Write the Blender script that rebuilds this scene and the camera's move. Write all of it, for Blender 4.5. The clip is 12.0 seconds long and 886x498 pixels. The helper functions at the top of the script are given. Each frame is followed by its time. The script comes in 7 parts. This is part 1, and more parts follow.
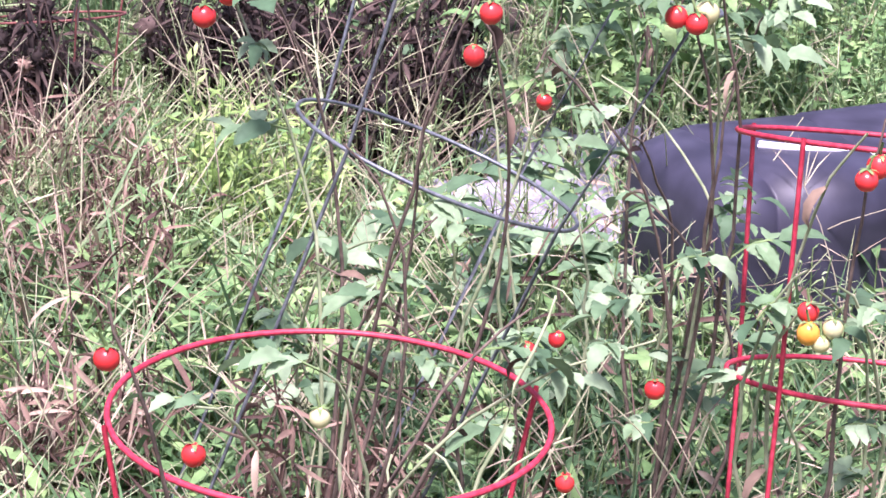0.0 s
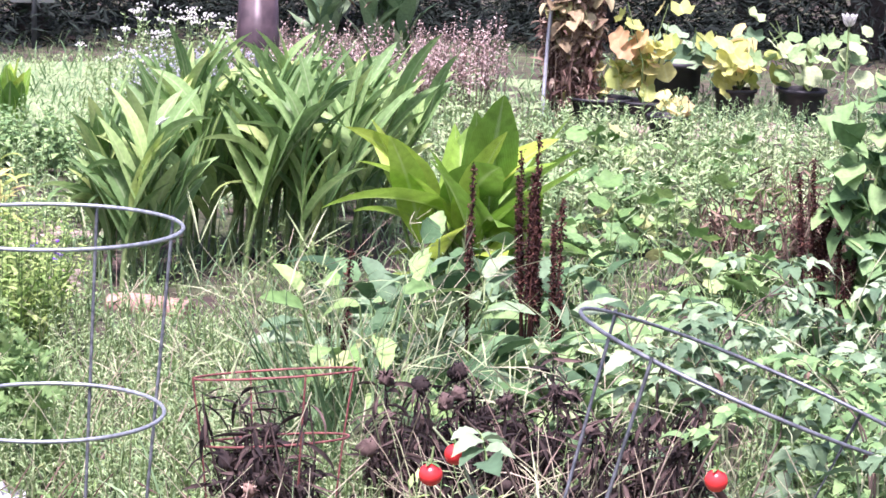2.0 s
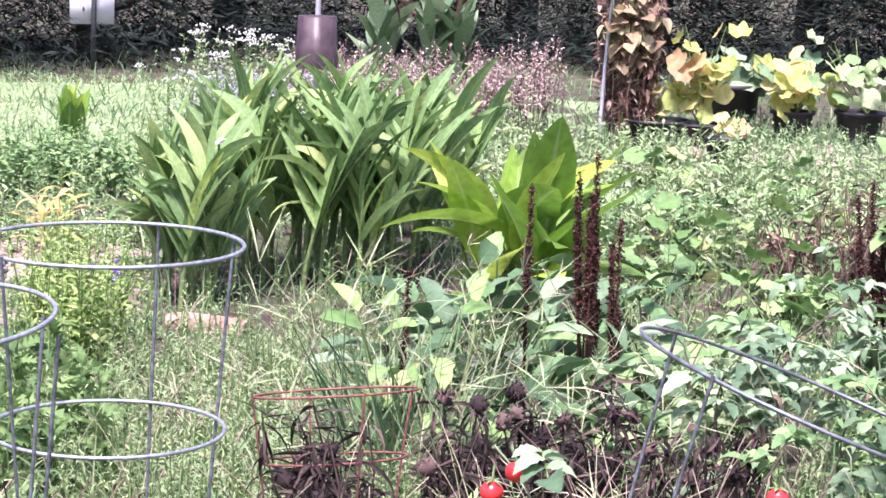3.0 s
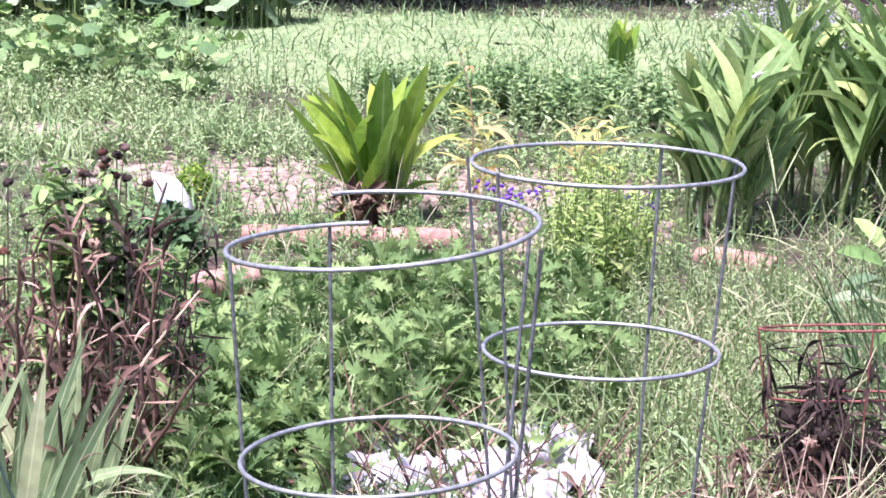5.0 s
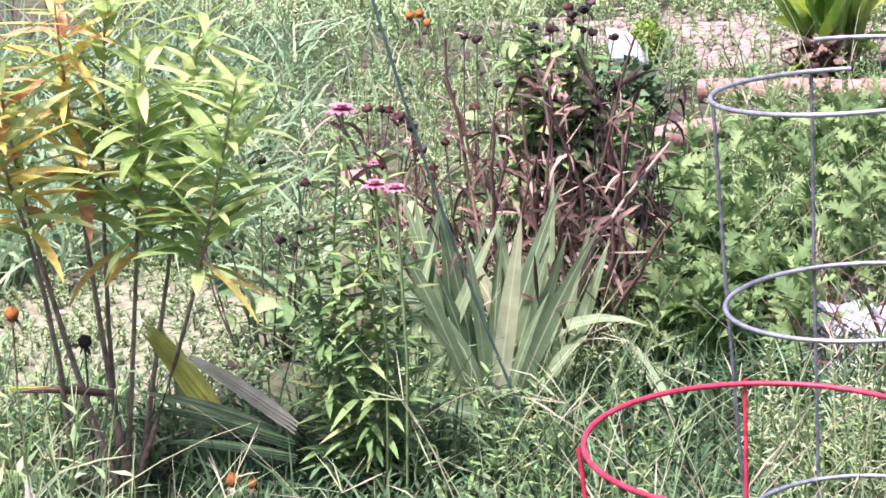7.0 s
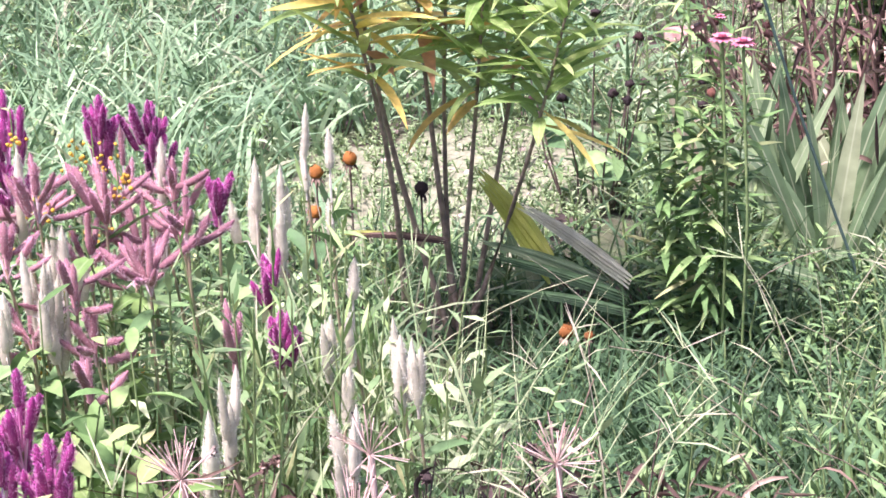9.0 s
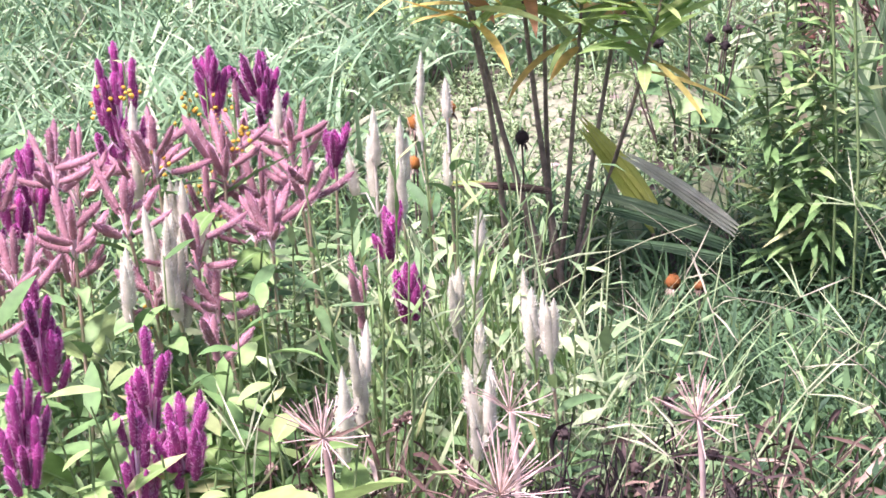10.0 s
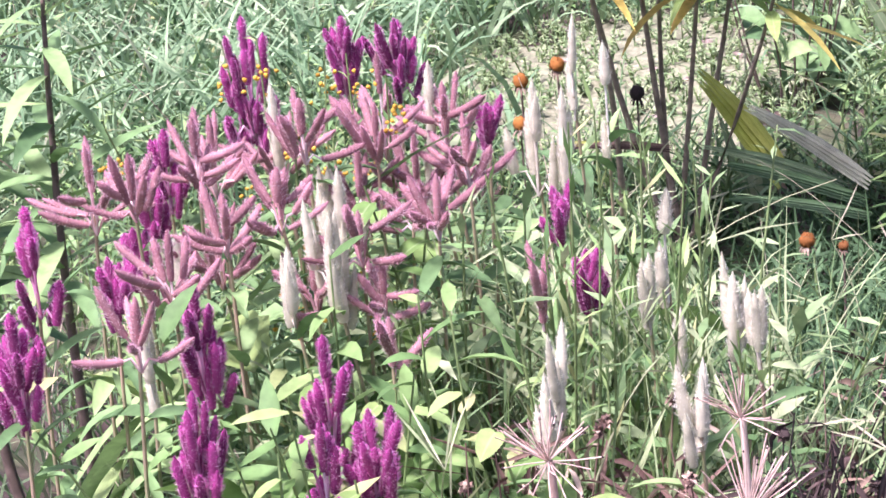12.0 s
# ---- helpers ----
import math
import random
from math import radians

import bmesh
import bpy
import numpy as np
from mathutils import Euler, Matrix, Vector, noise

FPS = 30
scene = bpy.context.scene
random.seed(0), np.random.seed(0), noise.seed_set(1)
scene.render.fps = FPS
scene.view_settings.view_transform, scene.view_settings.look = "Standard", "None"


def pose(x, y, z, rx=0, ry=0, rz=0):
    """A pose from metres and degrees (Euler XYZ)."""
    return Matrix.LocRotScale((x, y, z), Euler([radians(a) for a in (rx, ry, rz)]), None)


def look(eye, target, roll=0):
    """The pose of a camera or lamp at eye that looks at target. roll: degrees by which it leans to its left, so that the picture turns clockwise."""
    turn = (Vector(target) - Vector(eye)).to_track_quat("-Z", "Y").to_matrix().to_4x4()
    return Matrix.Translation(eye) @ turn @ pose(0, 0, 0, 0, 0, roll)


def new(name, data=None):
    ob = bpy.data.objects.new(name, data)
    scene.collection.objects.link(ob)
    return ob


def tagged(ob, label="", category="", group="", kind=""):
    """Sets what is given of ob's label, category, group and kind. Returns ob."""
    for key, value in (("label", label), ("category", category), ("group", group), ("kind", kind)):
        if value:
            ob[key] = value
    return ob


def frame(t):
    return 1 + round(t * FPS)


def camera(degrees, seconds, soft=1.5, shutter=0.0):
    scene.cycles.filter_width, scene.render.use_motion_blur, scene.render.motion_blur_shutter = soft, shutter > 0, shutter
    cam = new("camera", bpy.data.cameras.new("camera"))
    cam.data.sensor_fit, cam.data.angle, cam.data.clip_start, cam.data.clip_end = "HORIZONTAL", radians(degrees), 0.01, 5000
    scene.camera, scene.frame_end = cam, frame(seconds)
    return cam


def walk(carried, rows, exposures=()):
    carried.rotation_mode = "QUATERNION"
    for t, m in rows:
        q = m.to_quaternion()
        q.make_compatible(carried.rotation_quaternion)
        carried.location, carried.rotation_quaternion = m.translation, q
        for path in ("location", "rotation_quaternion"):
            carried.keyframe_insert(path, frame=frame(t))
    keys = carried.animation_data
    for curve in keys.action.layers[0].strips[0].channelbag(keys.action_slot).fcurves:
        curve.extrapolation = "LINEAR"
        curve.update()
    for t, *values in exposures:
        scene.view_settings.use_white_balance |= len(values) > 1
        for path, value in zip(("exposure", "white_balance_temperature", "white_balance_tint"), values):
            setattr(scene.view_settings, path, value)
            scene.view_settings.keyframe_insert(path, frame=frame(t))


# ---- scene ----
cam = camera(22.2, 12.0, soft=1.65)
# seconds, eye, then degrees: turn to the left, upward tilt, roll
PATH = [
    (0, -0.087, -0.025, 1.499, -24.04, -19.31, 3.52),
    (0.5, -0.117, -0.028, 1.519, -20.73, -16.65, 3.17),
    (1, -0.118, -0.024, 1.553, -18.63, -14.12, 2.78),
    (1.5, -0.115, -0.023, 1.592, -18.03, -11.76, 2.20),
    (2, -0.105, -0.022, 1.601, -18.01, -10.11, 2.00),
    (2.5, -0.113, -0.029, 1.599, -17.74, -9.54, 1.81),
    (2.7, -0.116, -0.031, 1.600, -17.45, -9.56, 1.67),
    (4.3, -0.084, -0.025, 1.576, -7.57, -10.66, 2.42),
    (4.5, -0.040, -0.009, 1.579, -5.76, -11.15, 1.21),
    (5, 0.002, 0.013, 1.555, -2.17, -11.43, 1.31),
    (5.5, -0.002, 0.001, 1.554, 0.92, -12.15, 0.31),
    (6, -0.015, -0.024, 1.557, 3.97, -13.17, -0.79),
    (6.5, -0.033, -0.038, 1.557, 6.74, -14.12, -1.58),
    (7, -0.065, -0.041, 1.548, 9.17, -14.94, -1.81),
    (7.5, -0.100, -0.053, 1.542, 11.29, -15.76, -1.73),
    (7.7, -0.106, -0.065, 1.545, 12.19, -16.13, -1.79),
    (9.3, -0.189, -0.024, 1.517, 17.49, -18.56, -2.24),
    (9.5, -0.205, -0.016, 1.512, 17.85, -18.77, -2.47),
    (10, -0.264, -0.004, 1.512, 18.40, -19.41, -3.16),
    (10.5, -0.321, -0.001, 1.503, 18.46, -19.88, -3.43),
    (11, -0.367, 0.023, 1.498, 18.25, -20.11, -3.35),
    (11.5, -0.449, 0.100, 1.484, 18.42, -20.41, -4.02),
    (12, -0.508, 0.159, 1.502, 18.83, -20.99, -5.57),
]


def aim(x, y, z, yaw, pitch, roll):
    yaw, pitch = radians(yaw), radians(pitch)
    ahead = Vector((-math.sin(yaw) * math.cos(pitch), math.cos(yaw) * math.cos(pitch), math.sin(pitch)))
    return look((x, y, z), Vector((x, y, z)) + 3 * ahead, roll)


walk(cam, [(t, aim(*row)) for t, *row in PATH], [(0, 1.4, 5850, 42), (2.5, 1.56, 5880, 41.5), (5, 1.44, 5900, 41), (7.5, 1.46, 5990, 45.5), (9.5, 1.55, 5900, 45), (12, 1.44, 5850, 46)])

# ---- light ----
world = bpy.data.worlds.new("sky")
scene.world = world
world.use_nodes = True
sky = world.node_tree.nodes.new("ShaderNodeTexSky")
sky.sky_type, sky.sun_disc, sky.sun_elevation, sky.sun_rotation = "NISHITA", False, radians(66), radians(-146)
sky.air_density, sky.dust_density, sky.ozone_density = 1.0, 4.0, 1.0
backing = world.node_tree.nodes["Background"]
world.node_tree.links.new(sky.outputs["Color"], backing.inputs["Color"])
backing.inputs["Strength"].default_value = 0.088
sun_data = bpy.data.lights.new("sun", "SUN")
sun_data.energy, sun_data.angle, sun_data.color = 3.8, radians(12), (1.0, 0.96, 0.9)
sun = new("sun", sun_data)
sun.matrix_world = look((-3, -4.4, 12), (0, 0, 0))

# ---- materials ----
RNG = np.random.default_rng(11)


def U(a, b, n=None):
    return RNG.uniform(a, b, n)


def shade(name, rough=0.6, metal=0.0):
    m = bpy.data.materials.new(name)
    m.use_nodes = True
    t = m.node_tree
    b = t.nodes["Principled BSDF"]
    b.inputs["Roughness"].default_value, b.inputs["Metallic"].default_value = rough, metal
    return m, t, b


def noise_node(t, scale, detail=3.0, kind="Object"):
    c = t.nodes.new("ShaderNodeTexCoord")
    n = t.nodes.new("ShaderNodeTexNoise")
    n.inputs["Scale"].default_value, n.inputs["Detail"].default_value = scale, detail
    t.links.new(c.outputs[kind], n.inputs["Vector"])
    return n


def mix_node(t, mode, fac, a, b):
    m = t.nodes.new("ShaderNodeMix")
    m.data_type, m.blend_type = "RGBA", mode
    for socket, value in ((m.inputs[0], fac), (m.inputs[6], a), (m.inputs[7], b)):
        if isinstance(value, (int, float)):
            socket.default_value = value
        elif isinstance(value, tuple):
            socket.default_value = (*value, 1)
        else:
            t.links.new(value, socket)
    return m.outputs[2]


def ramp_node(t, fac, stops):
    r = t.nodes.new("ShaderNodeValToRGB")
    while len(r.color_ramp.elements) < len(stops):
        r.color_ramp.elements.new(0.5)
    for e, (at, c) in zip(r.color_ramp.elements, stops):
        e.position, e.color = at, (*c, 1)
    t.links.new(fac, r.inputs["Fac"])
    return r.outputs["Color"]


def leafy(name, stops, rough=0.66, through_light=0.19, rib=0.0, grain=60, veins=0.0):
    """Leaf, petal or straw: colours by piece, fine mottling, light shining through, a paler midrib."""
    m, t, b = shade(name, rough)
    b.inputs["Specular IOR Level"].default_value = 0.32
    geo, info, add, frac = (t.nodes.new(k) for k in ("ShaderNodeNewGeometry", "ShaderNodeObjectInfo", "ShaderNodeMath", "ShaderNodeMath"))
    add.operation, frac.operation = "ADD", "FRACT"
    t.links.new(geo.outputs["Random Per Island"], add.inputs[0])
    t.links.new(info.outputs["Random"], add.inputs[1])
    t.links.new(add.outputs[0], frac.inputs[0])
    c = ramp_node(t, frac.outputs[0], stops)
    n = noise_node(t, grain)
    c = mix_node(t, "MULTIPLY", 0.55, c, ramp_node(t, n.outputs["Fac"], [(0.3, (0.55, 0.55, 0.5)), (0.7, (1.25, 1.25, 1.2))]))
    uv = t.nodes.new("ShaderNodeTexCoord")
    sep = t.nodes.new("ShaderNodeSeparateXYZ")
    t.links.new(uv.outputs["UV"], sep.inputs[0])
    if rib:
        dist = t.nodes.new("ShaderNodeMath")
        dist.operation, dist.inputs[1].default_value = "SUBTRACT", 0.5
        t.links.new(sep.outputs[0], dist.inputs[0])
        ab = t.nodes.new("ShaderNodeMath")
        ab.operation = "ABSOLUTE"
        t.links.new(dist.outputs[0], ab.inputs[0])
        line = ramp_node(t, ab.outputs[0], [(0.02, (1, 1, 1)), (0.07, (0, 0, 0))])
        c = mix_node(t, "MIX", line, c, mix_node(t, "MIX", rib, c, (0.75, 0.8, 0.5)))
    if veins:
        wave = t.nodes.new("ShaderNodeTexWave")
        wave.inputs["Scale"].default_value, wave.inputs["Distortion"].default_value = veins, 1.5
        t.links.new(uv.outputs["UV"], wave.inputs["Vector"])
        c = mix_node(t, "MULTIPLY", 0.35, c, ramp_node(t, wave.outputs["Fac"], [(0.2, (0.7, 0.7, 0.7)), (0.8, (1.1, 1.1, 1.1))]))
        bump = t.nodes.new("ShaderNodeBump")
        bump.inputs["Strength"].default_value, bump.inputs["Distance"].default_value = 0.4, 0.004
        t.links.new(wave.outputs["Fac"], bump.inputs["Height"])
        t.links.new(bump.outputs[0], b.inputs["Normal"])
    t.links.new(c, b.inputs["Base Color"])
    thin = t.nodes.new("ShaderNodeBsdfTranslucent")
    t.links.new(c, thin.inputs["Color"])
    both = t.nodes.new("ShaderNodeMixShader")
    both.inputs[0].default_value = through_light
    t.links.new(b.outputs[0], both.inputs[1])
    t.links.new(thin.outputs[0], both.inputs[2])
    t.links.new(both.outputs[0], t.nodes["Material Output"].inputs["Surface"])
    return m


def solid(name, c1, c2, scale=20, rough=0.6, metal=0.0, bump=0.0, detail=4.0):
    """Hard surface: two tones by noise, worn roughness and relief."""
    m, t, b = shade(name, rough, metal)
    n = noise_node(t, scale, detail)
    big = noise_node(t, scale / 7)
    c = ramp_node(t, n.outputs["Fac"], [(0.35, c1), (0.65, c2)])
    c = mix_node(t, "MULTIPLY", 0.5, c, ramp_node(t, big.outputs["Fac"], [(0.3, (0.6, 0.6, 0.6)), (0.7, (1.2, 1.2, 1.2))]))
    t.links.new(c, b.inputs["Base Color"])
    if bump:
        k = t.nodes.new("ShaderNodeBump")
        k.inputs["Strength"].default_value, k.inputs["Distance"].default_value = bump, 0.01
        t.links.new(n.outputs["Fac"], k.inputs["Height"])
        t.links.new(k.outputs[0], b.inputs["Normal"])
    return m


M_GRASS = leafy("grass_blade", [(0.0, (0.065, 0.135, 0.055)), (0.45, (0.15, 0.27, 0.115)), (0.9, (0.27, 0.4, 0.2)), (1.0, (0.41, 0.42, 0.26))])
M_MEADOW = leafy("meadow_blade", [(0.0, (0.08, 0.17, 0.075)), (0.45, (0.185, 0.325, 0.155)), (0.9, (0.31, 0.46, 0.24)), (1.0, (0.42, 0.45, 0.28))])
M_STRAW = leafy("dry_straw", [(0.0, (0.42, 0.45, 0.25)), (0.35, (0.52, 0.5, 0.33)), (0.7, (0.46, 0.39, 0.28)), (0.95, (0.3, 0.22, 0.17))], 0.8, 0.15)
M_WEED = leafy("weed_leaf", [(0.0, (0.08, 0.17, 0.05)), (0.4, (0.16, 0.3, 0.09)), (0.85, (0.28, 0.42, 0.14)), (1.0, (0.4, 0.42, 0.18))])
M_PALE = leafy("pale_weed_leaf", [(0.0, (0.15, 0.26, 0.1)), (0.5, (0.28, 0.41, 0.18)), (1.0, (0.43, 0.51, 0.27))])
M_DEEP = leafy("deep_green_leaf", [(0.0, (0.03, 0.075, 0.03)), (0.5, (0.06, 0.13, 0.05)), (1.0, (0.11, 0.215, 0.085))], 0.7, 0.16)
M_MUG = leafy("lobed_leaf", [(0.0, (0.08, 0.17, 0.06)), (0.5, (0.17, 0.31, 0.11)), (1.0, (0.3, 0.45, 0.17))])
M_BLUE = leafy("blue_green_leaf", [(0.0, (0.07, 0.14, 0.07)), (0.5, (0.165, 0.27, 0.135)), (1.0, (0.31, 0.42, 0.25))])
M_GINGER = leafy("ginger_leaf", [(0.0, (0.1, 0.2, 0.065)), (0.5, (0.2, 0.35, 0.12)), (0.85, (0.34, 0.5, 0.18)), (1.0, (0.46, 0.58, 0.19))], 0.6, 0.3, 0.2)
M_LIME = leafy("turmeric_leaf", [(0.0, (0.09, 0.22, 0.035)), (0.45, (0.22, 0.41, 0.055)), (0.8, (0.36, 0.56, 0.07)), (1.0, (0.48, 0.64, 0.095))], 0.45, 0.35, 0.2, 30, 9.0)
M_BROWN = leafy("dead_leaf", [(0.0, (0.05, 0.032, 0.026)), (0.5, (0.13, 0.085, 0.062)), (0.85, (0.28, 0.2, 0.14)), (1.0, (0.46, 0.37, 0.27))], 0.85, 0.1)
M_DARK = leafy("withered_head", [(0.0, (0.014, 0.011, 0.01)), (0.6, (0.042, 0.03, 0.026)), (1.0, (0.13, 0.09, 0.075))], 0.9, 0.05)
M_RUST = leafy("rusty_seed", [(0.0, (0.022, 0.009, 0.009)), (0.6, (0.065, 0.024, 0.018)), (1.0, (0.16, 0.07, 0.045))], 0.85, 0.05)
M_YELLOW = leafy("yellowed_leaf", [(0.0, (0.36, 0.48, 0.12)), (0.3, (0.6, 0.62, 0.2)), (0.85, (0.74, 0.68, 0.3)), (1.0, (0.6, 0.38, 0.2))], 0.6, 0.45, 0.2, 22)
M_ORANGE = leafy("orange_yellow_leaf", [(0.0, (0.78, 0.68, 0.18)), (0.5, (0.82, 0.6, 0.15)), (0.85, (0.76, 0.44, 0.2)), (1.0, (0.6, 0.26, 0.16))], 0.6, 0.4)
M_IRIS = leafy("iris_leaf", [(0.0, (0.09, 0.16, 0.075)), (0.4, (0.18, 0.28, 0.13)), (0.88, (0.3, 0.42, 0.21)), (0.96, (0.5, 0.5, 0.3)), (1.0, (0.42, 0.31, 0.2))], 0.6, 0.25, 0.35, 25)
M_STEM = solid("green_stem", (0.1, 0.18, 0.05), (0.2, 0.28, 0.1), 60, 0.6)
M_TOMSTEM = solid("pale_tomato_stem", (0.2, 0.26, 0.12), (0.38, 0.42, 0.24), 40, 0.7)
M_TWIG = solid("brown_stem", (0.07, 0.05, 0.035), (0.15, 0.11, 0.08), 60, 0.85)
M_SOIL = solid("soil", (0.16, 0.1, 0.07), (0.3, 0.21, 0.15), 9, 0.95, 0, 0.8, 8)
M_PINKSOIL = solid("dry_soil", (0.16, 0.125, 0.095), (0.38, 0.31, 0.245), 25, 0.95, 0, 0.8, 8)
# greens near black: shade on the trees' unlit garden side is in the colour
M_CONIFER = leafy("shaded_conifer_spray", [(0.0, (0.005, 0.01, 0.007)), (0.6, (0.01, 0.019, 0.013)), (1.0, (0.02, 0.036, 0.024))], 0.85, 0.1)
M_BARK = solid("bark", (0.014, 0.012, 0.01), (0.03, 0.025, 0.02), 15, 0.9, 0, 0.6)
M_GALV = solid("galvanised_wire", (0.22, 0.25, 0.25), (0.38, 0.42, 0.42), 90, 0.5, 0.5)
# dark weathered wire, reused on grey cages as their shaded legs
M_DULL = solid("weathered_and_shaded_wire", (0.1, 0.115, 0.12), (0.22, 0.24, 0.25), 90, 0.5, 0.5)
M_REDWIRE = solid("red_coated_wire", (0.36, 0.02, 0.04), (0.58, 0.05, 0.08), 120, 0.5)
M_RUSTWIRE = solid("faded_red_wire", (0.14, 0.04, 0.035), (0.28, 0.1, 0.08), 120, 0.7)
M_TOMATO = solid("ripe_tomato_skin", (0.58, 0.03, 0.028), (0.72, 0.055, 0.045), 30, 0.25)
M_UNRIPE = solid("pale_tomato_skin", (0.5, 0.5, 0.22), (0.6, 0.58, 0.3), 30, 0.25)
M_TURNING = solid("orange_tomato_skin", (0.75, 0.3, 0.03), (0.85, 0.42, 0.06), 30, 0.25)
M_BIN = solid("black_plastic", (0.022, 0.021, 0.034), (0.048, 0.046, 0.07), 12, 0.52)
M_BRICK = solid("pink_concrete", (0.26, 0.15, 0.115), (0.42, 0.27, 0.21), 40, 0.9, 0, 0.5)
M_WHITE = solid("white_plastic", (0.72, 0.72, 0.74), (0.82, 0.82, 0.84), 14, 0.5, 0, 0.3)
M_BAFFLE = solid("brown_sheet_metal", (0.04, 0.026, 0.028), (0.075, 0.05, 0.052), 25, 0.45, 0.2)
M_POLE = solid("grey_pole", (0.45, 0.47, 0.5), (0.55, 0.57, 0.6), 40, 0.45, 0.4)
M_POST = solid("dark_post", (0.04, 0.05, 0.05), (0.08, 0.09, 0.09), 40, 0.6)
M_MAGENTA = leafy("magenta_spike", [(0.0, (0.66, 0.04, 0.42)), (0.45, (0.93, 0.2, 0.66)), (1.0, (0.97, 0.66, 0.88))], 0.75, 0.42)
M_PINK = leafy("pink_spike", [(0.0, (0.62, 0.35, 0.36)), (0.5, (0.88, 0.63, 0.64)), (1.0, (0.97, 0.88, 0.87))], 0.75, 0.45)
M_CREAM = leafy("cream_spike", [(0.0, (0.76, 0.82, 0.58)), (0.5, (0.87, 0.9, 0.74)), (1.0, (0.93, 0.94, 0.85))], 0.8, 0.3)
M_STRAND = leafy("pale_grass_strand", [(0.0, (0.25, 0.34, 0.15)), (0.5, (0.38, 0.45, 0.24)), (1.0, (0.42, 0.39, 0.27))], 0.7, 0.2)
M_PETALW = leafy("white_petal", [(0.0, (0.75, 0.75, 0.7)), (1.0, (0.85, 0.85, 0.82))], 0.6, 0.3)
M_PETALP = leafy("pink_petal", [(0.0, (0.55, 0.17, 0.24)), (1.0, (0.74, 0.36, 0.42))], 0.7, 0.2)
M_PETALO = leafy("orange_petal", [(0.0, (0.1, 0.045, 0.018)), (0.5, (0.24, 0.09, 0.018)), (1.0, (0.42, 0.17, 0.03))], 0.85, 0.1)
M_TUB = solid("black_tub_plastic", (0.012, 0.012, 0.014), (0.026, 0.026, 0.03), 12, 0.6)
M_LAWN = leafy("lawn_blade", [(0.0, (0.2, 0.34, 0.14)), (0.5, (0.32, 0.46, 0.2)), (1.0, (0.46, 0.57, 0.31))])
M_LOBE = leafy("mugwort_leaf", [(0.0, (0.08, 0.165, 0.055)), (0.5, (0.16, 0.28, 0.09)), (1.0, (0.28, 0.41, 0.15))], 0.75, 0.35)
M_ROSY = leafy("rosy_dead_stalk", [(0.0, (0.06, 0.034, 0.028)), (0.5, (0.17, 0.105, 0.08)), (0.8, (0.36, 0.25, 0.185)), (1.0, (0.58, 0.48, 0.36))], 0.85, 0.1)
M_LIMEWEED = leafy("milkweed_leaf", [(0.0, (0.22, 0.37, 0.1)), (0.5, (0.38, 0.55, 0.17)), (1.0, (0.56, 0.68, 0.26))], 0.62, 0.42, 0.2)
M_VIOLET = leafy("violet_petal", [(0.0, (0.12, 0.05, 0.4)), (1.0, (0.25, 0.12, 0.6))], 0.6, 0.2)


# ---- mesh helpers ----
class Shape:
    """Gathers vertices, triangles and quads, with a material for each batch."""

    def __init__(self):
        self.v, self.uv, self.f3, self.f4, self.m3, self.m4, self.n = [], [], [], [], [], [], 0

    def add(self, v, f, mat=0, uv=None):
        v, f = np.asarray(v, float).reshape(-1, 3), np.asarray(f, int)
        self.v.append(v)
        self.uv.append(np.zeros((len(v), 2)) if uv is None else np.asarray(uv, float).reshape(-1, 2))
        faces, mats = (self.f3, self.m3) if f.shape[1] == 3 else (self.f4, self.m4)
        faces.append(f + self.n)
        mats.append(np.full(len(f), mat))
        self.n += len(v)
        return self

    def mesh(self, name, mats, origin=(0, 0, 0), smooth=True):
        me = bpy.data.meshes.new(name)
        v = np.concatenate(self.v) - np.asarray(origin, float)
        uv = np.concatenate(self.uv)
        f3 = np.concatenate(self.f3) if self.f3 else np.zeros((0, 3), int)
        f4 = np.concatenate(self.f4) if self.f4 else np.zeros((0, 4), int)
        loops = np.concatenate([f3.ravel(), f4.ravel()])
        starts = np.concatenate([np.arange(len(f3)) * 3, len(f3) * 3 + np.arange(len(f4)) * 4])
        me.vertices.add(len(v))
        me.vertices.foreach_set("co", v.ravel())
        me.loops.add(len(loops))
        me.loops.foreach_set("vertex_index", loops)
        me.polygons.add(len(starts))
        me.polygons.foreach_set("loop_start", starts)
        me.polygons.foreach_set("material_index", np.concatenate(self.m3 + self.m4))
        me.polygons.foreach_set("use_smooth", np.full(len(starts), smooth))
        me.uv_layers.new(name="UVMap").data.foreach_set("uv", uv[loops].ravel())
        for m in mats:
            me.materials.append(m)
        me.update(calc_edges=True)
        me.validate()
        return me


def arr(x, n):
    return np.broadcast_to(np.asarray(x, float), (n,)).astype(float)


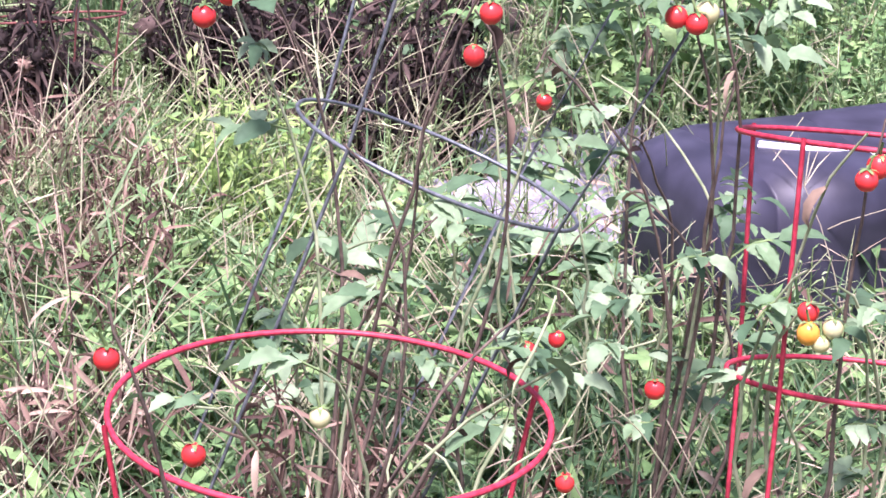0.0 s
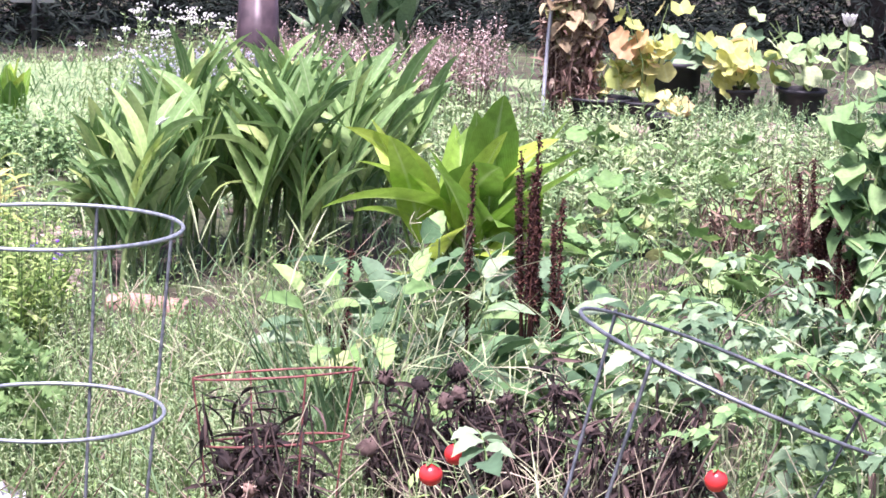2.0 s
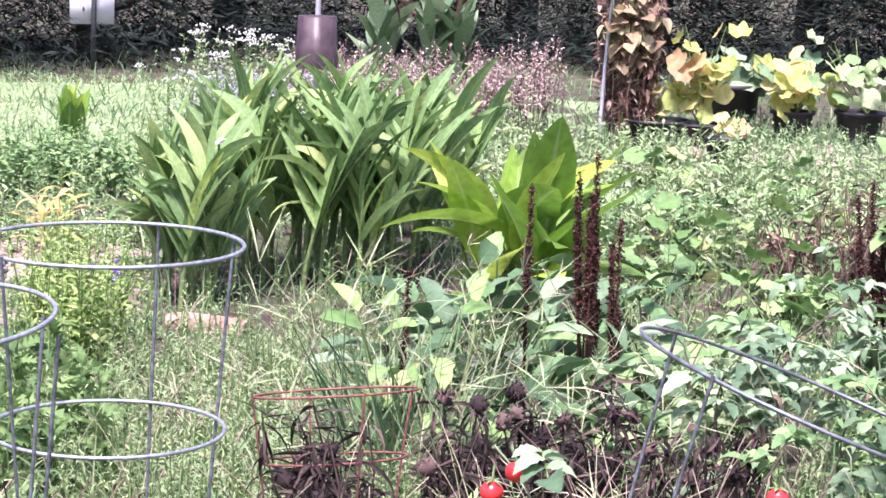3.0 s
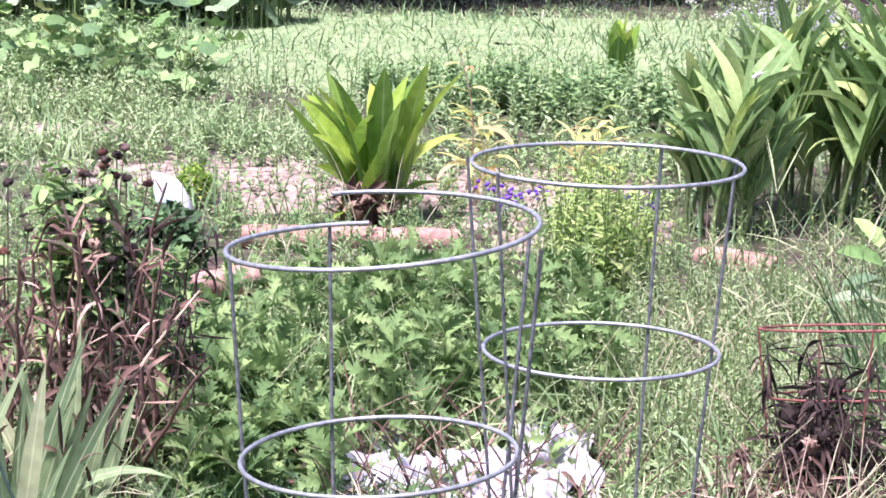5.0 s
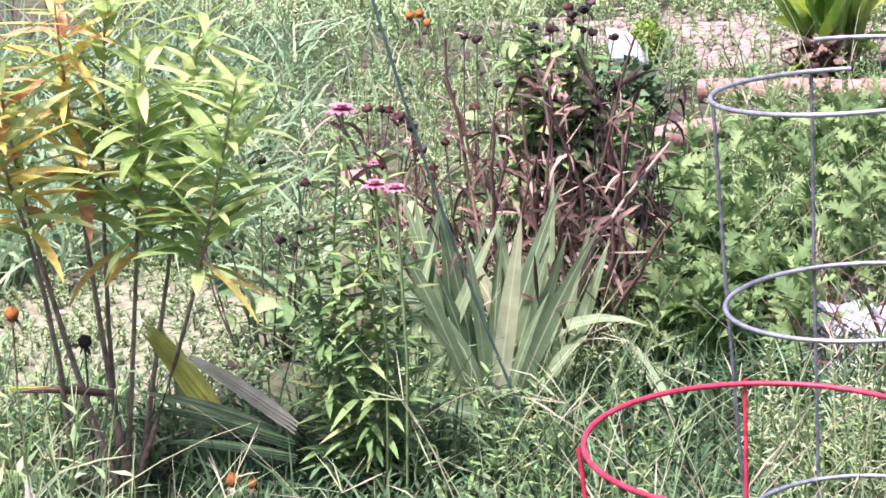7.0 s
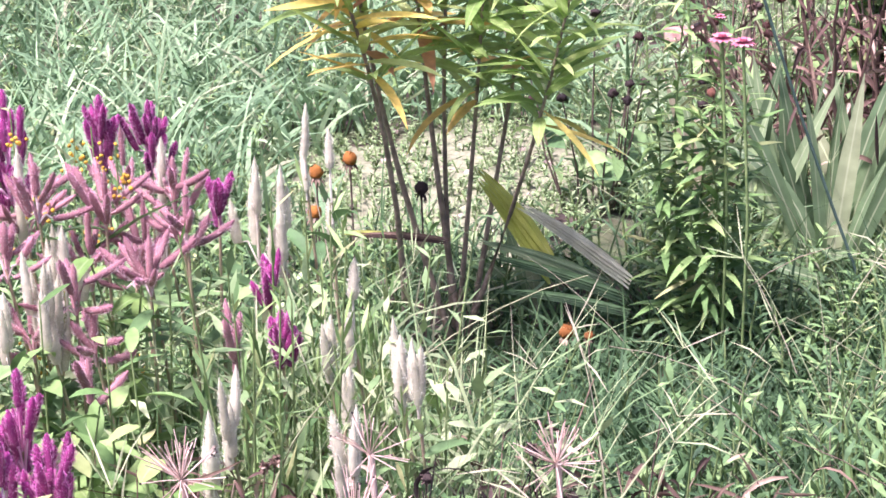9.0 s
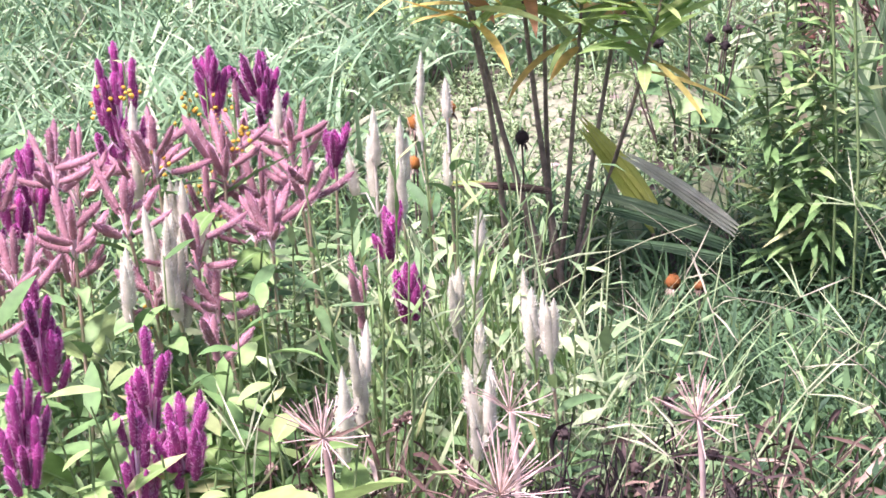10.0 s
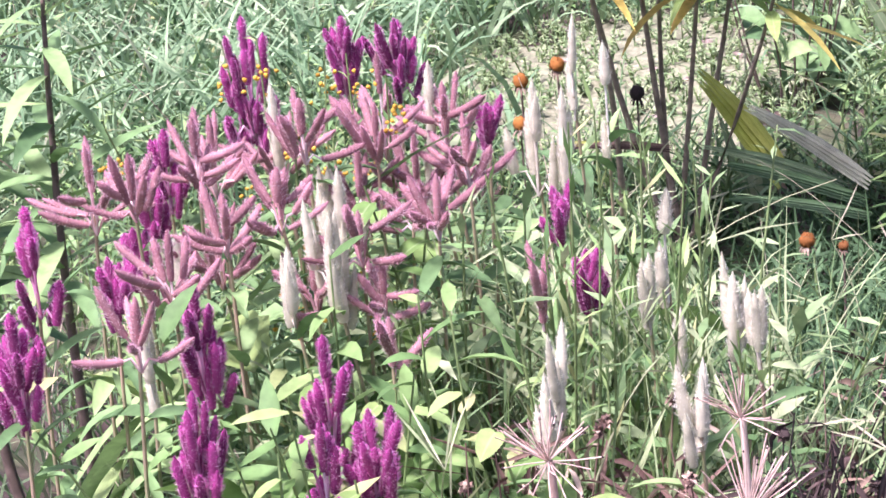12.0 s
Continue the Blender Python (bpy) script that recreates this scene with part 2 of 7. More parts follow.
def blades(shape, p, az, el, length, width, bend=0.0, seg=3, kind="grass", fold=0.0, twist=0.0, mat=0, wave=0.0):
    """Strips that leave p at the compass angle az and elevation el and bend as they go; fold raises the two edges."""
    p = np.asarray(p, float).reshape(-1, 3)
    n = len(p)
    az, el, length, width, bend, twist = (arr(x, n) for x in (az, el, length, width, bend, twist))
    s = np.linspace(0, 1, seg + 1)
    mid = (s[1:] + s[:-1]) / 2
    a = el[:, None] + bend[:, None] * mid**1.3
    step = length[:, None] / seg
    run = np.concatenate([np.zeros((n, 1)), np.cumsum(np.cos(a) * step, 1)], 1)
    rise = np.concatenate([np.zeros((n, 1)), np.cumsum(np.sin(a) * step, 1)], 1)
    d = np.stack([np.cos(az), np.sin(az)], 1)
    c = np.concatenate([p[:, None, :2] + run[:, :, None] * d[:, None], (p[:, 2:3] + rise)[:, :, None]], 2)
    a2 = el[:, None] + bend[:, None] * s**1.3
    side = np.stack([-d[:, 1], d[:, 0], 0 * az], 1)[:, None] * np.ones((1, seg + 1, 1))
    norm = np.concatenate([-np.sin(a2)[:, :, None] * d[:, None], np.cos(a2)[:, :, None]], 2)
    ct, st = np.cos(twist)[:, None, None], np.sin(twist)[:, None, None]
    side, norm = ct * side + st * norm, ct * norm - st * side
    if kind == "grass":
        w = (1 - s) ** 0.6 * (0.55 + 0.45 * np.minimum(1, s * 4))
    elif kind == "sword":
        w = np.minimum(1, 0.6 + s * 1.5) * np.minimum(1, (1 - s) / 0.42) ** 0.8
    elif kind == "lance":
        w = np.sin(np.pi * np.clip(s, 0.02, 1) ** 0.75) ** 0.8
    elif kind == "oval":
        w = np.sin(np.pi * np.clip(s, 0.03, 1) ** 0.62) ** 0.6
    elif kind == "round":
        w = np.sin(np.pi * np.clip(s, 0.08, 0.97) ** 0.7) ** 0.5
    elif kind == "heart":
        w = np.sin(np.pi * np.clip(s, 0.1, 1) ** 0.42) ** 0.75
    else:
        w = np.minimum(1, np.minimum(s * 8 + 0.4, (1 - s) * 6 + 0.02))
    w = np.maximum(w, 0.02)[None] * width[:, None] / 2
    if wave:
        w = w * (1 + wave * np.sin(s * 21 + az[:, None] * 7))
    if fold:
        rows = np.stack([c - side * w[:, :, None] + norm * (w * fold)[:, :, None], c, c + side * w[:, :, None] + norm * (w * fold)[:, :, None]], 2)
        cols = 3
    else:
        rows = np.stack([c - side * w[:, :, None], c + side * w[:, :, None]], 2)
        cols = 2
    uv = np.stack(np.broadcast_arrays(np.linspace(0, 1, cols)[None, None], s[None, :, None]), -1) * np.ones((n, 1, 1, 1))
    i = np.arange(seg)[:, None] * cols + np.arange(cols - 1)[None]
    i = i.ravel()
    q = np.stack([i, i + 1, i + cols + 1, i + cols], 1)
    f = (np.arange(n) * (seg + 1) * cols)[:, None, None] + q[None]
    shape.add(rows, f.reshape(-1, 4), mat, uv)
    return c


def tubes(shape, paths, radius, sides=5, mat=0, closed=False):
    """Round wires or stems along paths of k points each; radius: one number, or one for each point."""
    paths = np.asarray(paths, float)
    if paths.ndim == 2:
        paths = paths[None]
    n, k, _ = paths.shape
    r = np.broadcast_to(np.asarray(radius, float), (n, k)) if np.ndim(radius) != 1 or len(np.asarray(radius)) == k else np.asarray(radius, float)[:, None] * np.ones((1, k))
    t = np.roll(paths, -1, 1) - np.roll(paths, 1, 1) if closed else np.gradient(paths, axis=1)
    t /= np.linalg.norm(t, axis=2, keepdims=True) + 1e-9
    ref = np.where(np.abs(t[..., 2:3]) > 0.9, np.array([1.0, 0.0, 0.0]), np.array([0.0, 0.0, 1.0]))
    a = np.cross(t, ref)
    a /= np.linalg.norm(a, axis=2, keepdims=True) + 1e-9
    b = np.cross(t, a)
    ang = np.arange(sides) * 2 * np.pi / sides
    ring = paths[:, :, None] + r[:, :, None, None] * (a[:, :, None] * np.cos(ang)[:, None] + b[:, :, None] * np.sin(ang)[:, None])
    rows = k if closed else k - 1
    i, j = np.meshgrid(np.arange(rows), np.arange(sides), indexing="ij")
    i2, j2 = (i + 1) % k, (j + 1) % sides
    q = np.stack([i * sides + j, i * sides + j2, i2 * sides + j2, i2 * sides + j], -1).reshape(-1, 4)
    f = (np.arange(n) * k * sides)[:, None, None] + q[None]
    uv = np.stack(np.broadcast_arrays((np.arange(sides) / sides)[None, None], np.linspace(0, 1, k)[None, :, None]), -1) * np.ones((n, 1, 1, 1))
    shape.add(ring, f.reshape(-1, 4), mat, uv)


def ball_template(level=2):
    bm = bmesh.new()
    bmesh.ops.create_icosphere(bm, subdivisions=level, radius=1)
    v = np.array([x.co[:] for x in bm.verts])
    f = np.array([[x.index for x in y.verts] for y in bm.faces])
    bm.free()
    return v, f


BALL1, BALL2, BALL3 = ball_template(1), ball_template(2), ball_template(3)


def balls(shape, p, size, template=BALL1, mat=0, rough=0.0):
    """Rounded bodies at p, of half-sizes (x, y, z)."""
    p = np.asarray(p, float).reshape(-1, 3)
    tv, tf = template
    size = np.broadcast_to(np.asarray(size, float), (len(p), 3))
    v = p[:, None] + tv[None] * size[:, None]
    if rough:
        v = v + RNG.normal(0, rough, v.shape) * size[:, None]
    f = (np.arange(len(p)) * len(tv))[:, None, None] + tf[None]
    shape.add(v, f.reshape(-1, 3), mat)


def leaf_form(width, seg, cup=0.2, arch=0.3, sweep=0.0):
    """A leaf of unit length along x: half-width by place, raised edges, arched back, teeth swept forward."""
    f = np.linspace(0, 1, seg + 1)
    w = np.array([max(width(k, x), 0.006) for k, x in enumerate(f)])
    z = arch * (0.5 * f - f**2)
    rows = np.stack([np.stack([f + sweep * w, w, z + cup * w], 1), np.stack([f, 0 * f, z], 1), np.stack([f + sweep * w, -w, z + cup * w], 1)], 1)
    i = (np.arange(seg)[:, None] * 3 + np.arange(2)[None]).ravel()
    uv = np.stack(np.broadcast_arrays(np.array([0, 0.5, 1.0])[None], f[:, None]), -1)
    return rows.reshape(-1, 3), np.stack([i, i + 3, i + 4, i + 1], 1), uv.reshape(-1, 2)


def disc_form(lobes, depth, dish):
    """A round lobed leaf of unit size, its stalk at the middle of the rear edge."""
    n = 20
    a = np.linspace(0, 2 * np.pi, n, endpoint=False)
    r = 0.5 * (1 + depth * np.cos(a * lobes)) * (1 - 0.25 * np.exp(-((np.abs(a - np.pi)) / 0.35) ** 2))
    rings = [np.stack([0.5 + k * r * np.cos(a), k * r * np.sin(a), dish * k * k * (0.6 + 0.4 * np.cos(a * lobes)) - 0.12 * k * np.cos(a)], 1) for k in (0.5, 1.0)]
    v = np.concatenate([[[0.5, 0, 0]], *rings])
    j = np.arange(n)
    k = (j + 1) % n
    f = np.concatenate([np.stack([0 * j, 1 + j, 1 + k], 1), np.stack([1 + j, 1 + n + j, 1 + n + k], 1), np.stack([1 + j, 1 + n + k, 1 + k], 1)])
    return v, f, np.stack([v[:, 1] + 0.5, v[:, 0]], 1)


def bell(x, lean, fat):
    return np.sin(np.pi * np.clip(x, 0.0, 1) ** lean) ** fat


LOBED = [leaf_form(lambda k, x: (0.3 if k % 2 else 0.07) * bell(x, 0.68, 0.6) + 0.012, 9, c, a, 0.75) for c, a in ((0.25, 0.5), (0.1, 0.8), (0.35, 0.25))]
TOOTHED = [leaf_form(lambda k, x: (0.3 if k % 2 else 0.24) * bell(x, 0.7, 0.7), 9, c, a, 0.2) for c, a in ((0.3, 0.5), (0.15, 0.9), (0.4, 0.3))]
WAVY = [leaf_form(lambda k, x: (0.2 + 0.025 * math.sin(k * 2.1)) * bell(x, 0.72, 0.6), 9, c, a) for c, a in ((0.3, 0.5), (0.15, 0.9), (0.45, 0.2))]
ROUND = [disc_form(5, 0.09, 0.12), disc_form(7, 0.06, -0.1), disc_form(5, 0.12, 0.25)]


def stamp(shape, forms, p, az, el, size, roll=0.0, mat=0):
    """Sets one of the leaf forms at each place, pointing to az and el, turned about its own length by roll."""
    p = np.asarray(p, float).reshape(-1, 3)
    n = len(p)
    az, el, size, roll = (arr(x, n) for x in (az, el, size, roll))
    d = np.stack([np.cos(az) * np.cos(el), np.sin(az) * np.cos(el), np.sin(el)], 1)
    side = np.stack([-np.sin(az), np.cos(az), 0 * az], 1)
    norm = np.cross(d, side)
    side, norm = np.cos(roll)[:, None] * side + np.sin(roll)[:, None] * norm, np.cos(roll)[:, None] * norm - np.sin(roll)[:, None] * side
    which = RNG.integers(0, len(forms), n)
    for k, (v, f, uv) in enumerate(forms):
        g = np.nonzero(which == k)[0]
        if len(g):
            w = p[g, None] + size[g, None, None] * (v[None, :, :1] * d[g, None] + v[None, :, 1:2] * side[g, None] + v[None, :, 2:] * norm[g, None])
            shape.add(w, ((np.arange(len(g)) * len(v))[:, None, None] + f[None]).reshape(-1, f.shape[1]), mat, np.tile(uv, (len(g), 1)))


def thing(name, at, label, category, group=""):
    """An empty at the base of a thing, that its parts hang on."""
    ob = new(name)
    ob.empty_display_size = 0.05
    ob.location = at
    return tagged(ob, label, category, group)


def part(name, shape, mats, parent, label="", smooth=True, kind=""):
    """One mesh under a thing or under a part; its shape is given in the world."""
    top = parent
    while top.parent:
        top = top.parent
    mats = mats if isinstance(mats, (list, tuple)) else [mats]
    ob = new(name, shape.mesh(name, mats, top.location, smooth))
    ob.parent = parent
    if label:
        tagged(ob, label)
    if kind:
        tagged(ob, kind=kind)
    return ob


def single(name, shape, mats, label="", category="", kind="", group="", smooth=True):
    mats = mats if isinstance(mats, (list, tuple)) else [mats]
    return tagged(new(name, shape.mesh(name, mats, (0, 0, 0), smooth)), label, category, group, kind)


def polar(az, dist, z=0.0):
    """A place by its compass angle in degrees to the right of +y and its distance."""
    a = np.radians(az)
    return np.stack(np.broadcast_arrays(np.sin(a) * dist, np.cos(a) * dist, z), -1)


def bump(x, y):
    """The ground's height."""
    return 0.02 * np.sin(x * 2.1 + 0.5) * np.cos(y * 1.7) + 0.012 * np.sin(x * 5.3 + y * 3.1)


def grounded(p):
    p = np.array(p, float)
    p[..., 2] = bump(p[..., 0], p[..., 1])
    return p

# ---- ground ----
def build_ground():
    s = Shape()
    xs = np.concatenate([-np.geomspace(300, 9, 14), np.linspace(-8, 9, 86), np.geomspace(10, 300, 14)])
    ys = np.concatenate([-np.geomspace(300, 2, 12), np.linspace(-1, 22, 116), np.geomspace(24, 300, 12)])
    gx, gy = np.meshgrid(xs, ys)
    z = bump(gx, gy)
    v = np.stack([gx, gy, z], -1)
    i, j = np.meshgrid(np.arange(len(ys) - 1), np.arange(len(xs) - 1), indexing="ij")
    a = (i * len(xs) + j).ravel()
    s.add(v, np.stack([a, a + 1, a + len(xs) + 1, a + len(xs)], 1))
    m, t, b = shade("garden_ground", 0.95)
    fine, big, mid = noise_node(t, 14, 8), noise_node(t, 0.9, 4), noise_node(t, 4, 6)
    soil = ramp_node(t, fine.outputs["Fac"], [(0.3, (0.022, 0.015, 0.011)), (0.55, (0.055, 0.038, 0.027)), (0.78, (0.16, 0.11, 0.08))])
    green = ramp_node(t, fine.outputs["Fac"], [(0.3, (0.03, 0.04, 0.015)), (0.7, (0.1, 0.13, 0.05))])
    where = ramp_node(t, mid.outputs["Fac"], [(0.42, (0, 0, 0)), (0.6, (1, 1, 1))])
    c = mix_node(t, "MIX", where, soil, green)
    c = mix_node(t, "MULTIPLY", 0.4, c, ramp_node(t, big.outputs["Fac"], [(0.3, (0.7, 0.7, 0.7)), (0.7, (1.2, 1.2, 1.2))]))
    t.links.new(c, b.inputs["Base Color"])
    k = t.nodes.new("ShaderNodeBump")
    k.inputs["Strength"].default_value, k.inputs["Distance"].default_value = 0.9, 0.03
    t.links.new(fine.outputs["Fac"], k.inputs["Height"])
    t.links.new(k.outputs[0], b.inputs["Normal"])
    return single("ground", s, m, "weedy garden soil with patches of moss", "ground", "structure")


build_ground()


def bare_patch(x, y, rx, ry, material, label):
    """A ragged sheet of bare soil, a little proud of the ground."""
    s = Shape()
    n, m = 40, 10
    a = np.linspace(0, 2 * np.pi, n, endpoint=False)
    edge = 1 + 0.14 * np.sin(a * 3 + x) + 0.1 * np.sin(a * 7 + y * 3) + 0.05 * np.sin(a * 13)
    r = np.linspace(0.02, 1, m)
    px = x + rx * r[:, None] * edge * np.cos(a)
    py = y + ry * r[:, None] * edge * np.sin(a)
    pz = bump(px, py) + 0.012 - 0.02 * r[:, None] ** 6 + RNG.normal(0, 0.004, px.shape)
    i, j = np.meshgrid(np.arange(m - 1), np.arange(n), indexing="ij")
    s.add(np.stack([px, py, pz], -1), np.stack([i * n + j, i * n + (j + 1) % n, (i + 1) * n + (j + 1) % n, (i + 1) * n + j], -1).reshape(-1, 4))
    single("bare_soil", s, material, label, "soil", "structure")


M_PATH = solid("mossy_path", (0.15, 0.17, 0.09), (0.28, 0.28, 0.17), 70, 0.95, 0, 0.35, 8)
bare_patch(0.0, 9.0, 1.4, 0.6, M_PINKSOIL, "dry pinkish bare soil of a garden bed")
bare_patch(0.75, 8.0, 0.42, 0.5, M_PINKSOIL, "dry pinkish bare soil of a garden bed")
bare_patch(-1.8, 10.25, 1.05, 0.36, M_PINKSOIL, "dry pinkish bare soil of a garden bed")
bare_patch(5.55, 12.1, 0.7, 0.5, M_PINKSOIL, "dry pinkish bare soil between planting tubs")
M_TURF = solid("pale_turf", (0.12, 0.19, 0.075), (0.25, 0.33, 0.15), 30, 0.95, 0, 0.8, 8)
bare_patch(0.9, 14.2, 4.2, 2.3, M_TURF, "pale mown lawn behind the garden beds")
bare_patch(-1.68, 4.88, 0.5, 0.58, M_PATH, "pale mossy trodden path through the weeds")


# clods on the bare beds
s = Shape()
for x, y, rx, ry, n in [(0.0, 9.0, 1.3, 0.55, 900), (0.75, 8.0, 0.38, 0.45, 280), (-1.8, 10.25, 0.95, 0.32, 300), (5.55, 12.1, 0.6, 0.4, 200), (-1.75, 4.95, 0.7, 0.38, 40)]:
    a, r = U(0, 6.283, n), np.sqrt(U(0, 1, n))
    q = np.stack([x + rx * r * np.cos(a), y + ry * r * np.sin(a), 0 * a], 1)
    q[:, 2] = bump(q[:, 0], q[:, 1]) + 0.012
    w = U(0.004, 0.02, n)[:, None] * [1, 1, 0.6]
    balls(s, q, w, BALL1, 0, 0.15)
single("soil_clods", s, M_PINKSOIL, "crumbling clods of dry garden soil", "soil", "stuff", smooth=False)


# ---- undergrowth: weeds and grass that nobody could count ----
def grass(s, p, low, high, width, mat=0, lean=(0.9, 1.5), bend=(-1.6, -0.2), seg=3):
    n = len(p)
    blades(s, p, U(0, 6.283, n), U(*lean, n), U(low, high, n), U(width * 0.6, width * 1.4, n), U(*bend, n), seg, "grass", 0, U(-1.2, 1.2, n), mat)


def sprigs(s, p, height, leaves, leaf, width, kind="lance", stem_mat=1, leaf_mat=0, low=0.1, el=(0.2, 0.9), bend=(-1.0, 0.1), lean=0.25, taper=0.6, fold=0.0, seg=2, stem=0.003, lobes=False):
    """Upright weeds: a thin stem with leaves all the way up."""
    n = len(p)
    h = height * U(0.65, 1.2, n)
    ang, tilt = U(0, 6.283, n), np.abs(RNG.normal(0, lean, n))
    top = p + np.stack([np.cos(ang) * np.sin(tilt) * h, np.sin(ang) * np.sin(tilt) * h, np.cos(tilt) * h], 1)
    midp = (p + top) / 2 + np.stack([U(-0.02, 0.02, n), U(-0.02, 0.02, n), 0.02 * np.ones(n)], 1)
    tubes(s, np.stack([p, midp, top], 1), np.array([stem, stem * 0.8, stem * 0.4]), 3, stem_mat)
    f = (np.arange(leaves)[None] + U(0, 1, (n, leaves))) / leaves
    f = low + (1 - low) * f
    q = p[:, None] * ((1 - f) ** 2)[..., None] + 2 * midp[:, None] * (f * (1 - f))[..., None] + top[:, None] * (f**2)[..., None]
    k = n * leaves
    size = (1 - taper * f).ravel() * U(0.7, 1.25, k)
    az = (np.arange(leaves)[None] * 2.4 + U(0, 6.28, (n, 1)) + U(-0.5, 0.5, (n, leaves))).ravel()
    blades(s, q.reshape(-1, 3), az, U(*el, k), leaf * size, width * size, U(*bend, k), seg, kind, fold, U(-0.4, 0.4, k), leaf_mat)
    if lobes:
        mid = q.reshape(-1, 3) + 0.25 * (leaf * size)[:, None] * np.stack([np.cos(az), np.sin(az), 0.3 + 0 * az], 1)
        for turn in (-1.2, -0.65, 0.65, 1.2):
            blades(s, mid, az + turn, U(*el, k) * 0.7, leaf * size * 0.62, width * size * 0.8, U(*bend, k), seg, kind, fold, U(-0.4, 0.4, k), leaf_mat)
    return top


def straws(s, p, low, high, mat=0, thick=0.0014):
    """Thin dry stalks and seed-head rays."""
    n = len(p)
    az, el, L = U(0, 6.283, n), U(0.7, 1.5, n), U(low, high, n)
    a = np.stack([np.cos(az) * np.cos(el), np.sin(az) * np.cos(el), np.sin(el)], 1)
    b = a + np.stack([np.cos(az) * 0.3, np.sin(az) * 0.3, -0.35 * np.ones(n)], 1)
    knee, tip = p + a * (L * 0.6)[:, None], p + a * (L * 0.55)[:, None] + b * (L * 0.45)[:, None]
    f = np.linspace(0, 1, 6)[None, :, None]
    pts = p[:, None] * (1 - f) ** 2 + 2 * knee[:, None] * f * (1 - f) + tip[:, None] * f**2
    tubes(s, pts, thick * np.linspace(1.3, 0.55, 6), 3, mat)
    return tip


def crabgrass(s, p, height, mat=0, ray=1.0):
    """Finger-like seed heads: several fine rays from the top of a stalk."""
    tops = straws(s, p, height * 0.7, height * 1.2, mat)
    for _ in range(5):
        n = len(tops)
        blades(s, tops, U(0, 6.283, n), U(0.1, 1.2, n), ray * U(0.06, 0.12, n), 0.0028 * ray, U(-0.6, 0.1, n), 2, "strap", 0, U(-1, 1, n), mat)


def spread(n, az, dist, power=1.0):
    """Places over a wedge of ground, denser near."""
    u = U(0, 1, n)
    d = dist[0] * (dist[1] / dist[0]) ** (u**power)
    return grounded(polar(U(az[0], az[1], n), d))


def patch(n, x, y, rx, ry):
    """Places over an oval bed."""
    a, r = U(0, 6.283, n), np.sqrt(U(0, 1, n))
    return grounded(np.stack([x + rx * r * np.cos(a), y + ry * r * np.sin(a), 0 * a], 1))


def clear_of(p, spots):
    """Leaves out the places that lie within a bare spot (x, y, rx, ry)."""
    keep = np.ones(len(p), bool)
    for x, y, rx, ry in spots:
        keep &= ((p[:, 0] - x) / rx) ** 2 + ((p[:, 1] - y) / ry) ** 2 > U(0.55, 1.25, len(p))
    return p[keep]


BARE = [(0.24, 4.6, 0.3, 0.5), (0.05, 8.95, 1.4, 0.65), (0.75, 8.0, 0.4, 0.55), (-1.66, 4.85, 0.5, 0.55), (-1.8, 10.2, 0.95, 0.32), (5.9, 12.6, 0.9, 0.7), (0.18, 4.75, 0.46, 0.8), (-0.2, 4.45, 0.22, 0.45), (1.8, 3.8, 0.2, 0.3), (-0.4, 9.2, 0.8, 0.4), (-0.4, 6.65, 0.24, 0.36), (-1.36, 6.1, 0.22, 0.3), (0.0, 7.4, 0.5, 0.3), (-1.05, 3.6, 0.42, 0.42), (-1.3, 4.5, 0.3, 0.22), (-0.6, 7.5, 0.3, 0.4)]
THICKET = (1.2, 2.2, 0.62, 0.75)

s = Shape()
grass(s, clear_of(spread(15000, (-38, 42), (2.0, 9.0)), BARE + [THICKET, (-0.95, 3.3, 0.6, 0.85), (-0.72, 2.55, 0.5, 0.8)]), 0.1, 0.34, 0.006)
grass(s, clear_of(spread(3600, (-38, 42), (8.0, 12.6)), BARE), 0.1, 0.3, 0.01)
grass(s, spread(3000, (-38, 42), (12.5, 20.0)), 0.04, 0.1, 0.012)
grass(s, clear_of(spread(1700, (8, 40), (2.0, 4.4)), BARE + [THICKET]), 0.2, 0.5, 0.0095, 0, (0.9, 1.5), (-1.8, -0.3), 5)
grass(s, spread(5200, (-16, 40), (12.6, 17.5)), 0.06, 0.2, 0.012)
sprigs(s, patch(420, 5.5, 12.3, 1.1, 1.0), 0.16, 12, 0.05, 0.016, "lance", 0, 0)
grass(s, patch(200, 1.26, 5.0, 0.16, 0.14), 0.35, 0.66, 0.01, 0, (1.1, 1.53), (-1.2, -0.1), 5)
single("grass", s, [M_GRASS], "unmown green grass between the garden beds", "grass", "stuff")
s = Shape()
straws(s, clear_of(spread(180, (-38, -4), (2.6, 8.0)), BARE), 0.15, 0.5)
straws(s, clear_of(spread(1000, (-4, 42), (2.2, 8.0)), BARE), 0.15, 0.5)
straws(s, spread(260, (8, 34), (1.9, 4.6)), 0.3, 0.7, 0, 0.0016)
crabgrass(s, clear_of(spread(270, (-4, 42), (2.3, 7.5)), BARE), 0.42)
crabgrass(s, clear_of(spread(90, (-38, -4), (3.0, 7.5)), BARE), 0.36, 1)
crabgrass(s, patch(60, 1.33, 4.92, 0.12, 0.1), 0.7, 1, 1.5)
crabgrass(s, patch(24, 1.75, 4.9, 0.2, 0.2), 0.42, 1, 1.1)
straws(s, spread(90, (-32, -9), (1.9, 3.8)), 0.2, 0.42, 1, 0.0009)
straws(s, clear_of(spread(900, (-9, 40), (2.2, 6.0)), BARE), 0.25, 0.6, 1, 0.0011)
crabgrass(s, spread(20, (-28, -9), (2.0, 3.6)), 0.34, 1)
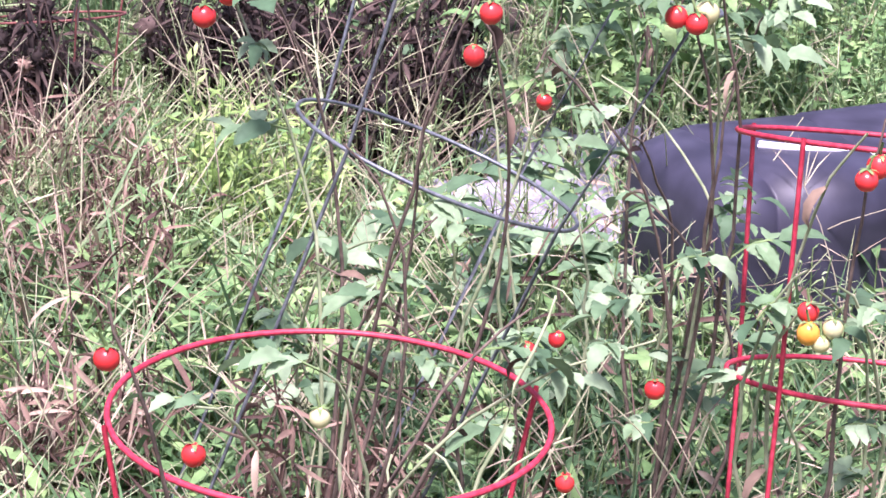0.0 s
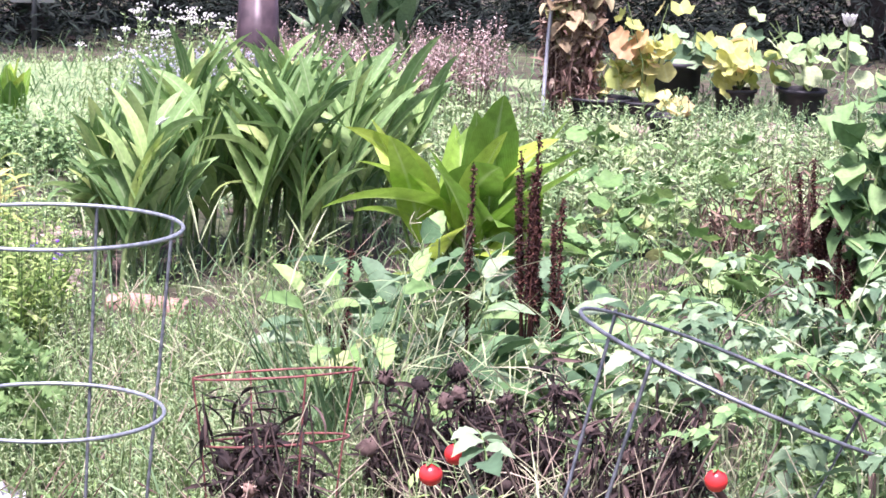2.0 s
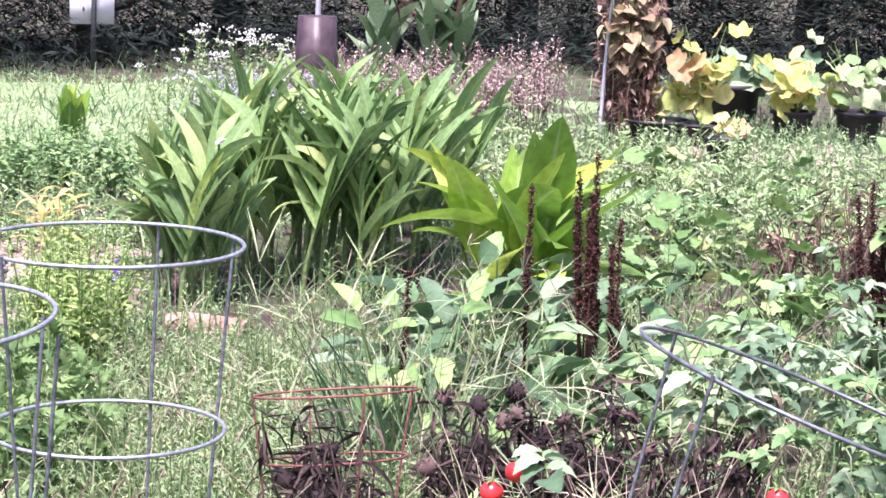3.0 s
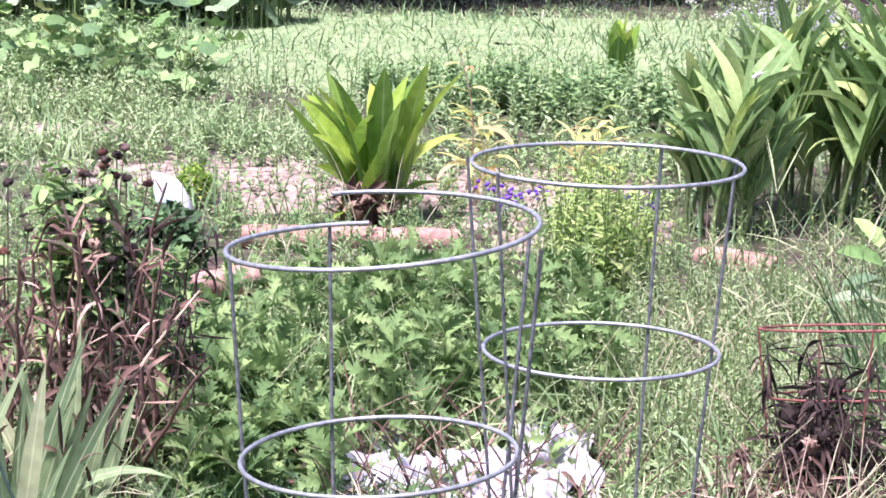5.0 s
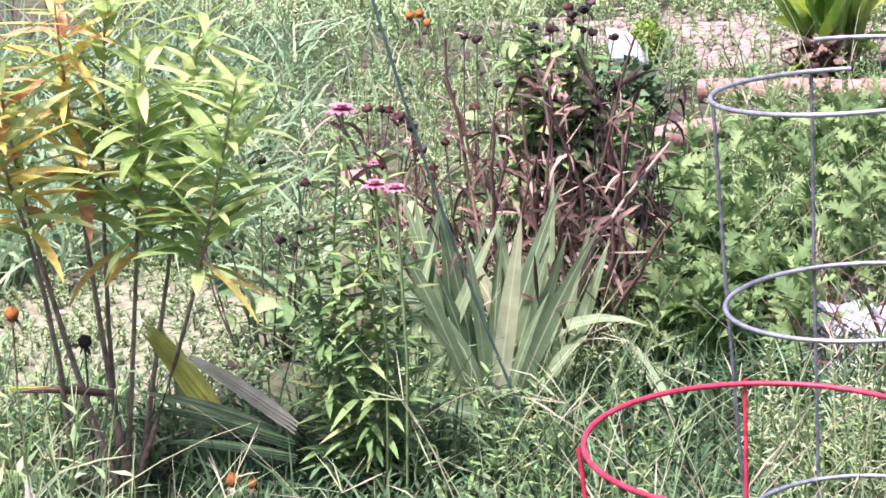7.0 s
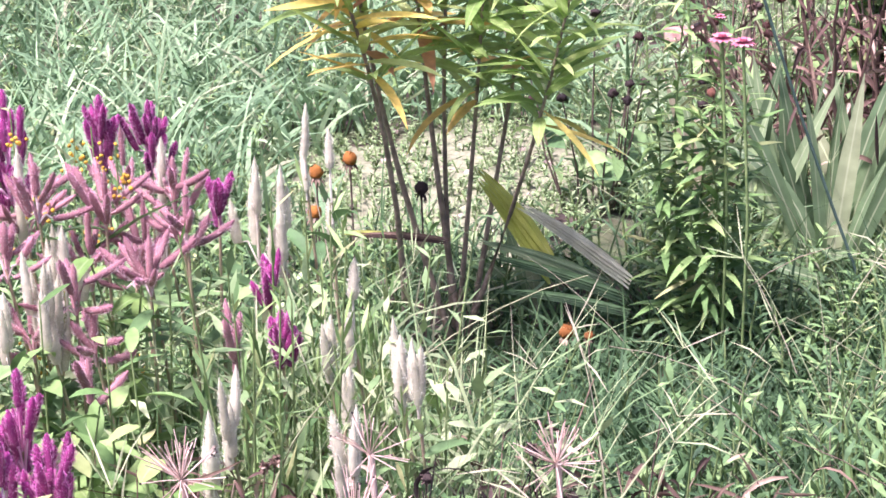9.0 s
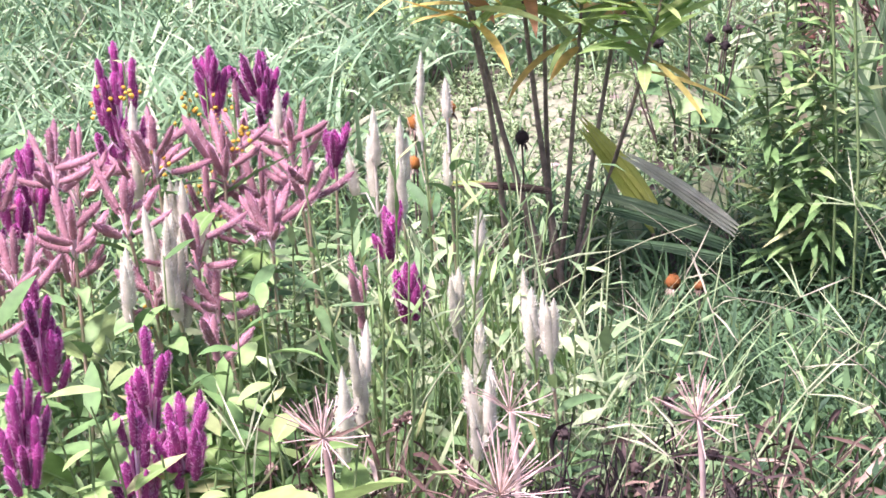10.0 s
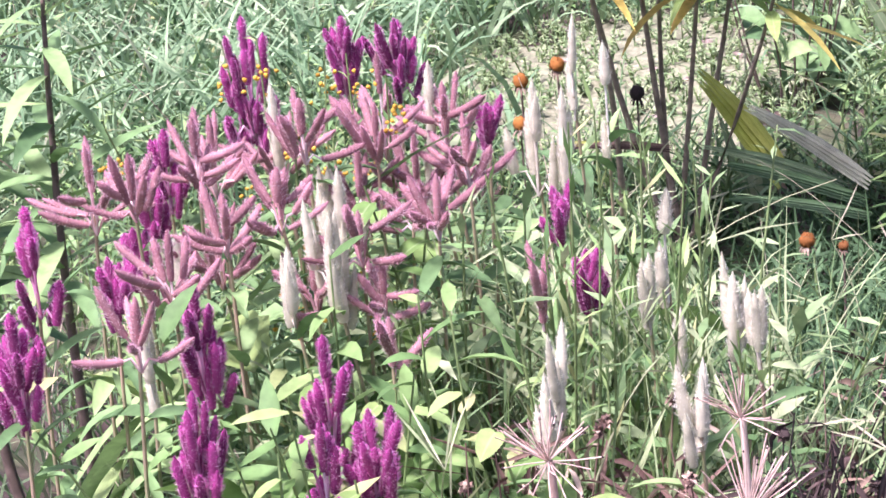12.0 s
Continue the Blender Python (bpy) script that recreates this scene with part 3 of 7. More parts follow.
single("dry_grass", s, [M_STRAW, M_STRAND], "pale dry grass stalks and seed heads", "grass", "stuff")
s = Shape()
sprigs(s, clear_of(spread(3000, (-36, 40), (2.6, 8.5)), BARE + [THICKET, (-0.95, 3.3, 0.5, 0.75), (-0.72, 2.55, 0.5, 0.8)]), 0.2, 14, 0.05, 0.012)
single("low_weeds", s, [M_WEED, M_STEM], "low leafy green weeds", "weeds", "stuff")
s = Shape()
sprigs(s, clear_of(spread(1700, (-2, 16), (3.6, 7.0)), BARE), 0.27, 28, 0.045, 0.008)
sprigs(s, clear_of(spread(700, (14, 36), (3.2, 7.0)), BARE), 0.3, 22, 0.05, 0.01)
sprigs(s, clear_of(spread(700, (-16, -2), (4.4, 8.0)), BARE), 0.2, 20, 0.045, 0.01)
sprigs(s, patch(900, -1.66, 4.88, 0.52, 0.58), 0.04, 9, 0.026, 0.008, "oval")
single("feathery_weeds", s, [M_PALE, M_STEM], "pale green feathery weeds", "weeds", "stuff")
s = Shape()
sprigs(s, clear_of(spread(1300, (-14, 34), (9.0, 12.8)), BARE), 0.22, 18, 0.055, 0.018)
sprigs(s, patch(300, -1.9, 10.9, 1.2, 0.5), 0.2, 14, 0.06, 0.02)
sprigs(s, clear_of(patch(700, -1.6, 9.9, 1.7, 0.9), BARE), 0.13, 14, 0.05, 0.015)
grass(s, clear_of(patch(2200, -1.6, 9.9, 1.8, 1.0), BARE), 0.08, 0.24, 0.01)
sprigs(s, patch(260, 0.3, 9.4, 1.3, 0.4), 0.1, 12, 0.045, 0.015)
single("far_weeds", s, [M_LAWN, M_STEM], "tall weeds in the far beds", "weeds", "stuff")
s = Shape()
grass(s, clear_of(spread(8500, (-38, -13), (4.7, 9.0)), BARE), 0.14, 0.4, 0.013, 0, (0.9, 1.5), (-2.2, -0.5), 4)
grass(s, patch(1500, -1.05, 3.5, 0.5, 0.6), 0.05, 0.15, 0.007, 1, (0.4, 1.4), (-1.6, -0.3), 3)
grass(s, clear_of(spread(3600, (-32, -10), (2.6, 5.0)), BARE), 0.12, 0.27, 0.008, 1, (0.7, 1.5), (-1.6, -0.3), 3)
grass(s, clear_of(spread(800, (-32, -10), (2.6, 5.0)), BARE), 0.12, 0.27, 0.007, 0, (0.7, 1.5), (-1.6, -0.3), 3)
single("meadow_grass", s, [M_MEADOW, M_DEEP], "tall blue-green meadow grass", "grass", "stuff")


s = Shape()
sprigs(s, clear_of(spread(400, (12, 40), (1.9, 4.2)), BARE), 0.27, 12, 0.095, 0.026, "lance", 1, 0, 0.2, (0.0, 0.9), (-1.0, 0.0), 0.3, 0.4, 0.2, 3)
sprigs(s, clear_of(spread(500, (-34, -8), (2.9, 5.0)), BARE), 0.16, 12, 0.06, 0.014, "lance", 1, 0, 0.1, (0.0, 0.9), (-1.0, 0.0), 0.3, 0.4, 0.2, 3)
sprigs(s, clear_of(spread(1000, (-14, 9), (7.4, 10.8)), [(1.0, 7.9, 0.3, 0.4)]), 0.09, 10, 0.05, 0.018)
sprigs(s, patch(260, 3.05, 4.7, 0.7, 0.75), 0.34, 16, 0.08, 0.035, "oval", 1, 0, 0.1, (0.0, 0.9))
single("leafy_weeds", s, [M_MUG, M_STEM], "mid-green leafy weeds between the plants", "weeds", "stuff")
s = Shape()
n = 900
p = spread(n, (10, 40), (1.9, 3.8))
p[:, 2] += U(0.0, 0.3, n)
blades(s, p, U(0, 6.283, n), U(-0.8, 1.2, n), U(0.05, 0.15, n), U(0.004, 0.011, n), U(-2.2, 0.3, n), 4, "lance", 0.5, U(-1.4, 1.4, n))
n = 150
p = spread(n, (10, 40), (1.9, 3.6))
straws(s, p, 0.2, 0.55, 0, 0.0022)
single("dead_undergrowth", s, M_ROSY, "dead brown leaves and stalks caught in the weeds", "dead plants", "stuff")


# patches of dark blades laid where deep shade lies between the plants
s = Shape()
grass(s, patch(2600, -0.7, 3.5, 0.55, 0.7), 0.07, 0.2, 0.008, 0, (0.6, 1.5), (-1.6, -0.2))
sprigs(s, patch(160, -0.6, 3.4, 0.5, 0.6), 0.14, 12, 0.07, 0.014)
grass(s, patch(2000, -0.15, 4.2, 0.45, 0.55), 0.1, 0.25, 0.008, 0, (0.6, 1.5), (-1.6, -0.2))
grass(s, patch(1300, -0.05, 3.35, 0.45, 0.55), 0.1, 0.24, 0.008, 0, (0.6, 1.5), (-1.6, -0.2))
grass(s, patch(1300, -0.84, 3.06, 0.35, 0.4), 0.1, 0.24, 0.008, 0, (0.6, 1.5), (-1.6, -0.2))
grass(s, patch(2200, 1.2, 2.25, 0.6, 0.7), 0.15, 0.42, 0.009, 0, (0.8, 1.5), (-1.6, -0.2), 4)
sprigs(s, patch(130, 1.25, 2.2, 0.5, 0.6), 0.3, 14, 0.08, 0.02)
single("shaded_grass", s, [M_DEEP, M_STEM], "dark green grass added low between flower beds to deepen the shade", "grass", "stuff")


# ---- far trees ----
def conifer(at, height, spread_r):
    t = thing("tree", at, "dense dark green conifer in a tree line, deepened for shade", "tree", "tree line behind the garden")
    x, y, z = at
    s = Shape()
    hs = np.linspace(0, height * 0.9, 7)
    tubes(s, np.stack([x + 0.05 * np.sin(hs), y + 0 * hs, z + hs], 1), np.linspace(0.16, 0.03, 7), 7)
    n = 26
    hz = U(0.2, height * 0.85, n)
    az = U(0, 6.283, n)
    reach = spread_r * (1 - hz / height * 0.8) * 0.8
    a = np.stack([x + 0 * hz, y + 0 * hz, z + hz], 1)
    b = a + np.stack([np.cos(az) * reach, np.sin(az) * reach, 0.25 * reach], 1)
    tubes(s, np.stack([a, (a + b) / 2 + [0, 0, 0.1], b], 1), np.array([0.035, 0.02, 0.008]), 4)
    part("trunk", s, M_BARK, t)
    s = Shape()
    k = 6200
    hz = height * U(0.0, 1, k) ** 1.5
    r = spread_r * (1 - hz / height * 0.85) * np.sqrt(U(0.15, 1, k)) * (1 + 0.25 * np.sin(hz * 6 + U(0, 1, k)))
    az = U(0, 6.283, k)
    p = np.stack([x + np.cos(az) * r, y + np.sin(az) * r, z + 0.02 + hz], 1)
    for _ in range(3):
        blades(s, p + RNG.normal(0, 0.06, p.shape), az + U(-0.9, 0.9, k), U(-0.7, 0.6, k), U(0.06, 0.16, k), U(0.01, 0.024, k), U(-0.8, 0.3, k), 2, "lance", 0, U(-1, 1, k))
    part("crown", s, M_CONIFER, t, "dark green sprays with shade in their colour")


for k in range(15):
    az = -14 + k * 3.55 + U(-0.5, 0.5)
    d = 17.3 + 1.9 * min(max((az - 3) / 9, 0), 1) + U(-0.3, 0.7) + (0.6 if k % 2 else 0)
    conifer(tuple(polar(az, d)), U(4.5, 6.5), U(1.0, 1.4))


# ---- wire plant cages ----
def ring_path(cx, cy, z, r, a0=0.0, a1=360.0, dz=0.0, n=48, tilt=(0, 0)):
    a = np.radians(np.linspace(a0, a1, n, endpoint=abs(a1 - a0) < 359.9 or abs(a1 - a0) > 360.1))
    x, y = r * np.cos(a), r * np.sin(a)
    return np.stack([cx + x, cy + y, z + dz * np.linspace(0, 1, n) + tilt[0] * x + tilt[1] * y], 1)


def cage(base, rings, material, label, wire=0.0028, legs=(45, 135, 225, 315), foot=0.15, lean=(0, 0), tilt=(0, 0), gap=None, over=0.004, leg_material=None):
    """A plant cage: hoops (height, radius) on four legs that draw together towards the soil. lean: shift per metre of height."""
    t = thing("plant_cage", base, label, "plant cage", "wire plant cages")
    x, y, z0 = base
    ztop, rtop = rings[0]
    for k, (z, r) in enumerate(rings):
        s = Shape()
        cx, cy = x + lean[0] * z, y + lean[1] * z
        if gap and k == 0:
            tubes(s, ring_path(cx, cy, z0 + z, r, gap[0], gap[1], gap[2], 60, tilt), wire * 1.15, 6)
        else:
            tubes(s, ring_path(cx, cy, z0 + z, r, n=56, tilt=tilt), wire * 1.15, 6, closed=True)
        part("hoop", s, material, t)
    for a in legs:
        s = Shape()
        a = math.radians(a)
        zs = [-0.05] + [z for z, _ in rings[::-1]]
        rs = [foot] + [r for _, r in rings[::-1]]
        pts = []
        for z, r in zip(zs, rs):
            r = r + wire * 2
            dx, dy = r * math.cos(a), r * math.sin(a)
            pts.append((x + lean[0] * z + dx, y + lean[1] * z + dy, z0 + z + tilt[0] * dx + tilt[1] * dy))
        pts.append((pts[-1][0], pts[-1][1], pts[-1][2] + over))
        tubes(s, np.array(pts), wire, 6)
        part("leg", s, leg_material or material, t)
    return t


GREY = "galvanised grey wire tomato cage standing in weeds"
# legs darker than hoops: duller light on upright wire, put into the colour
cage((0.035, 3.151, 0), [(0.915, 0.222), (0.615, 0.2), (0.28, 0.17)], M_GALV, GREY, wire=0.0032, leg_material=M_DULL, gap=(95, 470, 0.05), tilt=(0.06, 0.0), legs=(20, 110, 165, 345))
cage((0.415, 3.73, 0), [(0.952, 0.228), (0.632, 0.2), (0.3, 0.17)], M_GALV, GREY, wire=0.0032, leg_material=M_DULL, legs=(15, 60, 175, 215))
cage((0.76, 2.5, 0), [(0.955, 0.23), (0.66, 0.18)], M_DULL, "dark weathered wire tomato cage leaning among tomato plants", wire=0.0024, tilt=(-0.376, 0.06), lean=(0.376, -0.06), legs=(30, 120, 210, 300))
cage((0.68, 1.95, 0), [(0.573, 0.226), (0.3, 0.18)], M_REDWIRE, "red coated wire tomato cage among weeds", wire=0.0029, legs=(0, 175, 270))
cage((1.32, 1.96, 0), [(0.785, 0.2), (0.505, 0.17), (0.25, 0.15)], M_REDWIRE, "red coated wire tomato cage beside a black bin", wire=0.0029, legs=(30, 120, 200, 250), tilt=(-0.12, -0.2), lean=(0.12, 0.1))
cage((-0.085, 2.36, 0), [(0.678, 0.213), (0.4, 0.18)], M_REDWIRE, "red coated wire tomato cage beside a white bag", wire=0.0029, legs=(10, 100, 190, 280))
cage((0.97, 4.35, 0), [(0.53, 0.17), (0.39, 0.15), (0.2, 0.13)], M_RUSTWIRE, "faded red wire cage round withered plants", wire=0.0022, legs=(10, 95, 180, 275), tilt=(0.03, -0.2))


# ---- broad-leaved clumps ----
def big_leaf_plant(at, leaves, label, foot_r=0.05):
    """Turmeric: upright stalks from one root, each with one broad ribbed leaf."""
    t = thing("turmeric_plant", at, label, "plant", "turmeric plants")
    at = np.array(at, float)
    for az, el, rise, L, w, bend in leaves:
        a, e = math.radians(az), math.radians(el)
        foot = at + [U(-foot_r, foot_r), U(-foot_r, foot_r), 0]
        top = foot + np.array([math.cos(a) * rise * 0.28, math.sin(a) * rise * 0.28, rise])
        s = Shape()
        tubes(s, np.stack([foot, foot * 0.45 + top * 0.55 - [0, 0, 0.01], top]), np.array([0.013, 0.01, 0.006]), 6, 1)
        blades(s, top[None], a, e, L, w, math.radians(bend), 10, "lance", 0.3, U(-0.7, 0.7), 0, 0.035)
        part("leaf", s, [M_LIME, M_STEM], t)
    return t


def random_leaves(n, rise, size, width, tall=(45, 85), bend=(-70, -10)):
    return [(360 / n * k * 7 + U(-25, 25), U(*tall), rise * U(0.5, 1.15), size * U(0.8, 1.1), width * U(0.8, 1.15), U(*bend)) for k in range(n)]


big_leaf_plant((0.066, 8.12, 0), random_leaves(24, 0.19, 0.4, 0.12, (48, 84), (-35, 5)) + random_leaves(6, 0.1, 0.26, 0.11, (25, 55), (-70, -20)), "bright green turmeric plant behind brick edging", 0.09)
big_leaf_plant((2.32, 7.26, 0), random_leaves(22, 0.32, 0.43, 0.15, (38, 80), (-45, 0)) + random_leaves(11, 0.24, 0.34, 0.17, (20, 60), (-70, -20)) + [(181, 24, 0.36, 0.52, 0.13, -45), (172, 50, 0.4, 0.42, 0.13, -30), (4, 40, 0.34, 0.42, 0.12, -10), (12, 52, 0.36, 0.42, 0.11, -5), (262, 40, 0.3, 0.3, 0.2, -60), (285, 60, 0.32, 0.36, 0.2, -40), (268, 80, 0.4, 0.42, 0.18, -20)], "bright lime turmeric plant beside ginger lilies", 0.1)
big_leaf_plant((1.39, 12.2, 0), random_leaves(10, 0.12, 0.28, 0.11, (70, 89), (-25, 0)), "small bright green turmeric plant in far weeds")


def ginger_clump(at, rx, ry, stalks, height):
    t = thing("ginger_lily", at, "tall clump of green ginger lilies with long leaves", "plant")
    for k in range(stalks):
        s = Shape()
        a, r = U(0, 6.283), math.sqrt(U(0, 1))
        foot = np.array([at[0] + rx * r * math.cos(a), at[1] + ry * r * math.sin(a), 0])
        h = height * U(0.7, 1.1)
        lean = np.array([U(-0.06, 0.42), U(-0.2, 0.05), 0]) * h
        f = np.linspace(0, 1, 6)
        path = foot + f[:, None] * np.array([0, 0, h]) + (f**2)[:, None] * lean
        tubes(s, path, np.linspace(0.011, 0.005, 6), 5, 1)
        stem = part("stalk", s, [M_GINGER, M_STEM], t)
        n = 13
        g = np.linspace(0.35, 1, n) + U(-0.02, 0.02, n)
        p = foot + g[:, None] * np.array([0, 0, h]) + (g**2)[:, None] * lean
        turn = U(-0.7, 0.7)
        s = Shape()
        blades(s, p, turn + np.pi * (np.arange(n) % 2) + U(-0.5, 0.5, n), U(1.05, 1.52, n), U(0.26, 0.4, n), U(0.05, 0.078, n), np.where(U(0, 1, n) < 0.15, U(-2.4, -1.4, n), U(-0.9, -0.05, n)), 8, "lance", 0.3, U(-0.9, 0.9, n), 0, 0.03)
        part("leaves", s, [M_GINGER, M_STEM], stem)
    return t


ginger_clump((1.8, 8.35, 0), 0.46, 0.35, 40, 0.56)
ginger_clump((2.25, 8.85, 0), 0.25, 0.3, 16, 0.46)
s = Shape()
blades(s, np.repeat([[1.38, 7.83, 0.6]], 6, 0), np.arange(6) * 1.05, U(0.2, 0.9, 6), 0.045, 0.022, -0.6, 3, "oval")
tubes(s, np.array([(1.4, 7.9, 0.3), (1.38, 7.83, 0.6)]), 0.005, 5, 1)
single("ginger_flower", s, [M_PETALW, M_STEM], "small white flower rising from ginger lilies", "flower")
ginger_clump((1.27, 7.98, 0), 0.14, 0.14, 9, 0.42)


# ---- black bin ----
def bin_on_side(at, turn):
    t = thing("storage_bin", at, "black plastic bin lying on its side in weeds", "bin")
    m = Matrix.Translation(at) @ Matrix.Rotation(radians(turn), 4, "Z")
    s = Shape()
    n, rows = 48, []
    for k, (x, r) in enumerate([(0.0, 0.09), (0.006, 0.13), (0.02, 0.158), (0.045, 0.178), (0.1, 0.192), (0.105, 0.185), (0.115, 0.185), (0.12, 0.195), (0.34, 0.2), (0.345, 0.192), (0.355, 0.192), (0.36, 0.203), (0.6, 0.212), (0.61, 0.235), (0.64, 0.235), (0.64, 0.215), (0.05, 0.17)]):
        a = np.linspace(0, 2 * np.pi, n, endpoint=False)
        ca, sa = np.cos(a), np.sin(a)
        sq = (np.abs(ca) ** 5.5 + np.abs(sa) ** 5.5) ** (-1 / 5.5)
        rows.append(np.stack([np.full(n, x), r * sq * ca * 1.08, 0.21 + 1.02 * r * sq * sa], 1))
    v = np.concatenate(rows)
    v = np.array([(m @ Vector(c))[:] for c in v])
    i, j = np.meshgrid(np.arange(len(rows) - 1), np.arange(n), indexing="ij")
    f = np.stack([i * n + j, i * n + (j + 1) % n, (i + 1) * n + (j + 1) % n, (i + 1) * n + j], -1).reshape(-1, 4)
    s.add(v, f[:12 * n])
    s.add(v, f[15 * n:])
    c = np.array([(m @ Vector((0, 0, 0.2)))[:]])
    s.add(np.concatenate([v[:n], c]), np.stack([np.arange(n), (np.arange(n) + 1) % n, np.full(n, n)], 1))
    part("body", s, M_BIN, t)
    s = Shape()
    s.add(v, f[12 * n:15 * n])
    part("rim", s, M_BIN, t)


bin_on_side((1.735, 3.16, 0.01), 0)
# white tube added for the highlight along the bin's lid edge
s = Shape()
tubes(s, np.array([(1.9, 3.14, 0.425), (2.13, 3.05, 0.41), (2.4, 2.93, 0.4)]), 0.008, 8)
single("bin_edge_highlight", s, M_WHITE, "thin white tube standing in for the bright edge of the black bin", "pipe")


# ---- edging stones ----
def edging(a, b, n, group="pink edging stones"):
    a, b = np.array(a, float), np.array(b, float)
    for k in range(n):
        p, q = a + (b - a) * (k + 0.03) / n, a + (b - a) * (k + 0.97) / n
        at = (p + q) / 2
        t = Shape()
        L = np.linalg.norm(q - p)
        d = (q - p) / L
        side = np.array([-d[1], d[0], 0])
        prof = [(-0.05, -0.02), (-0.05, 0.03), (-0.042, 0.048), (-0.02, 0.055), (0.02, 0.055), (0.042, 0.048), (0.05, 0.03), (0.05, -0.02)]
        ends = np.linspace(0, 1, 5)
        rows = []
        for e in ends:
            cut = 0.9 if e in (0, 1) else 1.0
            rows.append([p + d * L * e + side * y * cut * U(0.97, 1.03) + np.array([0, 0, z * cut + U(-0.002, 0.002)]) for y, z in prof])
        v = np.array(rows).reshape(-1, 3)
        m = len(prof)
        i, j = np.meshgrid(np.arange(4), np.arange(m), indexing="ij")
        t.add(v, np.stack([i * m + j, i * m + (j + 1) % m, (i + 1) * m + (j + 1) % m, (i + 1) * m + j], -1).reshape(-1, 4))
        for base in (0, 4 * m):
            t.add(v[base:base + m], np.stack([np.zeros(m - 2, int), np.arange(1, m - 1), np.arange(2, m)], 1))
        single("edging_stone", t, M_BRICK, "weathered pink concrete edging stone lying in weeds", "edging stone", "", group)


edging((1.17, 7.62, -0.01), (1.42, 7.42, -0.01), 1)
edging((-0.52, 6.72, 0.045), (-0.29, 6.95, 0.045), 1)
edging((-0.41, 7.7, 0.02), (0.36, 7.68, 0.02), 3)
edging((-1.40, 6.35, 0.0), (-1.27, 6.38, 0.0), 1)


# ---- tomato plants ----
def compound(s, p, az, el, size, pairs=3, mat=0, droop=-0.9):
    """Leaves of several toothed leaflets on a drooping stalk."""
    n = len(p)
    az, el, size = arr(az, n), arr(el, n), arr(size, n)
    d = np.stack([np.cos(az), np.sin(az)], 1)
    f = np.linspace(0.35, 1, pairs + 1)
    run = np.cos(el)[:, None] * size[:, None] * f
    rise = np.sin(el)[:, None] * size[:, None] * f + droop * 0.45 * size[:, None] * f**2
    q = np.concatenate([p[:, None, :2] + run[:, :, None] * d[:, None], (p[:, 2:3] + rise)[:, :, None]], 2)
    tubes(s, np.concatenate([p[:, None], q], 1), 0.0018, 3, 1)
    for k in range(pairs + 1):
        sides = (0,) if k == pairs else (-1, 1)
        for side in sides:
            L = size * (0.62 if side == 0 else 0.46) * U(0.8, 1.2, n)
            stamp(s, TOOTHED, q[:, k], az + side * U(0.8, 1.3, n), U(-0.5, 0.3, n), L * 1.1, U(-0.5, 0.5, n), mat)


def tomato(parent, at, r, material, label):
    s = Shape()
    balls(s, [at], (r, r, r * U(0.95, 1.12)), BALL3)
    ob = part("tomato", s, material, parent, label)
    s = Shape()
    top = np.array(at) + [0, 0, r * 0.95]
    blades(s, np.repeat(top[None], 5, 0), np.arange(5) * 1.257 + U(0, 1), U(0.1, 0.5, 5), r * 1.1, 0.005, U(-1.4, -0.5, 5), 3, "lance", 0, 0)
    tubes(s, np.stack([top, top + [U(-0.01, 0.01), U(-0.01, 0.01), r * 1.3]]), 0.0016, 4)
    part("calyx", s, M_STEM, ob)


RIPE, PALE, TURN = (M_TOMATO, "ripe red tomato"), (M_UNRIPE, "unripe pale green tomato"), (M_TURNING, "orange half-ripe tomato")


def tomato_plant(base, fruits, leaves, spread_r, height, leaf=0.12, withered=0.25, label="straggling tomato plant with ripe red fruit in a wire cage", extra=4, green=None):
    t = thing("tomato_plant", base, label, "tomato plant", "tomato plants")
    base = np.array(base, float)
    s, stems = Shape(), []
    tips = [np.array(f[0]) + [0, 0, 0.05] for f in fruits]
    tips += [base + [U(-1, 1) * spread_r, U(-1, 1) * spread_r, height * U(0.7, 1.15)] for _ in range(extra)]
    for tip in tips:
        f = np.linspace(0, 1, 14)[:, None]
        bow = np.array([U(-0.12, 0.12), U(-0.12, 0.12), 0.06])
        path = base + f * (tip - base) * [1, 1, 0] + np.array([0, 0, 1]) * (1 - (1 - f) ** 1.2) * (tip - base)[2] + bow * np.sin(f * np.pi)
        path += RNG.normal(0, 0.0025, path.shape)
        s = Shape()
        tubes(s, path, np.linspace(0.0036, 0.0014, 14), 5)
        part("stem", s, M_TOMSTEM if U(0, 1) < 0.65 else M_TWIG, t)
        stems.append(path)
    stems = np.array(stems)
    k, i, f = RNG.integers(0, len(stems), leaves), RNG.integers(4, 13, leaves), U(0, 1, leaves)
    p = stems[k, i] * (1 - f[:, None]) + stems[k, np.minimum(i + 1, 13)] * f[:, None]
    s = Shape()
    dead = U(0, 1, leaves) < withered
    live = p[~dead]
    compound(s, live, U(0, 6.283, len(live)), U(0.0, 0.9, len(live)), leaf * U(0.6, 1.2, len(live)))
    part("foliage", s, [green or M_BLUE, M_STEM], t, "drooping toothed leaves")
    if dead.any():
        s = Shape()
        q = p[dead]
        blades(s, q, U(0, 6.283, len(q)), U(-0.6, 0.3, len(q)), U(0.03, 0.06, len(q)), U(0.006, 0.015, len(q)), U(-2.2, -1.0, len(q)), 4, "lance", 0.5, U(-1, 1, len(q)), 0)
        part("withered_leaves", s, M_BROWN, t, "curled brown leaves")
    for at, (material, text), r in fruits:
        tomato(t, at, r, material, text)
    return t


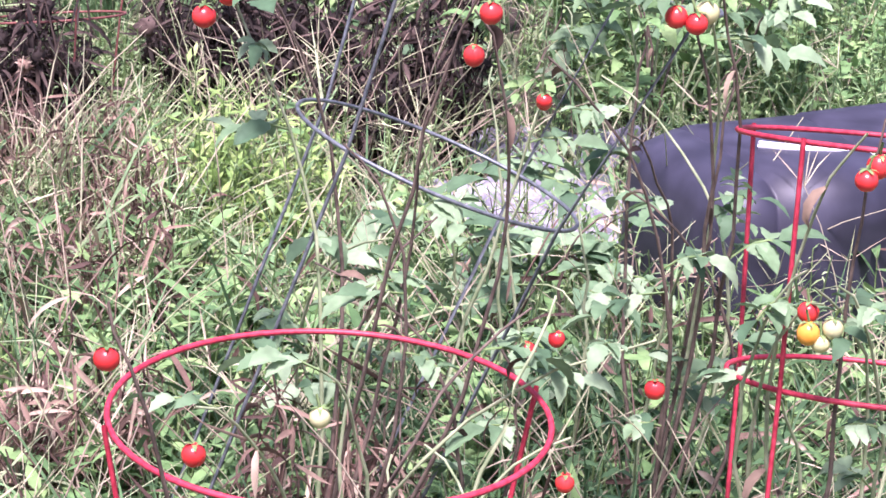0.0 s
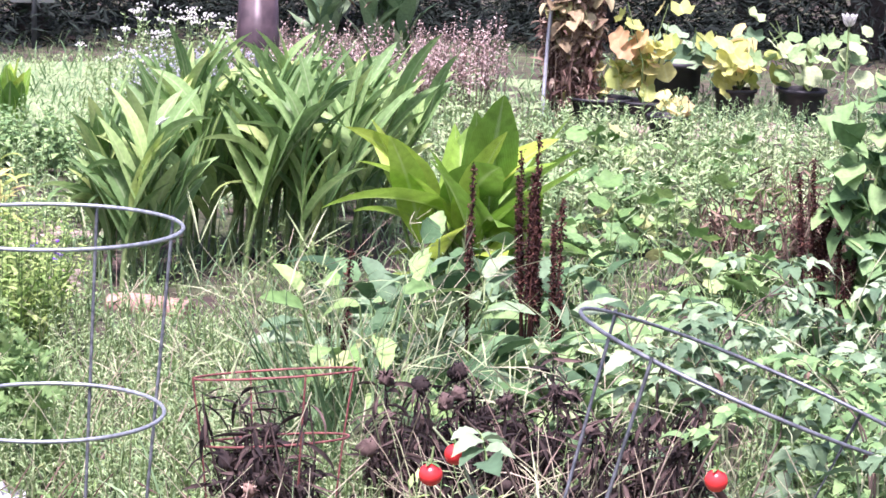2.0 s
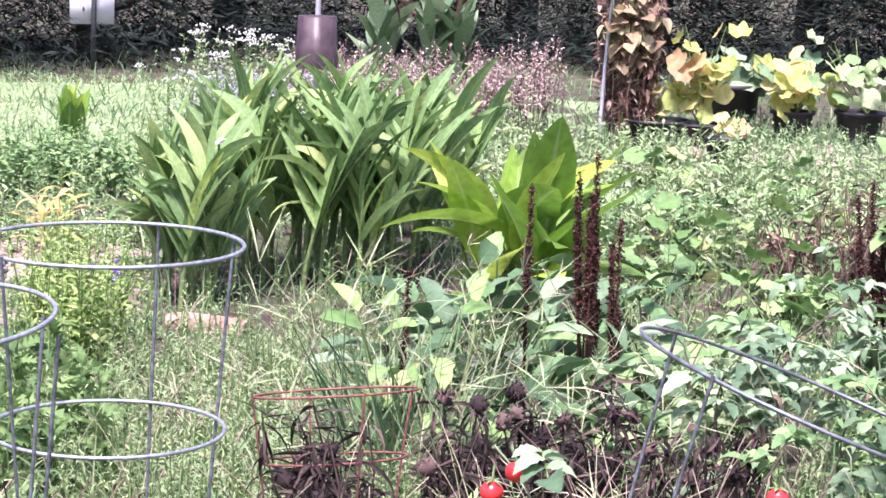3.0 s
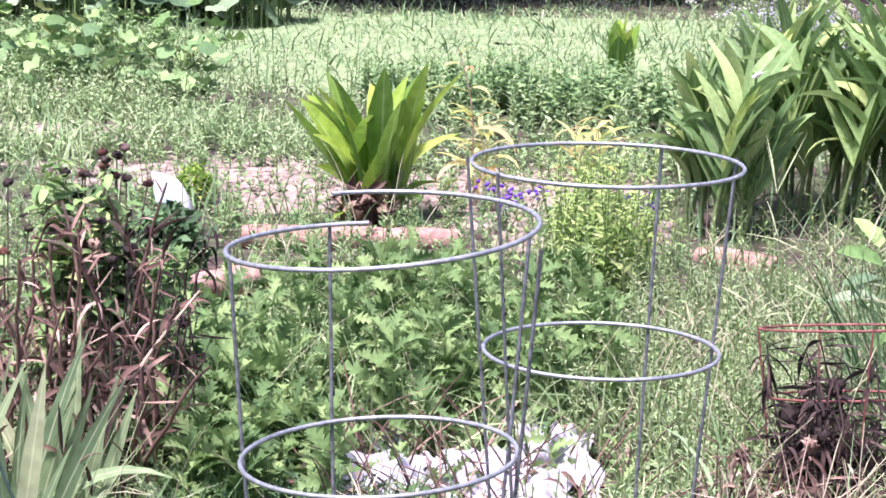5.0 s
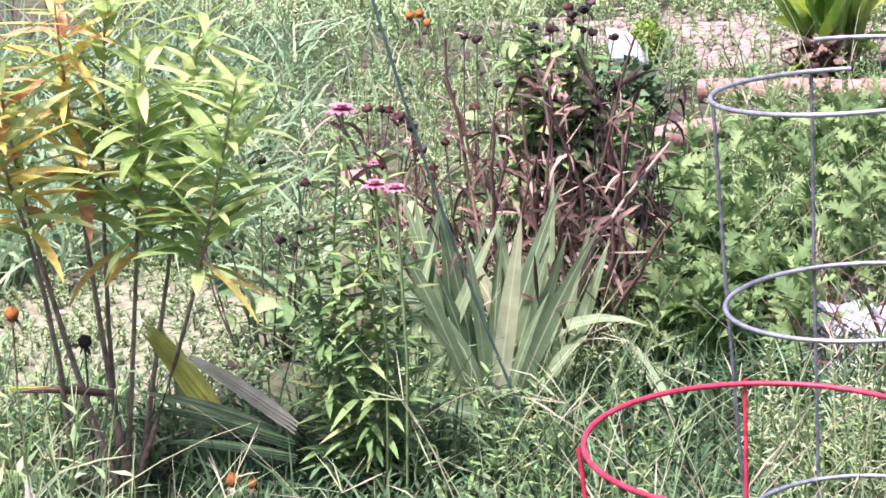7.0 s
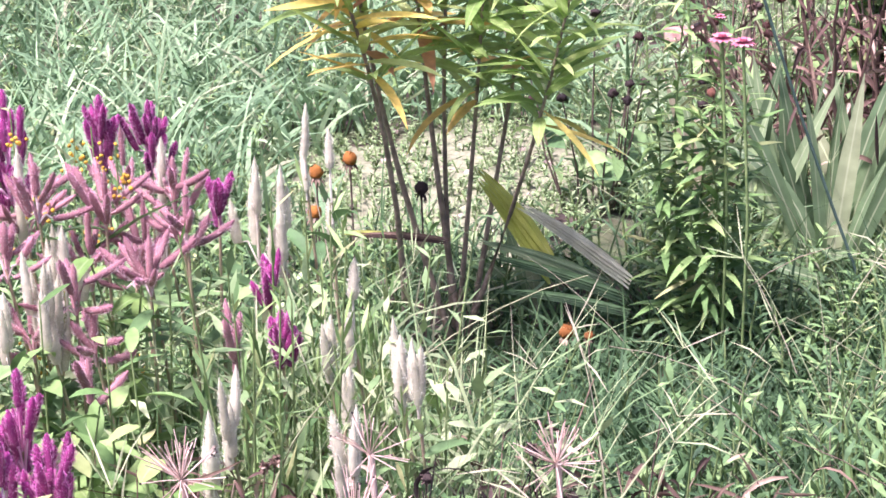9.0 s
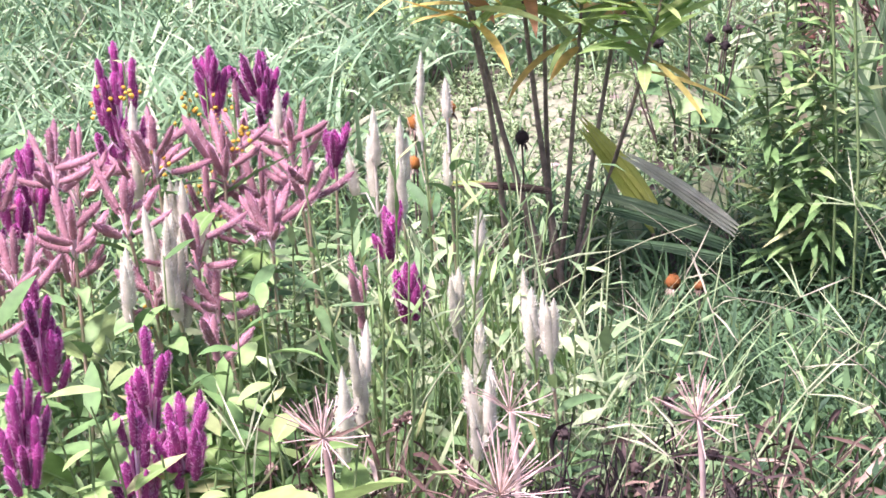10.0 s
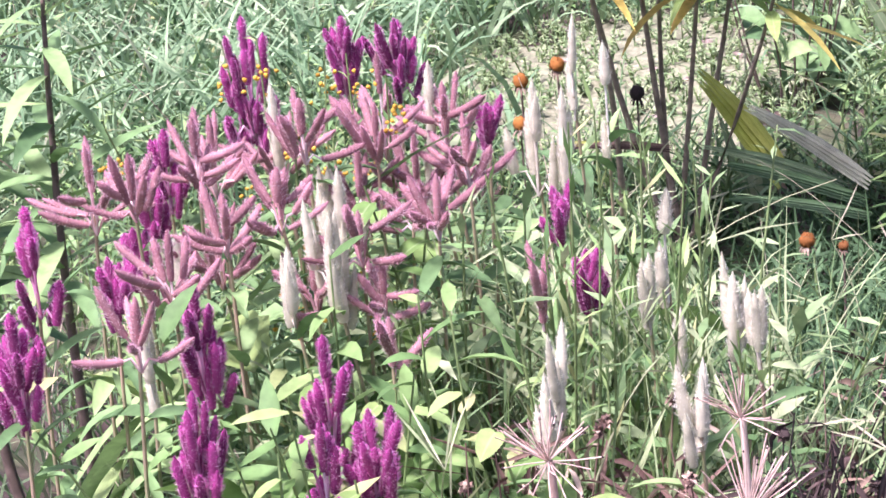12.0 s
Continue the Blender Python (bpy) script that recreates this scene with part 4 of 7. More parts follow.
tomato_plant((0.78, 2.3, 0), [((0.71, 2.41, 0.9), RIPE, 0.0135), ((0.69, 2.44, 0.868), RIPE, 0.0145), ((0.893, 2.085, 0.95), RIPE, 0.0125), ((0.9, 2.137, 0.89), RIPE, 0.0118), ((1.075, 2.31, 0.78), RIPE, 0.01)], 12, 0.16, 0.75, 0.075, 0.4, extra=2)
tomato_plant((1.2, 2.25, 0), [((1.126, 2.103, 0.932), RIPE, 0.013), ((1.146, 2.092, 0.926), RIPE, 0.013), ((1.163, 2.1, 0.936), PALE, 0.014), ((1.02, 2.2, 0.815), RIPE, 0.009)], 20, 0.18, 0.8, 0.075, 0.3, extra=3)
tomato_plant((1.32, 1.98, 0), [((1.198, 1.882, 0.635), TURN, 0.0125), ((1.207, 1.9, 0.652), RIPE, 0.012), ((1.222, 1.872, 0.642), PALE, 0.0115), ((1.211, 1.876, 0.624), PALE, 0.0105), ((1.232, 1.859, 0.812), RIPE, 0.0125), ((1.252, 1.869, 0.823), RIPE, 0.013)], 14, 0.14, 0.6, 0.07, 0.35, extra=2)
tomato_plant((0.72, 1.98, 0), [((0.39, 1.745, 0.745), RIPE, 0.0118), ((0.529, 1.93, 0.554), RIPE, 0.0125), ((0.921, 1.93, 0.638), RIPE, 0.009), ((0.895, 1.945, 0.622), RIPE, 0.01), ((1.015, 1.88, 0.591), RIPE, 0.011), ((0.663, 1.936, 0.576), PALE, 0.011), ((0.893, 1.832, 0.521), RIPE, 0.01)], 16, 0.18, 0.45, 0.07, 0.5, extra=3)
tomato_plant((0.95, 2.50, 0), [], 9, 0.12, 0.61, 0.078, 0.3, "straggling tomato plant with large blue-green leaves", 3)
tomato_plant((1.30, 2.62, 0), [], 9, 0.12, 0.73, 0.078, 0.3, "straggling tomato plant with large blue-green leaves", 3)
tomato_plant((1.35, 2.47, 0), [], 9, 0.12, 0.81, 0.078, 0.3, "straggling tomato plant with large blue-green leaves", 3)
tomato_plant((1.38, 3.1, 0), [], 14, 0.14, 0.4, 0.11, 0.3, "straggling tomato plant with large blue-green leaves", 4)
tomato_plant((1.5, 2.95, 0), [], 14, 0.14, 0.42, 0.11, 0.3, "straggling tomato plant with large blue-green leaves", 4)
tomato_plant((0.92, 2.25, 0), [], 10, 0.12, 0.58, 0.078, 0.3, "straggling tomato plant with large blue-green leaves", 3)
for x, y, h, n in [(2.1, 3.95, 0.62, 44), (2.35, 4.3, 0.62, 44), (1.95, 4.35, 0.55, 36), (2.65, 4.7, 0.6, 40), (2.3, 5.0, 0.55, 40), (2.75, 5.4, 0.55, 40), (2.05, 5.1, 0.45, 30)]:
    tomato_plant((x, y, 0), [], int(n * 0.9), 0.27, h * 1.05, 0.092, 0.14, "leafy pale green tomato plant without fruit", 6, (M_PALE, M_BLUE, M_MUG, M_BLUE)[int(x * 100) % 4])


# ---- withered clumps ----
def withered_clump(at, heads, rx, height, label, stems=26, material=None, head=0.018, dense=64, broad=0.011, thick=0.004):
    t = thing("withered_flowers", at, label, "dead plant", "withered flower clumps")
    x, y, _ = at
    n = stems
    a, r = U(0, 6.283, n), np.sqrt(U(0, 1, n))
    foot = np.stack([x + 0.5 * rx * r * np.cos(a), y + 0.5 * rx * r * np.sin(a), 0 * a], 1)
    top = np.stack([x + rx * r * np.cos(a), y + rx * r * np.sin(a), height * U(0.5, 1.05, n)], 1)
    midp = (foot + top) / 2 + RNG.normal(0, 0.02, foot.shape)
    for q in np.stack([foot, foot * 0.7 + midp * 0.3 + RNG.normal(0, 0.012, foot.shape), midp + RNG.normal(0, 0.015, foot.shape), midp * 0.4 + top * 0.6 + RNG.normal(0, 0.02, foot.shape), top], 1):
        s = Shape()
        tubes(s, q, np.array([1, 0.9, 0.8, 0.6, 0.4]) * thick, 4)
        fork = q[2] + [U(-0.08, 0.08), U(-0.05, 0.05), U(0.06, 0.16)]
        tubes(s, np.stack([q[2], (q[2] + fork) / 2 + RNG.normal(0, 0.01, 3), fork]), np.array([0.6, 0.45, 0.3]) * thick, 4)
        part("stem", s, M_DARK if material is None else material, t)
    s = Shape()
    k = n * dense
    i, f = RNG.integers(0, n, k), U(0.1, 1, k)
    p = foot[i] * (1 - f[:, None]) + top[i] * f[:, None]
    blades(s, p, U(0, 6.283, k), U(-1.2, 0.5, k), U(0.03, 0.1, k), U(0.004, broad, k), U(-2.2, 0.4, k), 4, "lance", 0.5, U(-1.4, 1.4, k))
    part("withered_leaves", s, M_DARK if material is None else material, t, "shrivelled hanging leaves")
    for i in RNG.choice(n, min(n, heads), False):
        s = Shape()
        balls(s, [top[i]], head * U(0.7, 1.2), BALL2, 0, 0.2)
        m = 44
        az, el = U(0, 6.283, m), U(-0.8, 1.3, m)
        blades(s, np.repeat(top[i][None], m, 0), az, el, head * U(1.0, 1.9, m), 0.006, U(-1.4, 0.5, m), 2, "lance", 0, U(-1, 1, m))
        part("seed_head", s, M_DARK if material is None else material, t)


W = "clump of blackened withered flowers with dried heads"
withered_clump((1.31, 4.5, 0), 11, 0.13, 0.46, W)
withered_clump((1.42, 4.45, 0), 6, 0.1, 0.34, W)
withered_clump((1.58, 4.6, 0), 12, 0.16, 0.47, W)
withered_clump((1.77, 4.3, 0), 10, 0.15, 0.43, W)
withered_clump((1.62, 4.25, 0), 6, 0.15, 0.3, W)
withered_clump((0.93, 4.3, 0), 7, 0.13, 0.5, "reddish brown withered plants inside a red wire cage", 30, None, 0.018)
withered_clump((0.76, 4.1, 0), 3, 0.12, 0.36, "reddish brown withered plants beside a red wire cage", 30, M_ROSY, 0.014, 22, 0.009, 0.003)
withered_clump((0.95, 4.05, 0), 2, 0.14, 0.34, "reddish brown withered plants beside a red wire cage", 30, M_ROSY, 0.014, 22, 0.009, 0.003)
withered_clump((0.72, 3.75, 0), 0, 0.13, 0.38, "reddish brown withered plants with bleached stalks", 30, M_BROWN, 0.014, 16, 0.01, 0.0026)
withered_clump((0.92, 3.7, 0), 0, 0.14, 0.34, "reddish brown withered plants with bleached stalks", 40, M_ROSY, 0.014, 14, 0.006, 0.0026)
s = Shape()
straws(s, patch(110, 0.84, 3.75, 0.2, 0.14), 0.25, 0.5, 0, 0.0019)
straws(s, patch(50, 1.0, 4.05, 0.2, 0.12), 0.25, 0.52, 0, 0.0019)
straws(s, patch(130, 1.55, 4.2, 0.3, 0.16), 0.25, 0.58, 0, 0.0018)
single("bleached_stalks", s, M_STRAW, "bleached bent stalks standing over withered plants", "dead stalks", "stuff")
withered_clump((0.82, 2.35, 0), 0, 0.14, 0.42, "brown withered stalks among tomato plants", 22, M_ROSY, 0.014, 22, 0.009, 0.003)
withered_clump((0.62, 2.75, 0), 0, 0.14, 0.36, "brown withered stalks among tomato plants", 22, M_ROSY, 0.014, 22, 0.009, 0.003)
withered_clump((0.8, 3.3, 0), 0, 0.16, 0.4, "brown withered stalks among tall weeds", 24, M_ROSY, 0.014, 22, 0.009, 0.003)
withered_clump((3.78, 7.4, 0), 0, 0.2, 0.52, "brown tangle of dead vines and twigs", 30, M_BROWN, 0.014, 26)
withered_clump((3.55, 7.6, 0), 0, 0.2, 0.36, "brown tangle of dead vines and twigs", 26, M_BROWN, 0.014, 24)


# ---- dock: rusty seed spikes over broad leaves ----
def dock(at, height, spikes, label="dock weed with dark rust-brown seed spikes", width=0.05):
    t = thing("dock_weed", at, label, "weed", "dock weeds")
    base = np.array(at, float)
    for k in range(spikes):
        s = Shape()
        a = U(0, 6.283)
        h = height * (1 if k == 0 else U(0.6, 0.95))
        top = base + [math.cos(a) * width * U(0.3, 1.6), math.sin(a) * width * U(0.3, 1.6), h]
        f = np.linspace(0, 1, 5)[:, None]
        tubes(s, base + f * (top - base), np.linspace(0.0035, 0.0016, 5), 4)
        m = 620
        g = 0.55 + 0.45 * np.clip(U(0, 1, m) + 0.02 * np.sin(U(0, 1, m) * 40), 0, 1)
        p = base + g[:, None] * (top - base) + RNG.normal(0, 0.0055, (m, 3)) * np.clip(1.5 - g, 0.5, 1)[:, None]
        blades(s, p, U(0, 6.283, m), U(-0.9, 1.2, m), U(0.006, 0.013, m), U(0.003, 0.007, m), -0.5, 2, "lance", 0, U(-1.5, 1.5, m))
        part("seed_spike", s, M_RUST, t)
    s = Shape()
    n = 10
    blades(s, np.repeat(base[None], n, 0), U(0, 6.283, n), U(0.5, 1.2, n), U(0.2, 0.34, n), U(0.05, 0.09, n), U(-1.6, -0.5, n), 6, "lance", 0.25, U(-0.4, 0.4, n), 0, 0.08)
    part("basal_leaves", s, M_DEEP, t, "broad dark green leaves")


dock((1.97, 5.61, 0), 0.86, 6, width=0.03)
dock((2.04, 5.57, 0), 0.68, 4, width=0.025)
dock((1.82, 5.66, 0), 0.76, 2, "dock weed with thin rusty seed spikes", 0.03)
dock((1.38, 5.37, 0), 0.6, 2, "dock weed with pale brown seed spikes", 0.03)
dock((3.16, 6.25, 0), 0.68, 7, width=0.05)
dock((3.22, 6.2, 0), 0.55, 5, width=0.05)
dock((2.0, 5.64, 0), 0.74, 5, width=0.04)


def rosette(at, n, size, rise, material, label, up=(0.7, 1.45), name="broadleaf_weed", forms=WAVY, stem=0.003):
    """A weed of broad stalked leaves that rise from one root."""
    t = thing(name, at, label, "weed", "broad-leaved weeds")
    base = np.array(at, float)
    for k in range(n):
        s = Shape()
        foot = base + [U(-0.07, 0.07), U(-0.07, 0.07), 0]
        az, el, h = U(0, 6.283), U(*up), rise * U(0.25, 1.1)
        stalk = foot + np.array([math.cos(az) * math.cos(el), math.sin(az) * math.cos(el), math.sin(el)]) * h
        tubes(s, np.stack([foot, (foot + stalk) / 2 + [0, 0, 0.1 * h], stalk]), stem, 4, 1)
        stamp(s, forms, stalk[None], az + U(-0.4, 0.4), U(-0.3, 0.8), size * U(0.7, 1.2), U(-0.7, 0.7))
        part("leaf", s, [material, M_STEM], t)


for x, y, rise in [(1.62, 5.4, 0.3), (1.74, 5.35, 0.32), (1.9, 5.4, 0.34), (2.06, 5.5, 0.32), (1.68, 5.75, 0.4), (1.8, 5.8, 0.42), (2.0, 5.85, 0.42), (2.2, 5.8, 0.36), (1.62, 6.05, 0.34), (1.76, 6.15, 0.42), (1.95, 6.25, 0.42), (2.15, 6.2, 0.4), (2.38, 6.15, 0.34), (1.72, 5.1, 0.2), (1.9, 5.1, 0.22), (2.25, 5.4, 0.26)]:
    rosette((x, y, 0), 28, 0.155, rise, (M_BLUE, M_DEEP, M_DEEP, M_MUG)[RNG.integers(0, 4)], "broad-leaved grey-green weed among taller plants")
for x, y in [(-2.75, 11.4), (-2.35, 11.2), (-2.0, 11.35), (-1.6, 11.25), (-1.25, 11.4), (-0.9, 11.2), (-2.6, 12.4), (-2.1, 12.5), (-1.5, 12.4), (-1.0, 12.5)]:
    rosette((x, y, 0), 34, 0.1, 0.34, M_MUG if y < 12 else M_WEED, "leafy bush squash in a far garden row", (0.5, 1.4), "squash_plant", ROUND)
for x, y in [(1.32, 5.1), (1.42, 5.15)]:
    rosette((x, y, 0), 15, 0.13, 0.52, M_WEED, "upright green broad leaves among seeding grass", (1.2, 1.5))
for x, y in [(2.75, 7.5), (3.05, 7.9), (3.4, 8.3), (3.1, 8.9), (3.7, 9.1), (4.0, 8.3), (3.4, 7.4), (3.2, 6.9), (3.75, 7.7), (4.4, 9.7), (4.0, 10.1)]:
    rosette((x, y, 0), 28, 0.1, 0.24, M_MUG if U(0, 1) < 0.5 else M_WEED, "low squash plant with round green leaves", (0.6, 1.4), "squash_plant", ROUND)


# ---- stuff by bed ----
def lobed_weeds(s, p, height, leaves=19, leaf=0.1):
    """Upright stems dressed with broad cut-lobed leaves, the topmost in a tuft."""
    n = len(p)
    top = p + np.stack([U(-0.06, 0.06, n), U(-0.06, 0.06, n), height * U(0.65, 1.2, n)], 1)
    tubes(s, np.stack([p, (p + top) / 2 + RNG.normal(0, 0.008, p.shape), top], 1), np.array([0.004, 0.0034, 0.002]), 4, 1)
    f = np.linspace(0.25, 1, leaves)[None] + U(-0.03, 0.03, (n, leaves))
    q = (p[:, None] * (1 - f[..., None]) + top[:, None] * f[..., None]).reshape(-1, 3)
    k = n * leaves
    az = (np.arange(leaves)[None] * 2.4 + U(0, 6.28, (n, 1)) + U(-0.4, 0.4, (n, leaves))).ravel()
    stamp(s, LOBED, q, az, U(-0.3, 1.1, k) + 0.3 * np.clip(f.ravel() - 0.75, 0, 1) * 4, leaf * U(0.7, 1.2, k) * (1.05 - 0.35 * f.ravel()), U(-0.9, 0.9, k))


s = Shape()
for n, x, y, rx, ry, h in [(78, 0.05, 5.55, 0.62, 0.6, 0.3), (10, -0.16, 4.75, 0.16, 0.3, 0.18), (36, -0.34, 5.5, 0.24, 0.35, 0.17), (30, -0.3, 4.9, 0.16, 0.3, 0.2), (26, 0.25, 6.4, 0.5, 0.25, 0.22)]:
    lobed_weeds(s, patch(n, x, y, rx, ry), h)
lobed_weeds(s, patch(5, 0.24, 4.75, 0.26, 0.3), 0.14, 10, 0.08)
lobed_weeds(s, patch(5, 0.52, 4.7, 0.1, 0.4), 0.16, 10, 0.08)
grass(s, patch(700, 0.05, 5.5, 0.65, 0.7), 0.15, 0.36, 0.007, 2, (1.0, 1.5), (-1.5, -0.2))
sprigs(s, patch(110, 0.1, 5.6, 0.65, 0.6), 0.27, 20, 0.05, 0.01, "lance", 1, 2)
single("mugwort_patch", s, [M_LOBE, M_STEM, M_PALE], "patch of lobed green mugwort under the wire cages", "weeds", "stuff")
s = Shape()
sprigs(s, patch(70, 1.2, 3.75, 0.13, 0.2), 0.36, 14, 0.08, 0.02, "lance", 1, 2, 0.3)
sprigs(s, patch(60, 1.05, 1.75, 0.2, 0.2), 0.3, 12, 0.06, 0.02, "lance", 1, 0, 0.3)
sprigs(s, patch(120, 0.74, 6.9, 0.15, 0.3), 0.42, 22, 0.06, 0.024, "oval", 1, 2, 0.2)
single("fresh_weeds", s, [M_PALE, M_STEM, M_LIMEWEED], "fresh yellow-green leafy weeds", "weeds", "stuff")
s = Shape()
sprigs(s, patch(420, 1.35, 11.0, 1.35, 0.55), 0.23, 16, 0.075, 0.045, "oval", 1, 0, 0.1, (0.0, 0.9))
single("leafy_row", s, [M_MUG, M_STEM], "dense row of low green bean bushes", "bushes", "stuff")
s = Shape()
sprigs(s, patch(240, -2.4, 12.6, 1.5, 0.7), 0.3, 16, 0.09, 0.035, "oval", 1, 0, 0.1, (0.0, 0.9))
sprigs(s, patch(160, -3.2, 11.2, 0.9, 0.5), 0.3, 16, 0.08, 0.03, "oval", 1, 0, 0.1, (0.0, 0.9))
single("far_bushes", s, [M_MUG, M_STEM], "low leafy green plants in the far beds", "bushes", "stuff")
s = Shape()
grass(s, patch(26000, 0.6, 14.0, 4.2, 2.6), 0.02, 0.06, 0.01, 2, (0.5, 1.5), (-1.6, -0.1))
sprigs(s, patch(500, 4.0, 9.8, 1.8, 1.8), 0.32, 16, 0.09, 0.03)
single("far_grass", s, [M_PALE, M_STEM, M_LAWN], "pale tall grass in the far part of the garden", "grass", "stuff")
s = Shape()
sprigs(s, patch(260, 3.65, 13.2, 0.9, 0.5), 0.5, 26, 0.05, 0.025, "oval", 1, 0, 0.3, (0.0, 1.2))
single("dried_shrubs", s, [leafy("dusty_pink_seed", [(0.0, (0.36, 0.26, 0.23)), (0.5, (0.52, 0.4, 0.36)), (1.0, (0.62, 0.53, 0.48))], 0.85, 0.1), M_TWIG], "faded pinkish dried flower shrubs", "shrubs", "stuff")
s = Shape()
tops = sprigs(s, patch(90, 2.33, 12.74, 0.5, 0.3), 0.53, 16, 0.08, 0.025, "lance", 1, 0, 0.2)
n = len(tops)
for _ in range(12):
    keep = tops[::2]
    balls(s, keep + RNG.normal(0, 0.02, keep.shape) * [1, 1, 0.3], 0.0055, BALL1, 2)
tops = sprigs(s, patch(120, 2.45, 12.5, 0.42, 0.2), 0.36, 14, 0.04, 0.01, "lance", 1, 3, 0.3)
for _ in range(5):
    balls(s, tops + RNG.normal(0, 0.03, tops.shape), 0.005, BALL1, 3)
single("white_flower_bed", s, [M_PALE, M_STEM, M_PETALW, leafy("lavender_floret", [(0.0, (0.42, 0.44, 0.55)), (1.0, (0.66, 0.66, 0.78))], 0.8, 0.2)], "bed of tall weeds with white and lavender flower clusters", "flowers", "stuff")
s = Shape()
tops = sprigs(s, patch(5, 1.02, 8.0, 0.07, 0.06), 0.13, 12, 0.04, 0.015)
balls(s, np.repeat(tops, 4, 0) + RNG.normal(0, 0.015, (len(tops) * 4, 3)), 0.008, BALL1, 2)
tops = sprigs(s, patch(9, 0.55, 7.9, 0.1, 0.08), 0.16, 12, 0.04, 0.015)
balls(s, np.repeat(tops, 4, 0) + RNG.normal(0, 0.015, (len(tops) * 4, 3)), 0.008, BALL1, 2)
single("violet_flowers", s, [M_BLUE, M_STEM, M_VIOLET], "low plants with small violet flowers", "flowers", "stuff")


# ---- bean vine, yellowed squash in tubs, dried vine ----
def tub(at, r, h, label="round black plastic planting tub"):
    t = thing("planting_tub", at, label, "tub", "black planting tubs")
    x, y, z = at
    n = 24
    a = np.linspace(0, 2 * np.pi, n, endpoint=False)
    rows = [np.stack([x + rr * np.cos(a), y + rr * np.sin(a), np.full(n, z + hh)], 1) for rr, hh in [(r * 0.82, 0), (r * 0.95, h * 0.9), (r * 1.05, h * 0.9), (r * 1.05, h), (r * 0.97, h), (r * 0.95, h * 0.86)]]
    i, j = np.meshgrid(np.arange(5), np.arange(n), indexing="ij")
    s = Shape()
    s.add(np.concatenate(rows), np.stack([i * n + j, i * n + (j + 1) % n, (i + 1) * n + (j + 1) % n, (i + 1) * n + j], -1).reshape(-1, 4))
    part("body", s, M_TUB, t)
    s = Shape()
    s.add(np.concatenate([rows[-1], [[x, y, z + h * 0.9]]]), np.stack([np.arange(n), (np.arange(n) + 1) % n, np.full(n, n)], 1))
    part("soil", s, M_SOIL, t)


def broad_climber(at, n, rx, height, size, material, label, name, kind="round", rib=0.005):
    t = thing(name, at, label, "plant")
    base = np.array(at, float)
    s = Shape()
    k = 9
    az = U(0, 6.283, k)
    tip = base + np.stack([np.cos(az) * rx * U(0.3, 1, k), np.sin(az) * rx * U(0.3, 1, k) * 0.6, height * U(0.6, 1.05, k)], 1)
    path = np.stack([base + 0 * tip, base * 0.5 + tip * 0.5 + RNG.normal(0, 0.04, tip.shape), tip], 1)
    for q in path:
        s = Shape()
        tubes(s, q, np.array([rib, rib * 0.8, rib * 0.5]), 4)
        part("stem", s, M_STEM, t)
    i, f = RNG.integers(0, k, n), U(0.25, 1, n)
    p = base + (tip[i] - base) * f[:, None] + RNG.normal(0, 0.3 * rx, (n, 3)) * [1, 0.7, 0.4]
    for q in p:
        s = Shape()
        L = size * U(0.7, 1.2)
        az = U(3.6, 5.8) if U(0, 1) < 0.75 else U(0, 6.283)
        if kind == "round":
            stamp(s, ROUND, q[None], az, U(-1.0, 0.1), L * 1.15, U(-0.6, 0.6))
        else:
            blades(s, q[None], az, U(-0.9, 0.2), L, L * U(0.85, 1.05), U(-0.9, -0.1), 5, kind, 0.25, U(-0.5, 0.5), 0, 0.05)
        part("leaf", s, material, t)


M_TANLEAF = leafy("tan_dry_leaf", [(0.0, (0.16, 0.11, 0.07)), (0.5, (0.36, 0.28, 0.16)), (0.9, (0.52, 0.47, 0.26)), (1.0, (0.5, 0.56, 0.2))], 0.8, 0.25)
tub((4.88, 12.4, 0), 0.19, 0.17)
tub((4.98, 11.6, 0), 0.12, 0.16)
tub((5.6, 12.95, 0), 0.17, 0.33)
tub((5.85, 12.6, 0), 0.13, 0.2)
tub((6.2, 12.4, 0), 0.15, 0.22)
tub((5.12, 12.3, 0), 0.16, 0.16)
broad_climber((5.1, 12.3, 0.15), 34, 0.2, 0.6, 0.115, M_YELLOW, "yellowed squash plant growing in a black tub", "squash_plant")
broad_climber((4.88, 12.4, 0.16), 10, 0.18, 0.32, 0.13, M_YELLOW, "yellowed squash plant growing in a black tub", "squash_plant")
broad_climber((5.0, 11.6, 0.15), 10, 0.11, 0.16, 0.09, M_YELLOW, "yellowed squash plant growing in a black tub", "squash_plant")
broad_climber((5.62, 12.95, 0.31), 28, 0.4, 0.26, 0.15, M_BLUE, "green squash plant growing in a tall black tub", "squash_plant")
broad_climber((5.88, 12.6, 0.19), 28, 0.36, 0.36, 0.12, M_YELLOW, "yellow and green squash plant growing in a black tub", "squash_plant")
broad_climber((6.25, 12.4, 0.2), 44, 0.42, 0.44, 0.1, M_PALE, "pale green squash plant growing in a black tub", "squash_plant")
broad_climber((3.32, 6.2, 0), 150, 0.15, 0.92, 0.095, M_MUG, "climbing bean vine with heart-shaped green leaves", "bean_vine", "heart")
broad_climber((2.37, 9.35, 0), 16, 0.16, 0.86, 0.15, M_LIMEWEED, "sunflower plant with broad green leaves", "sunflower_plant")
withered_clump((4.72, 12.5, 0), 0, 0.22, 0.95, "dried brown vine climbing on a stake", 60, M_ROSY, 0.05, 40, 0.03)
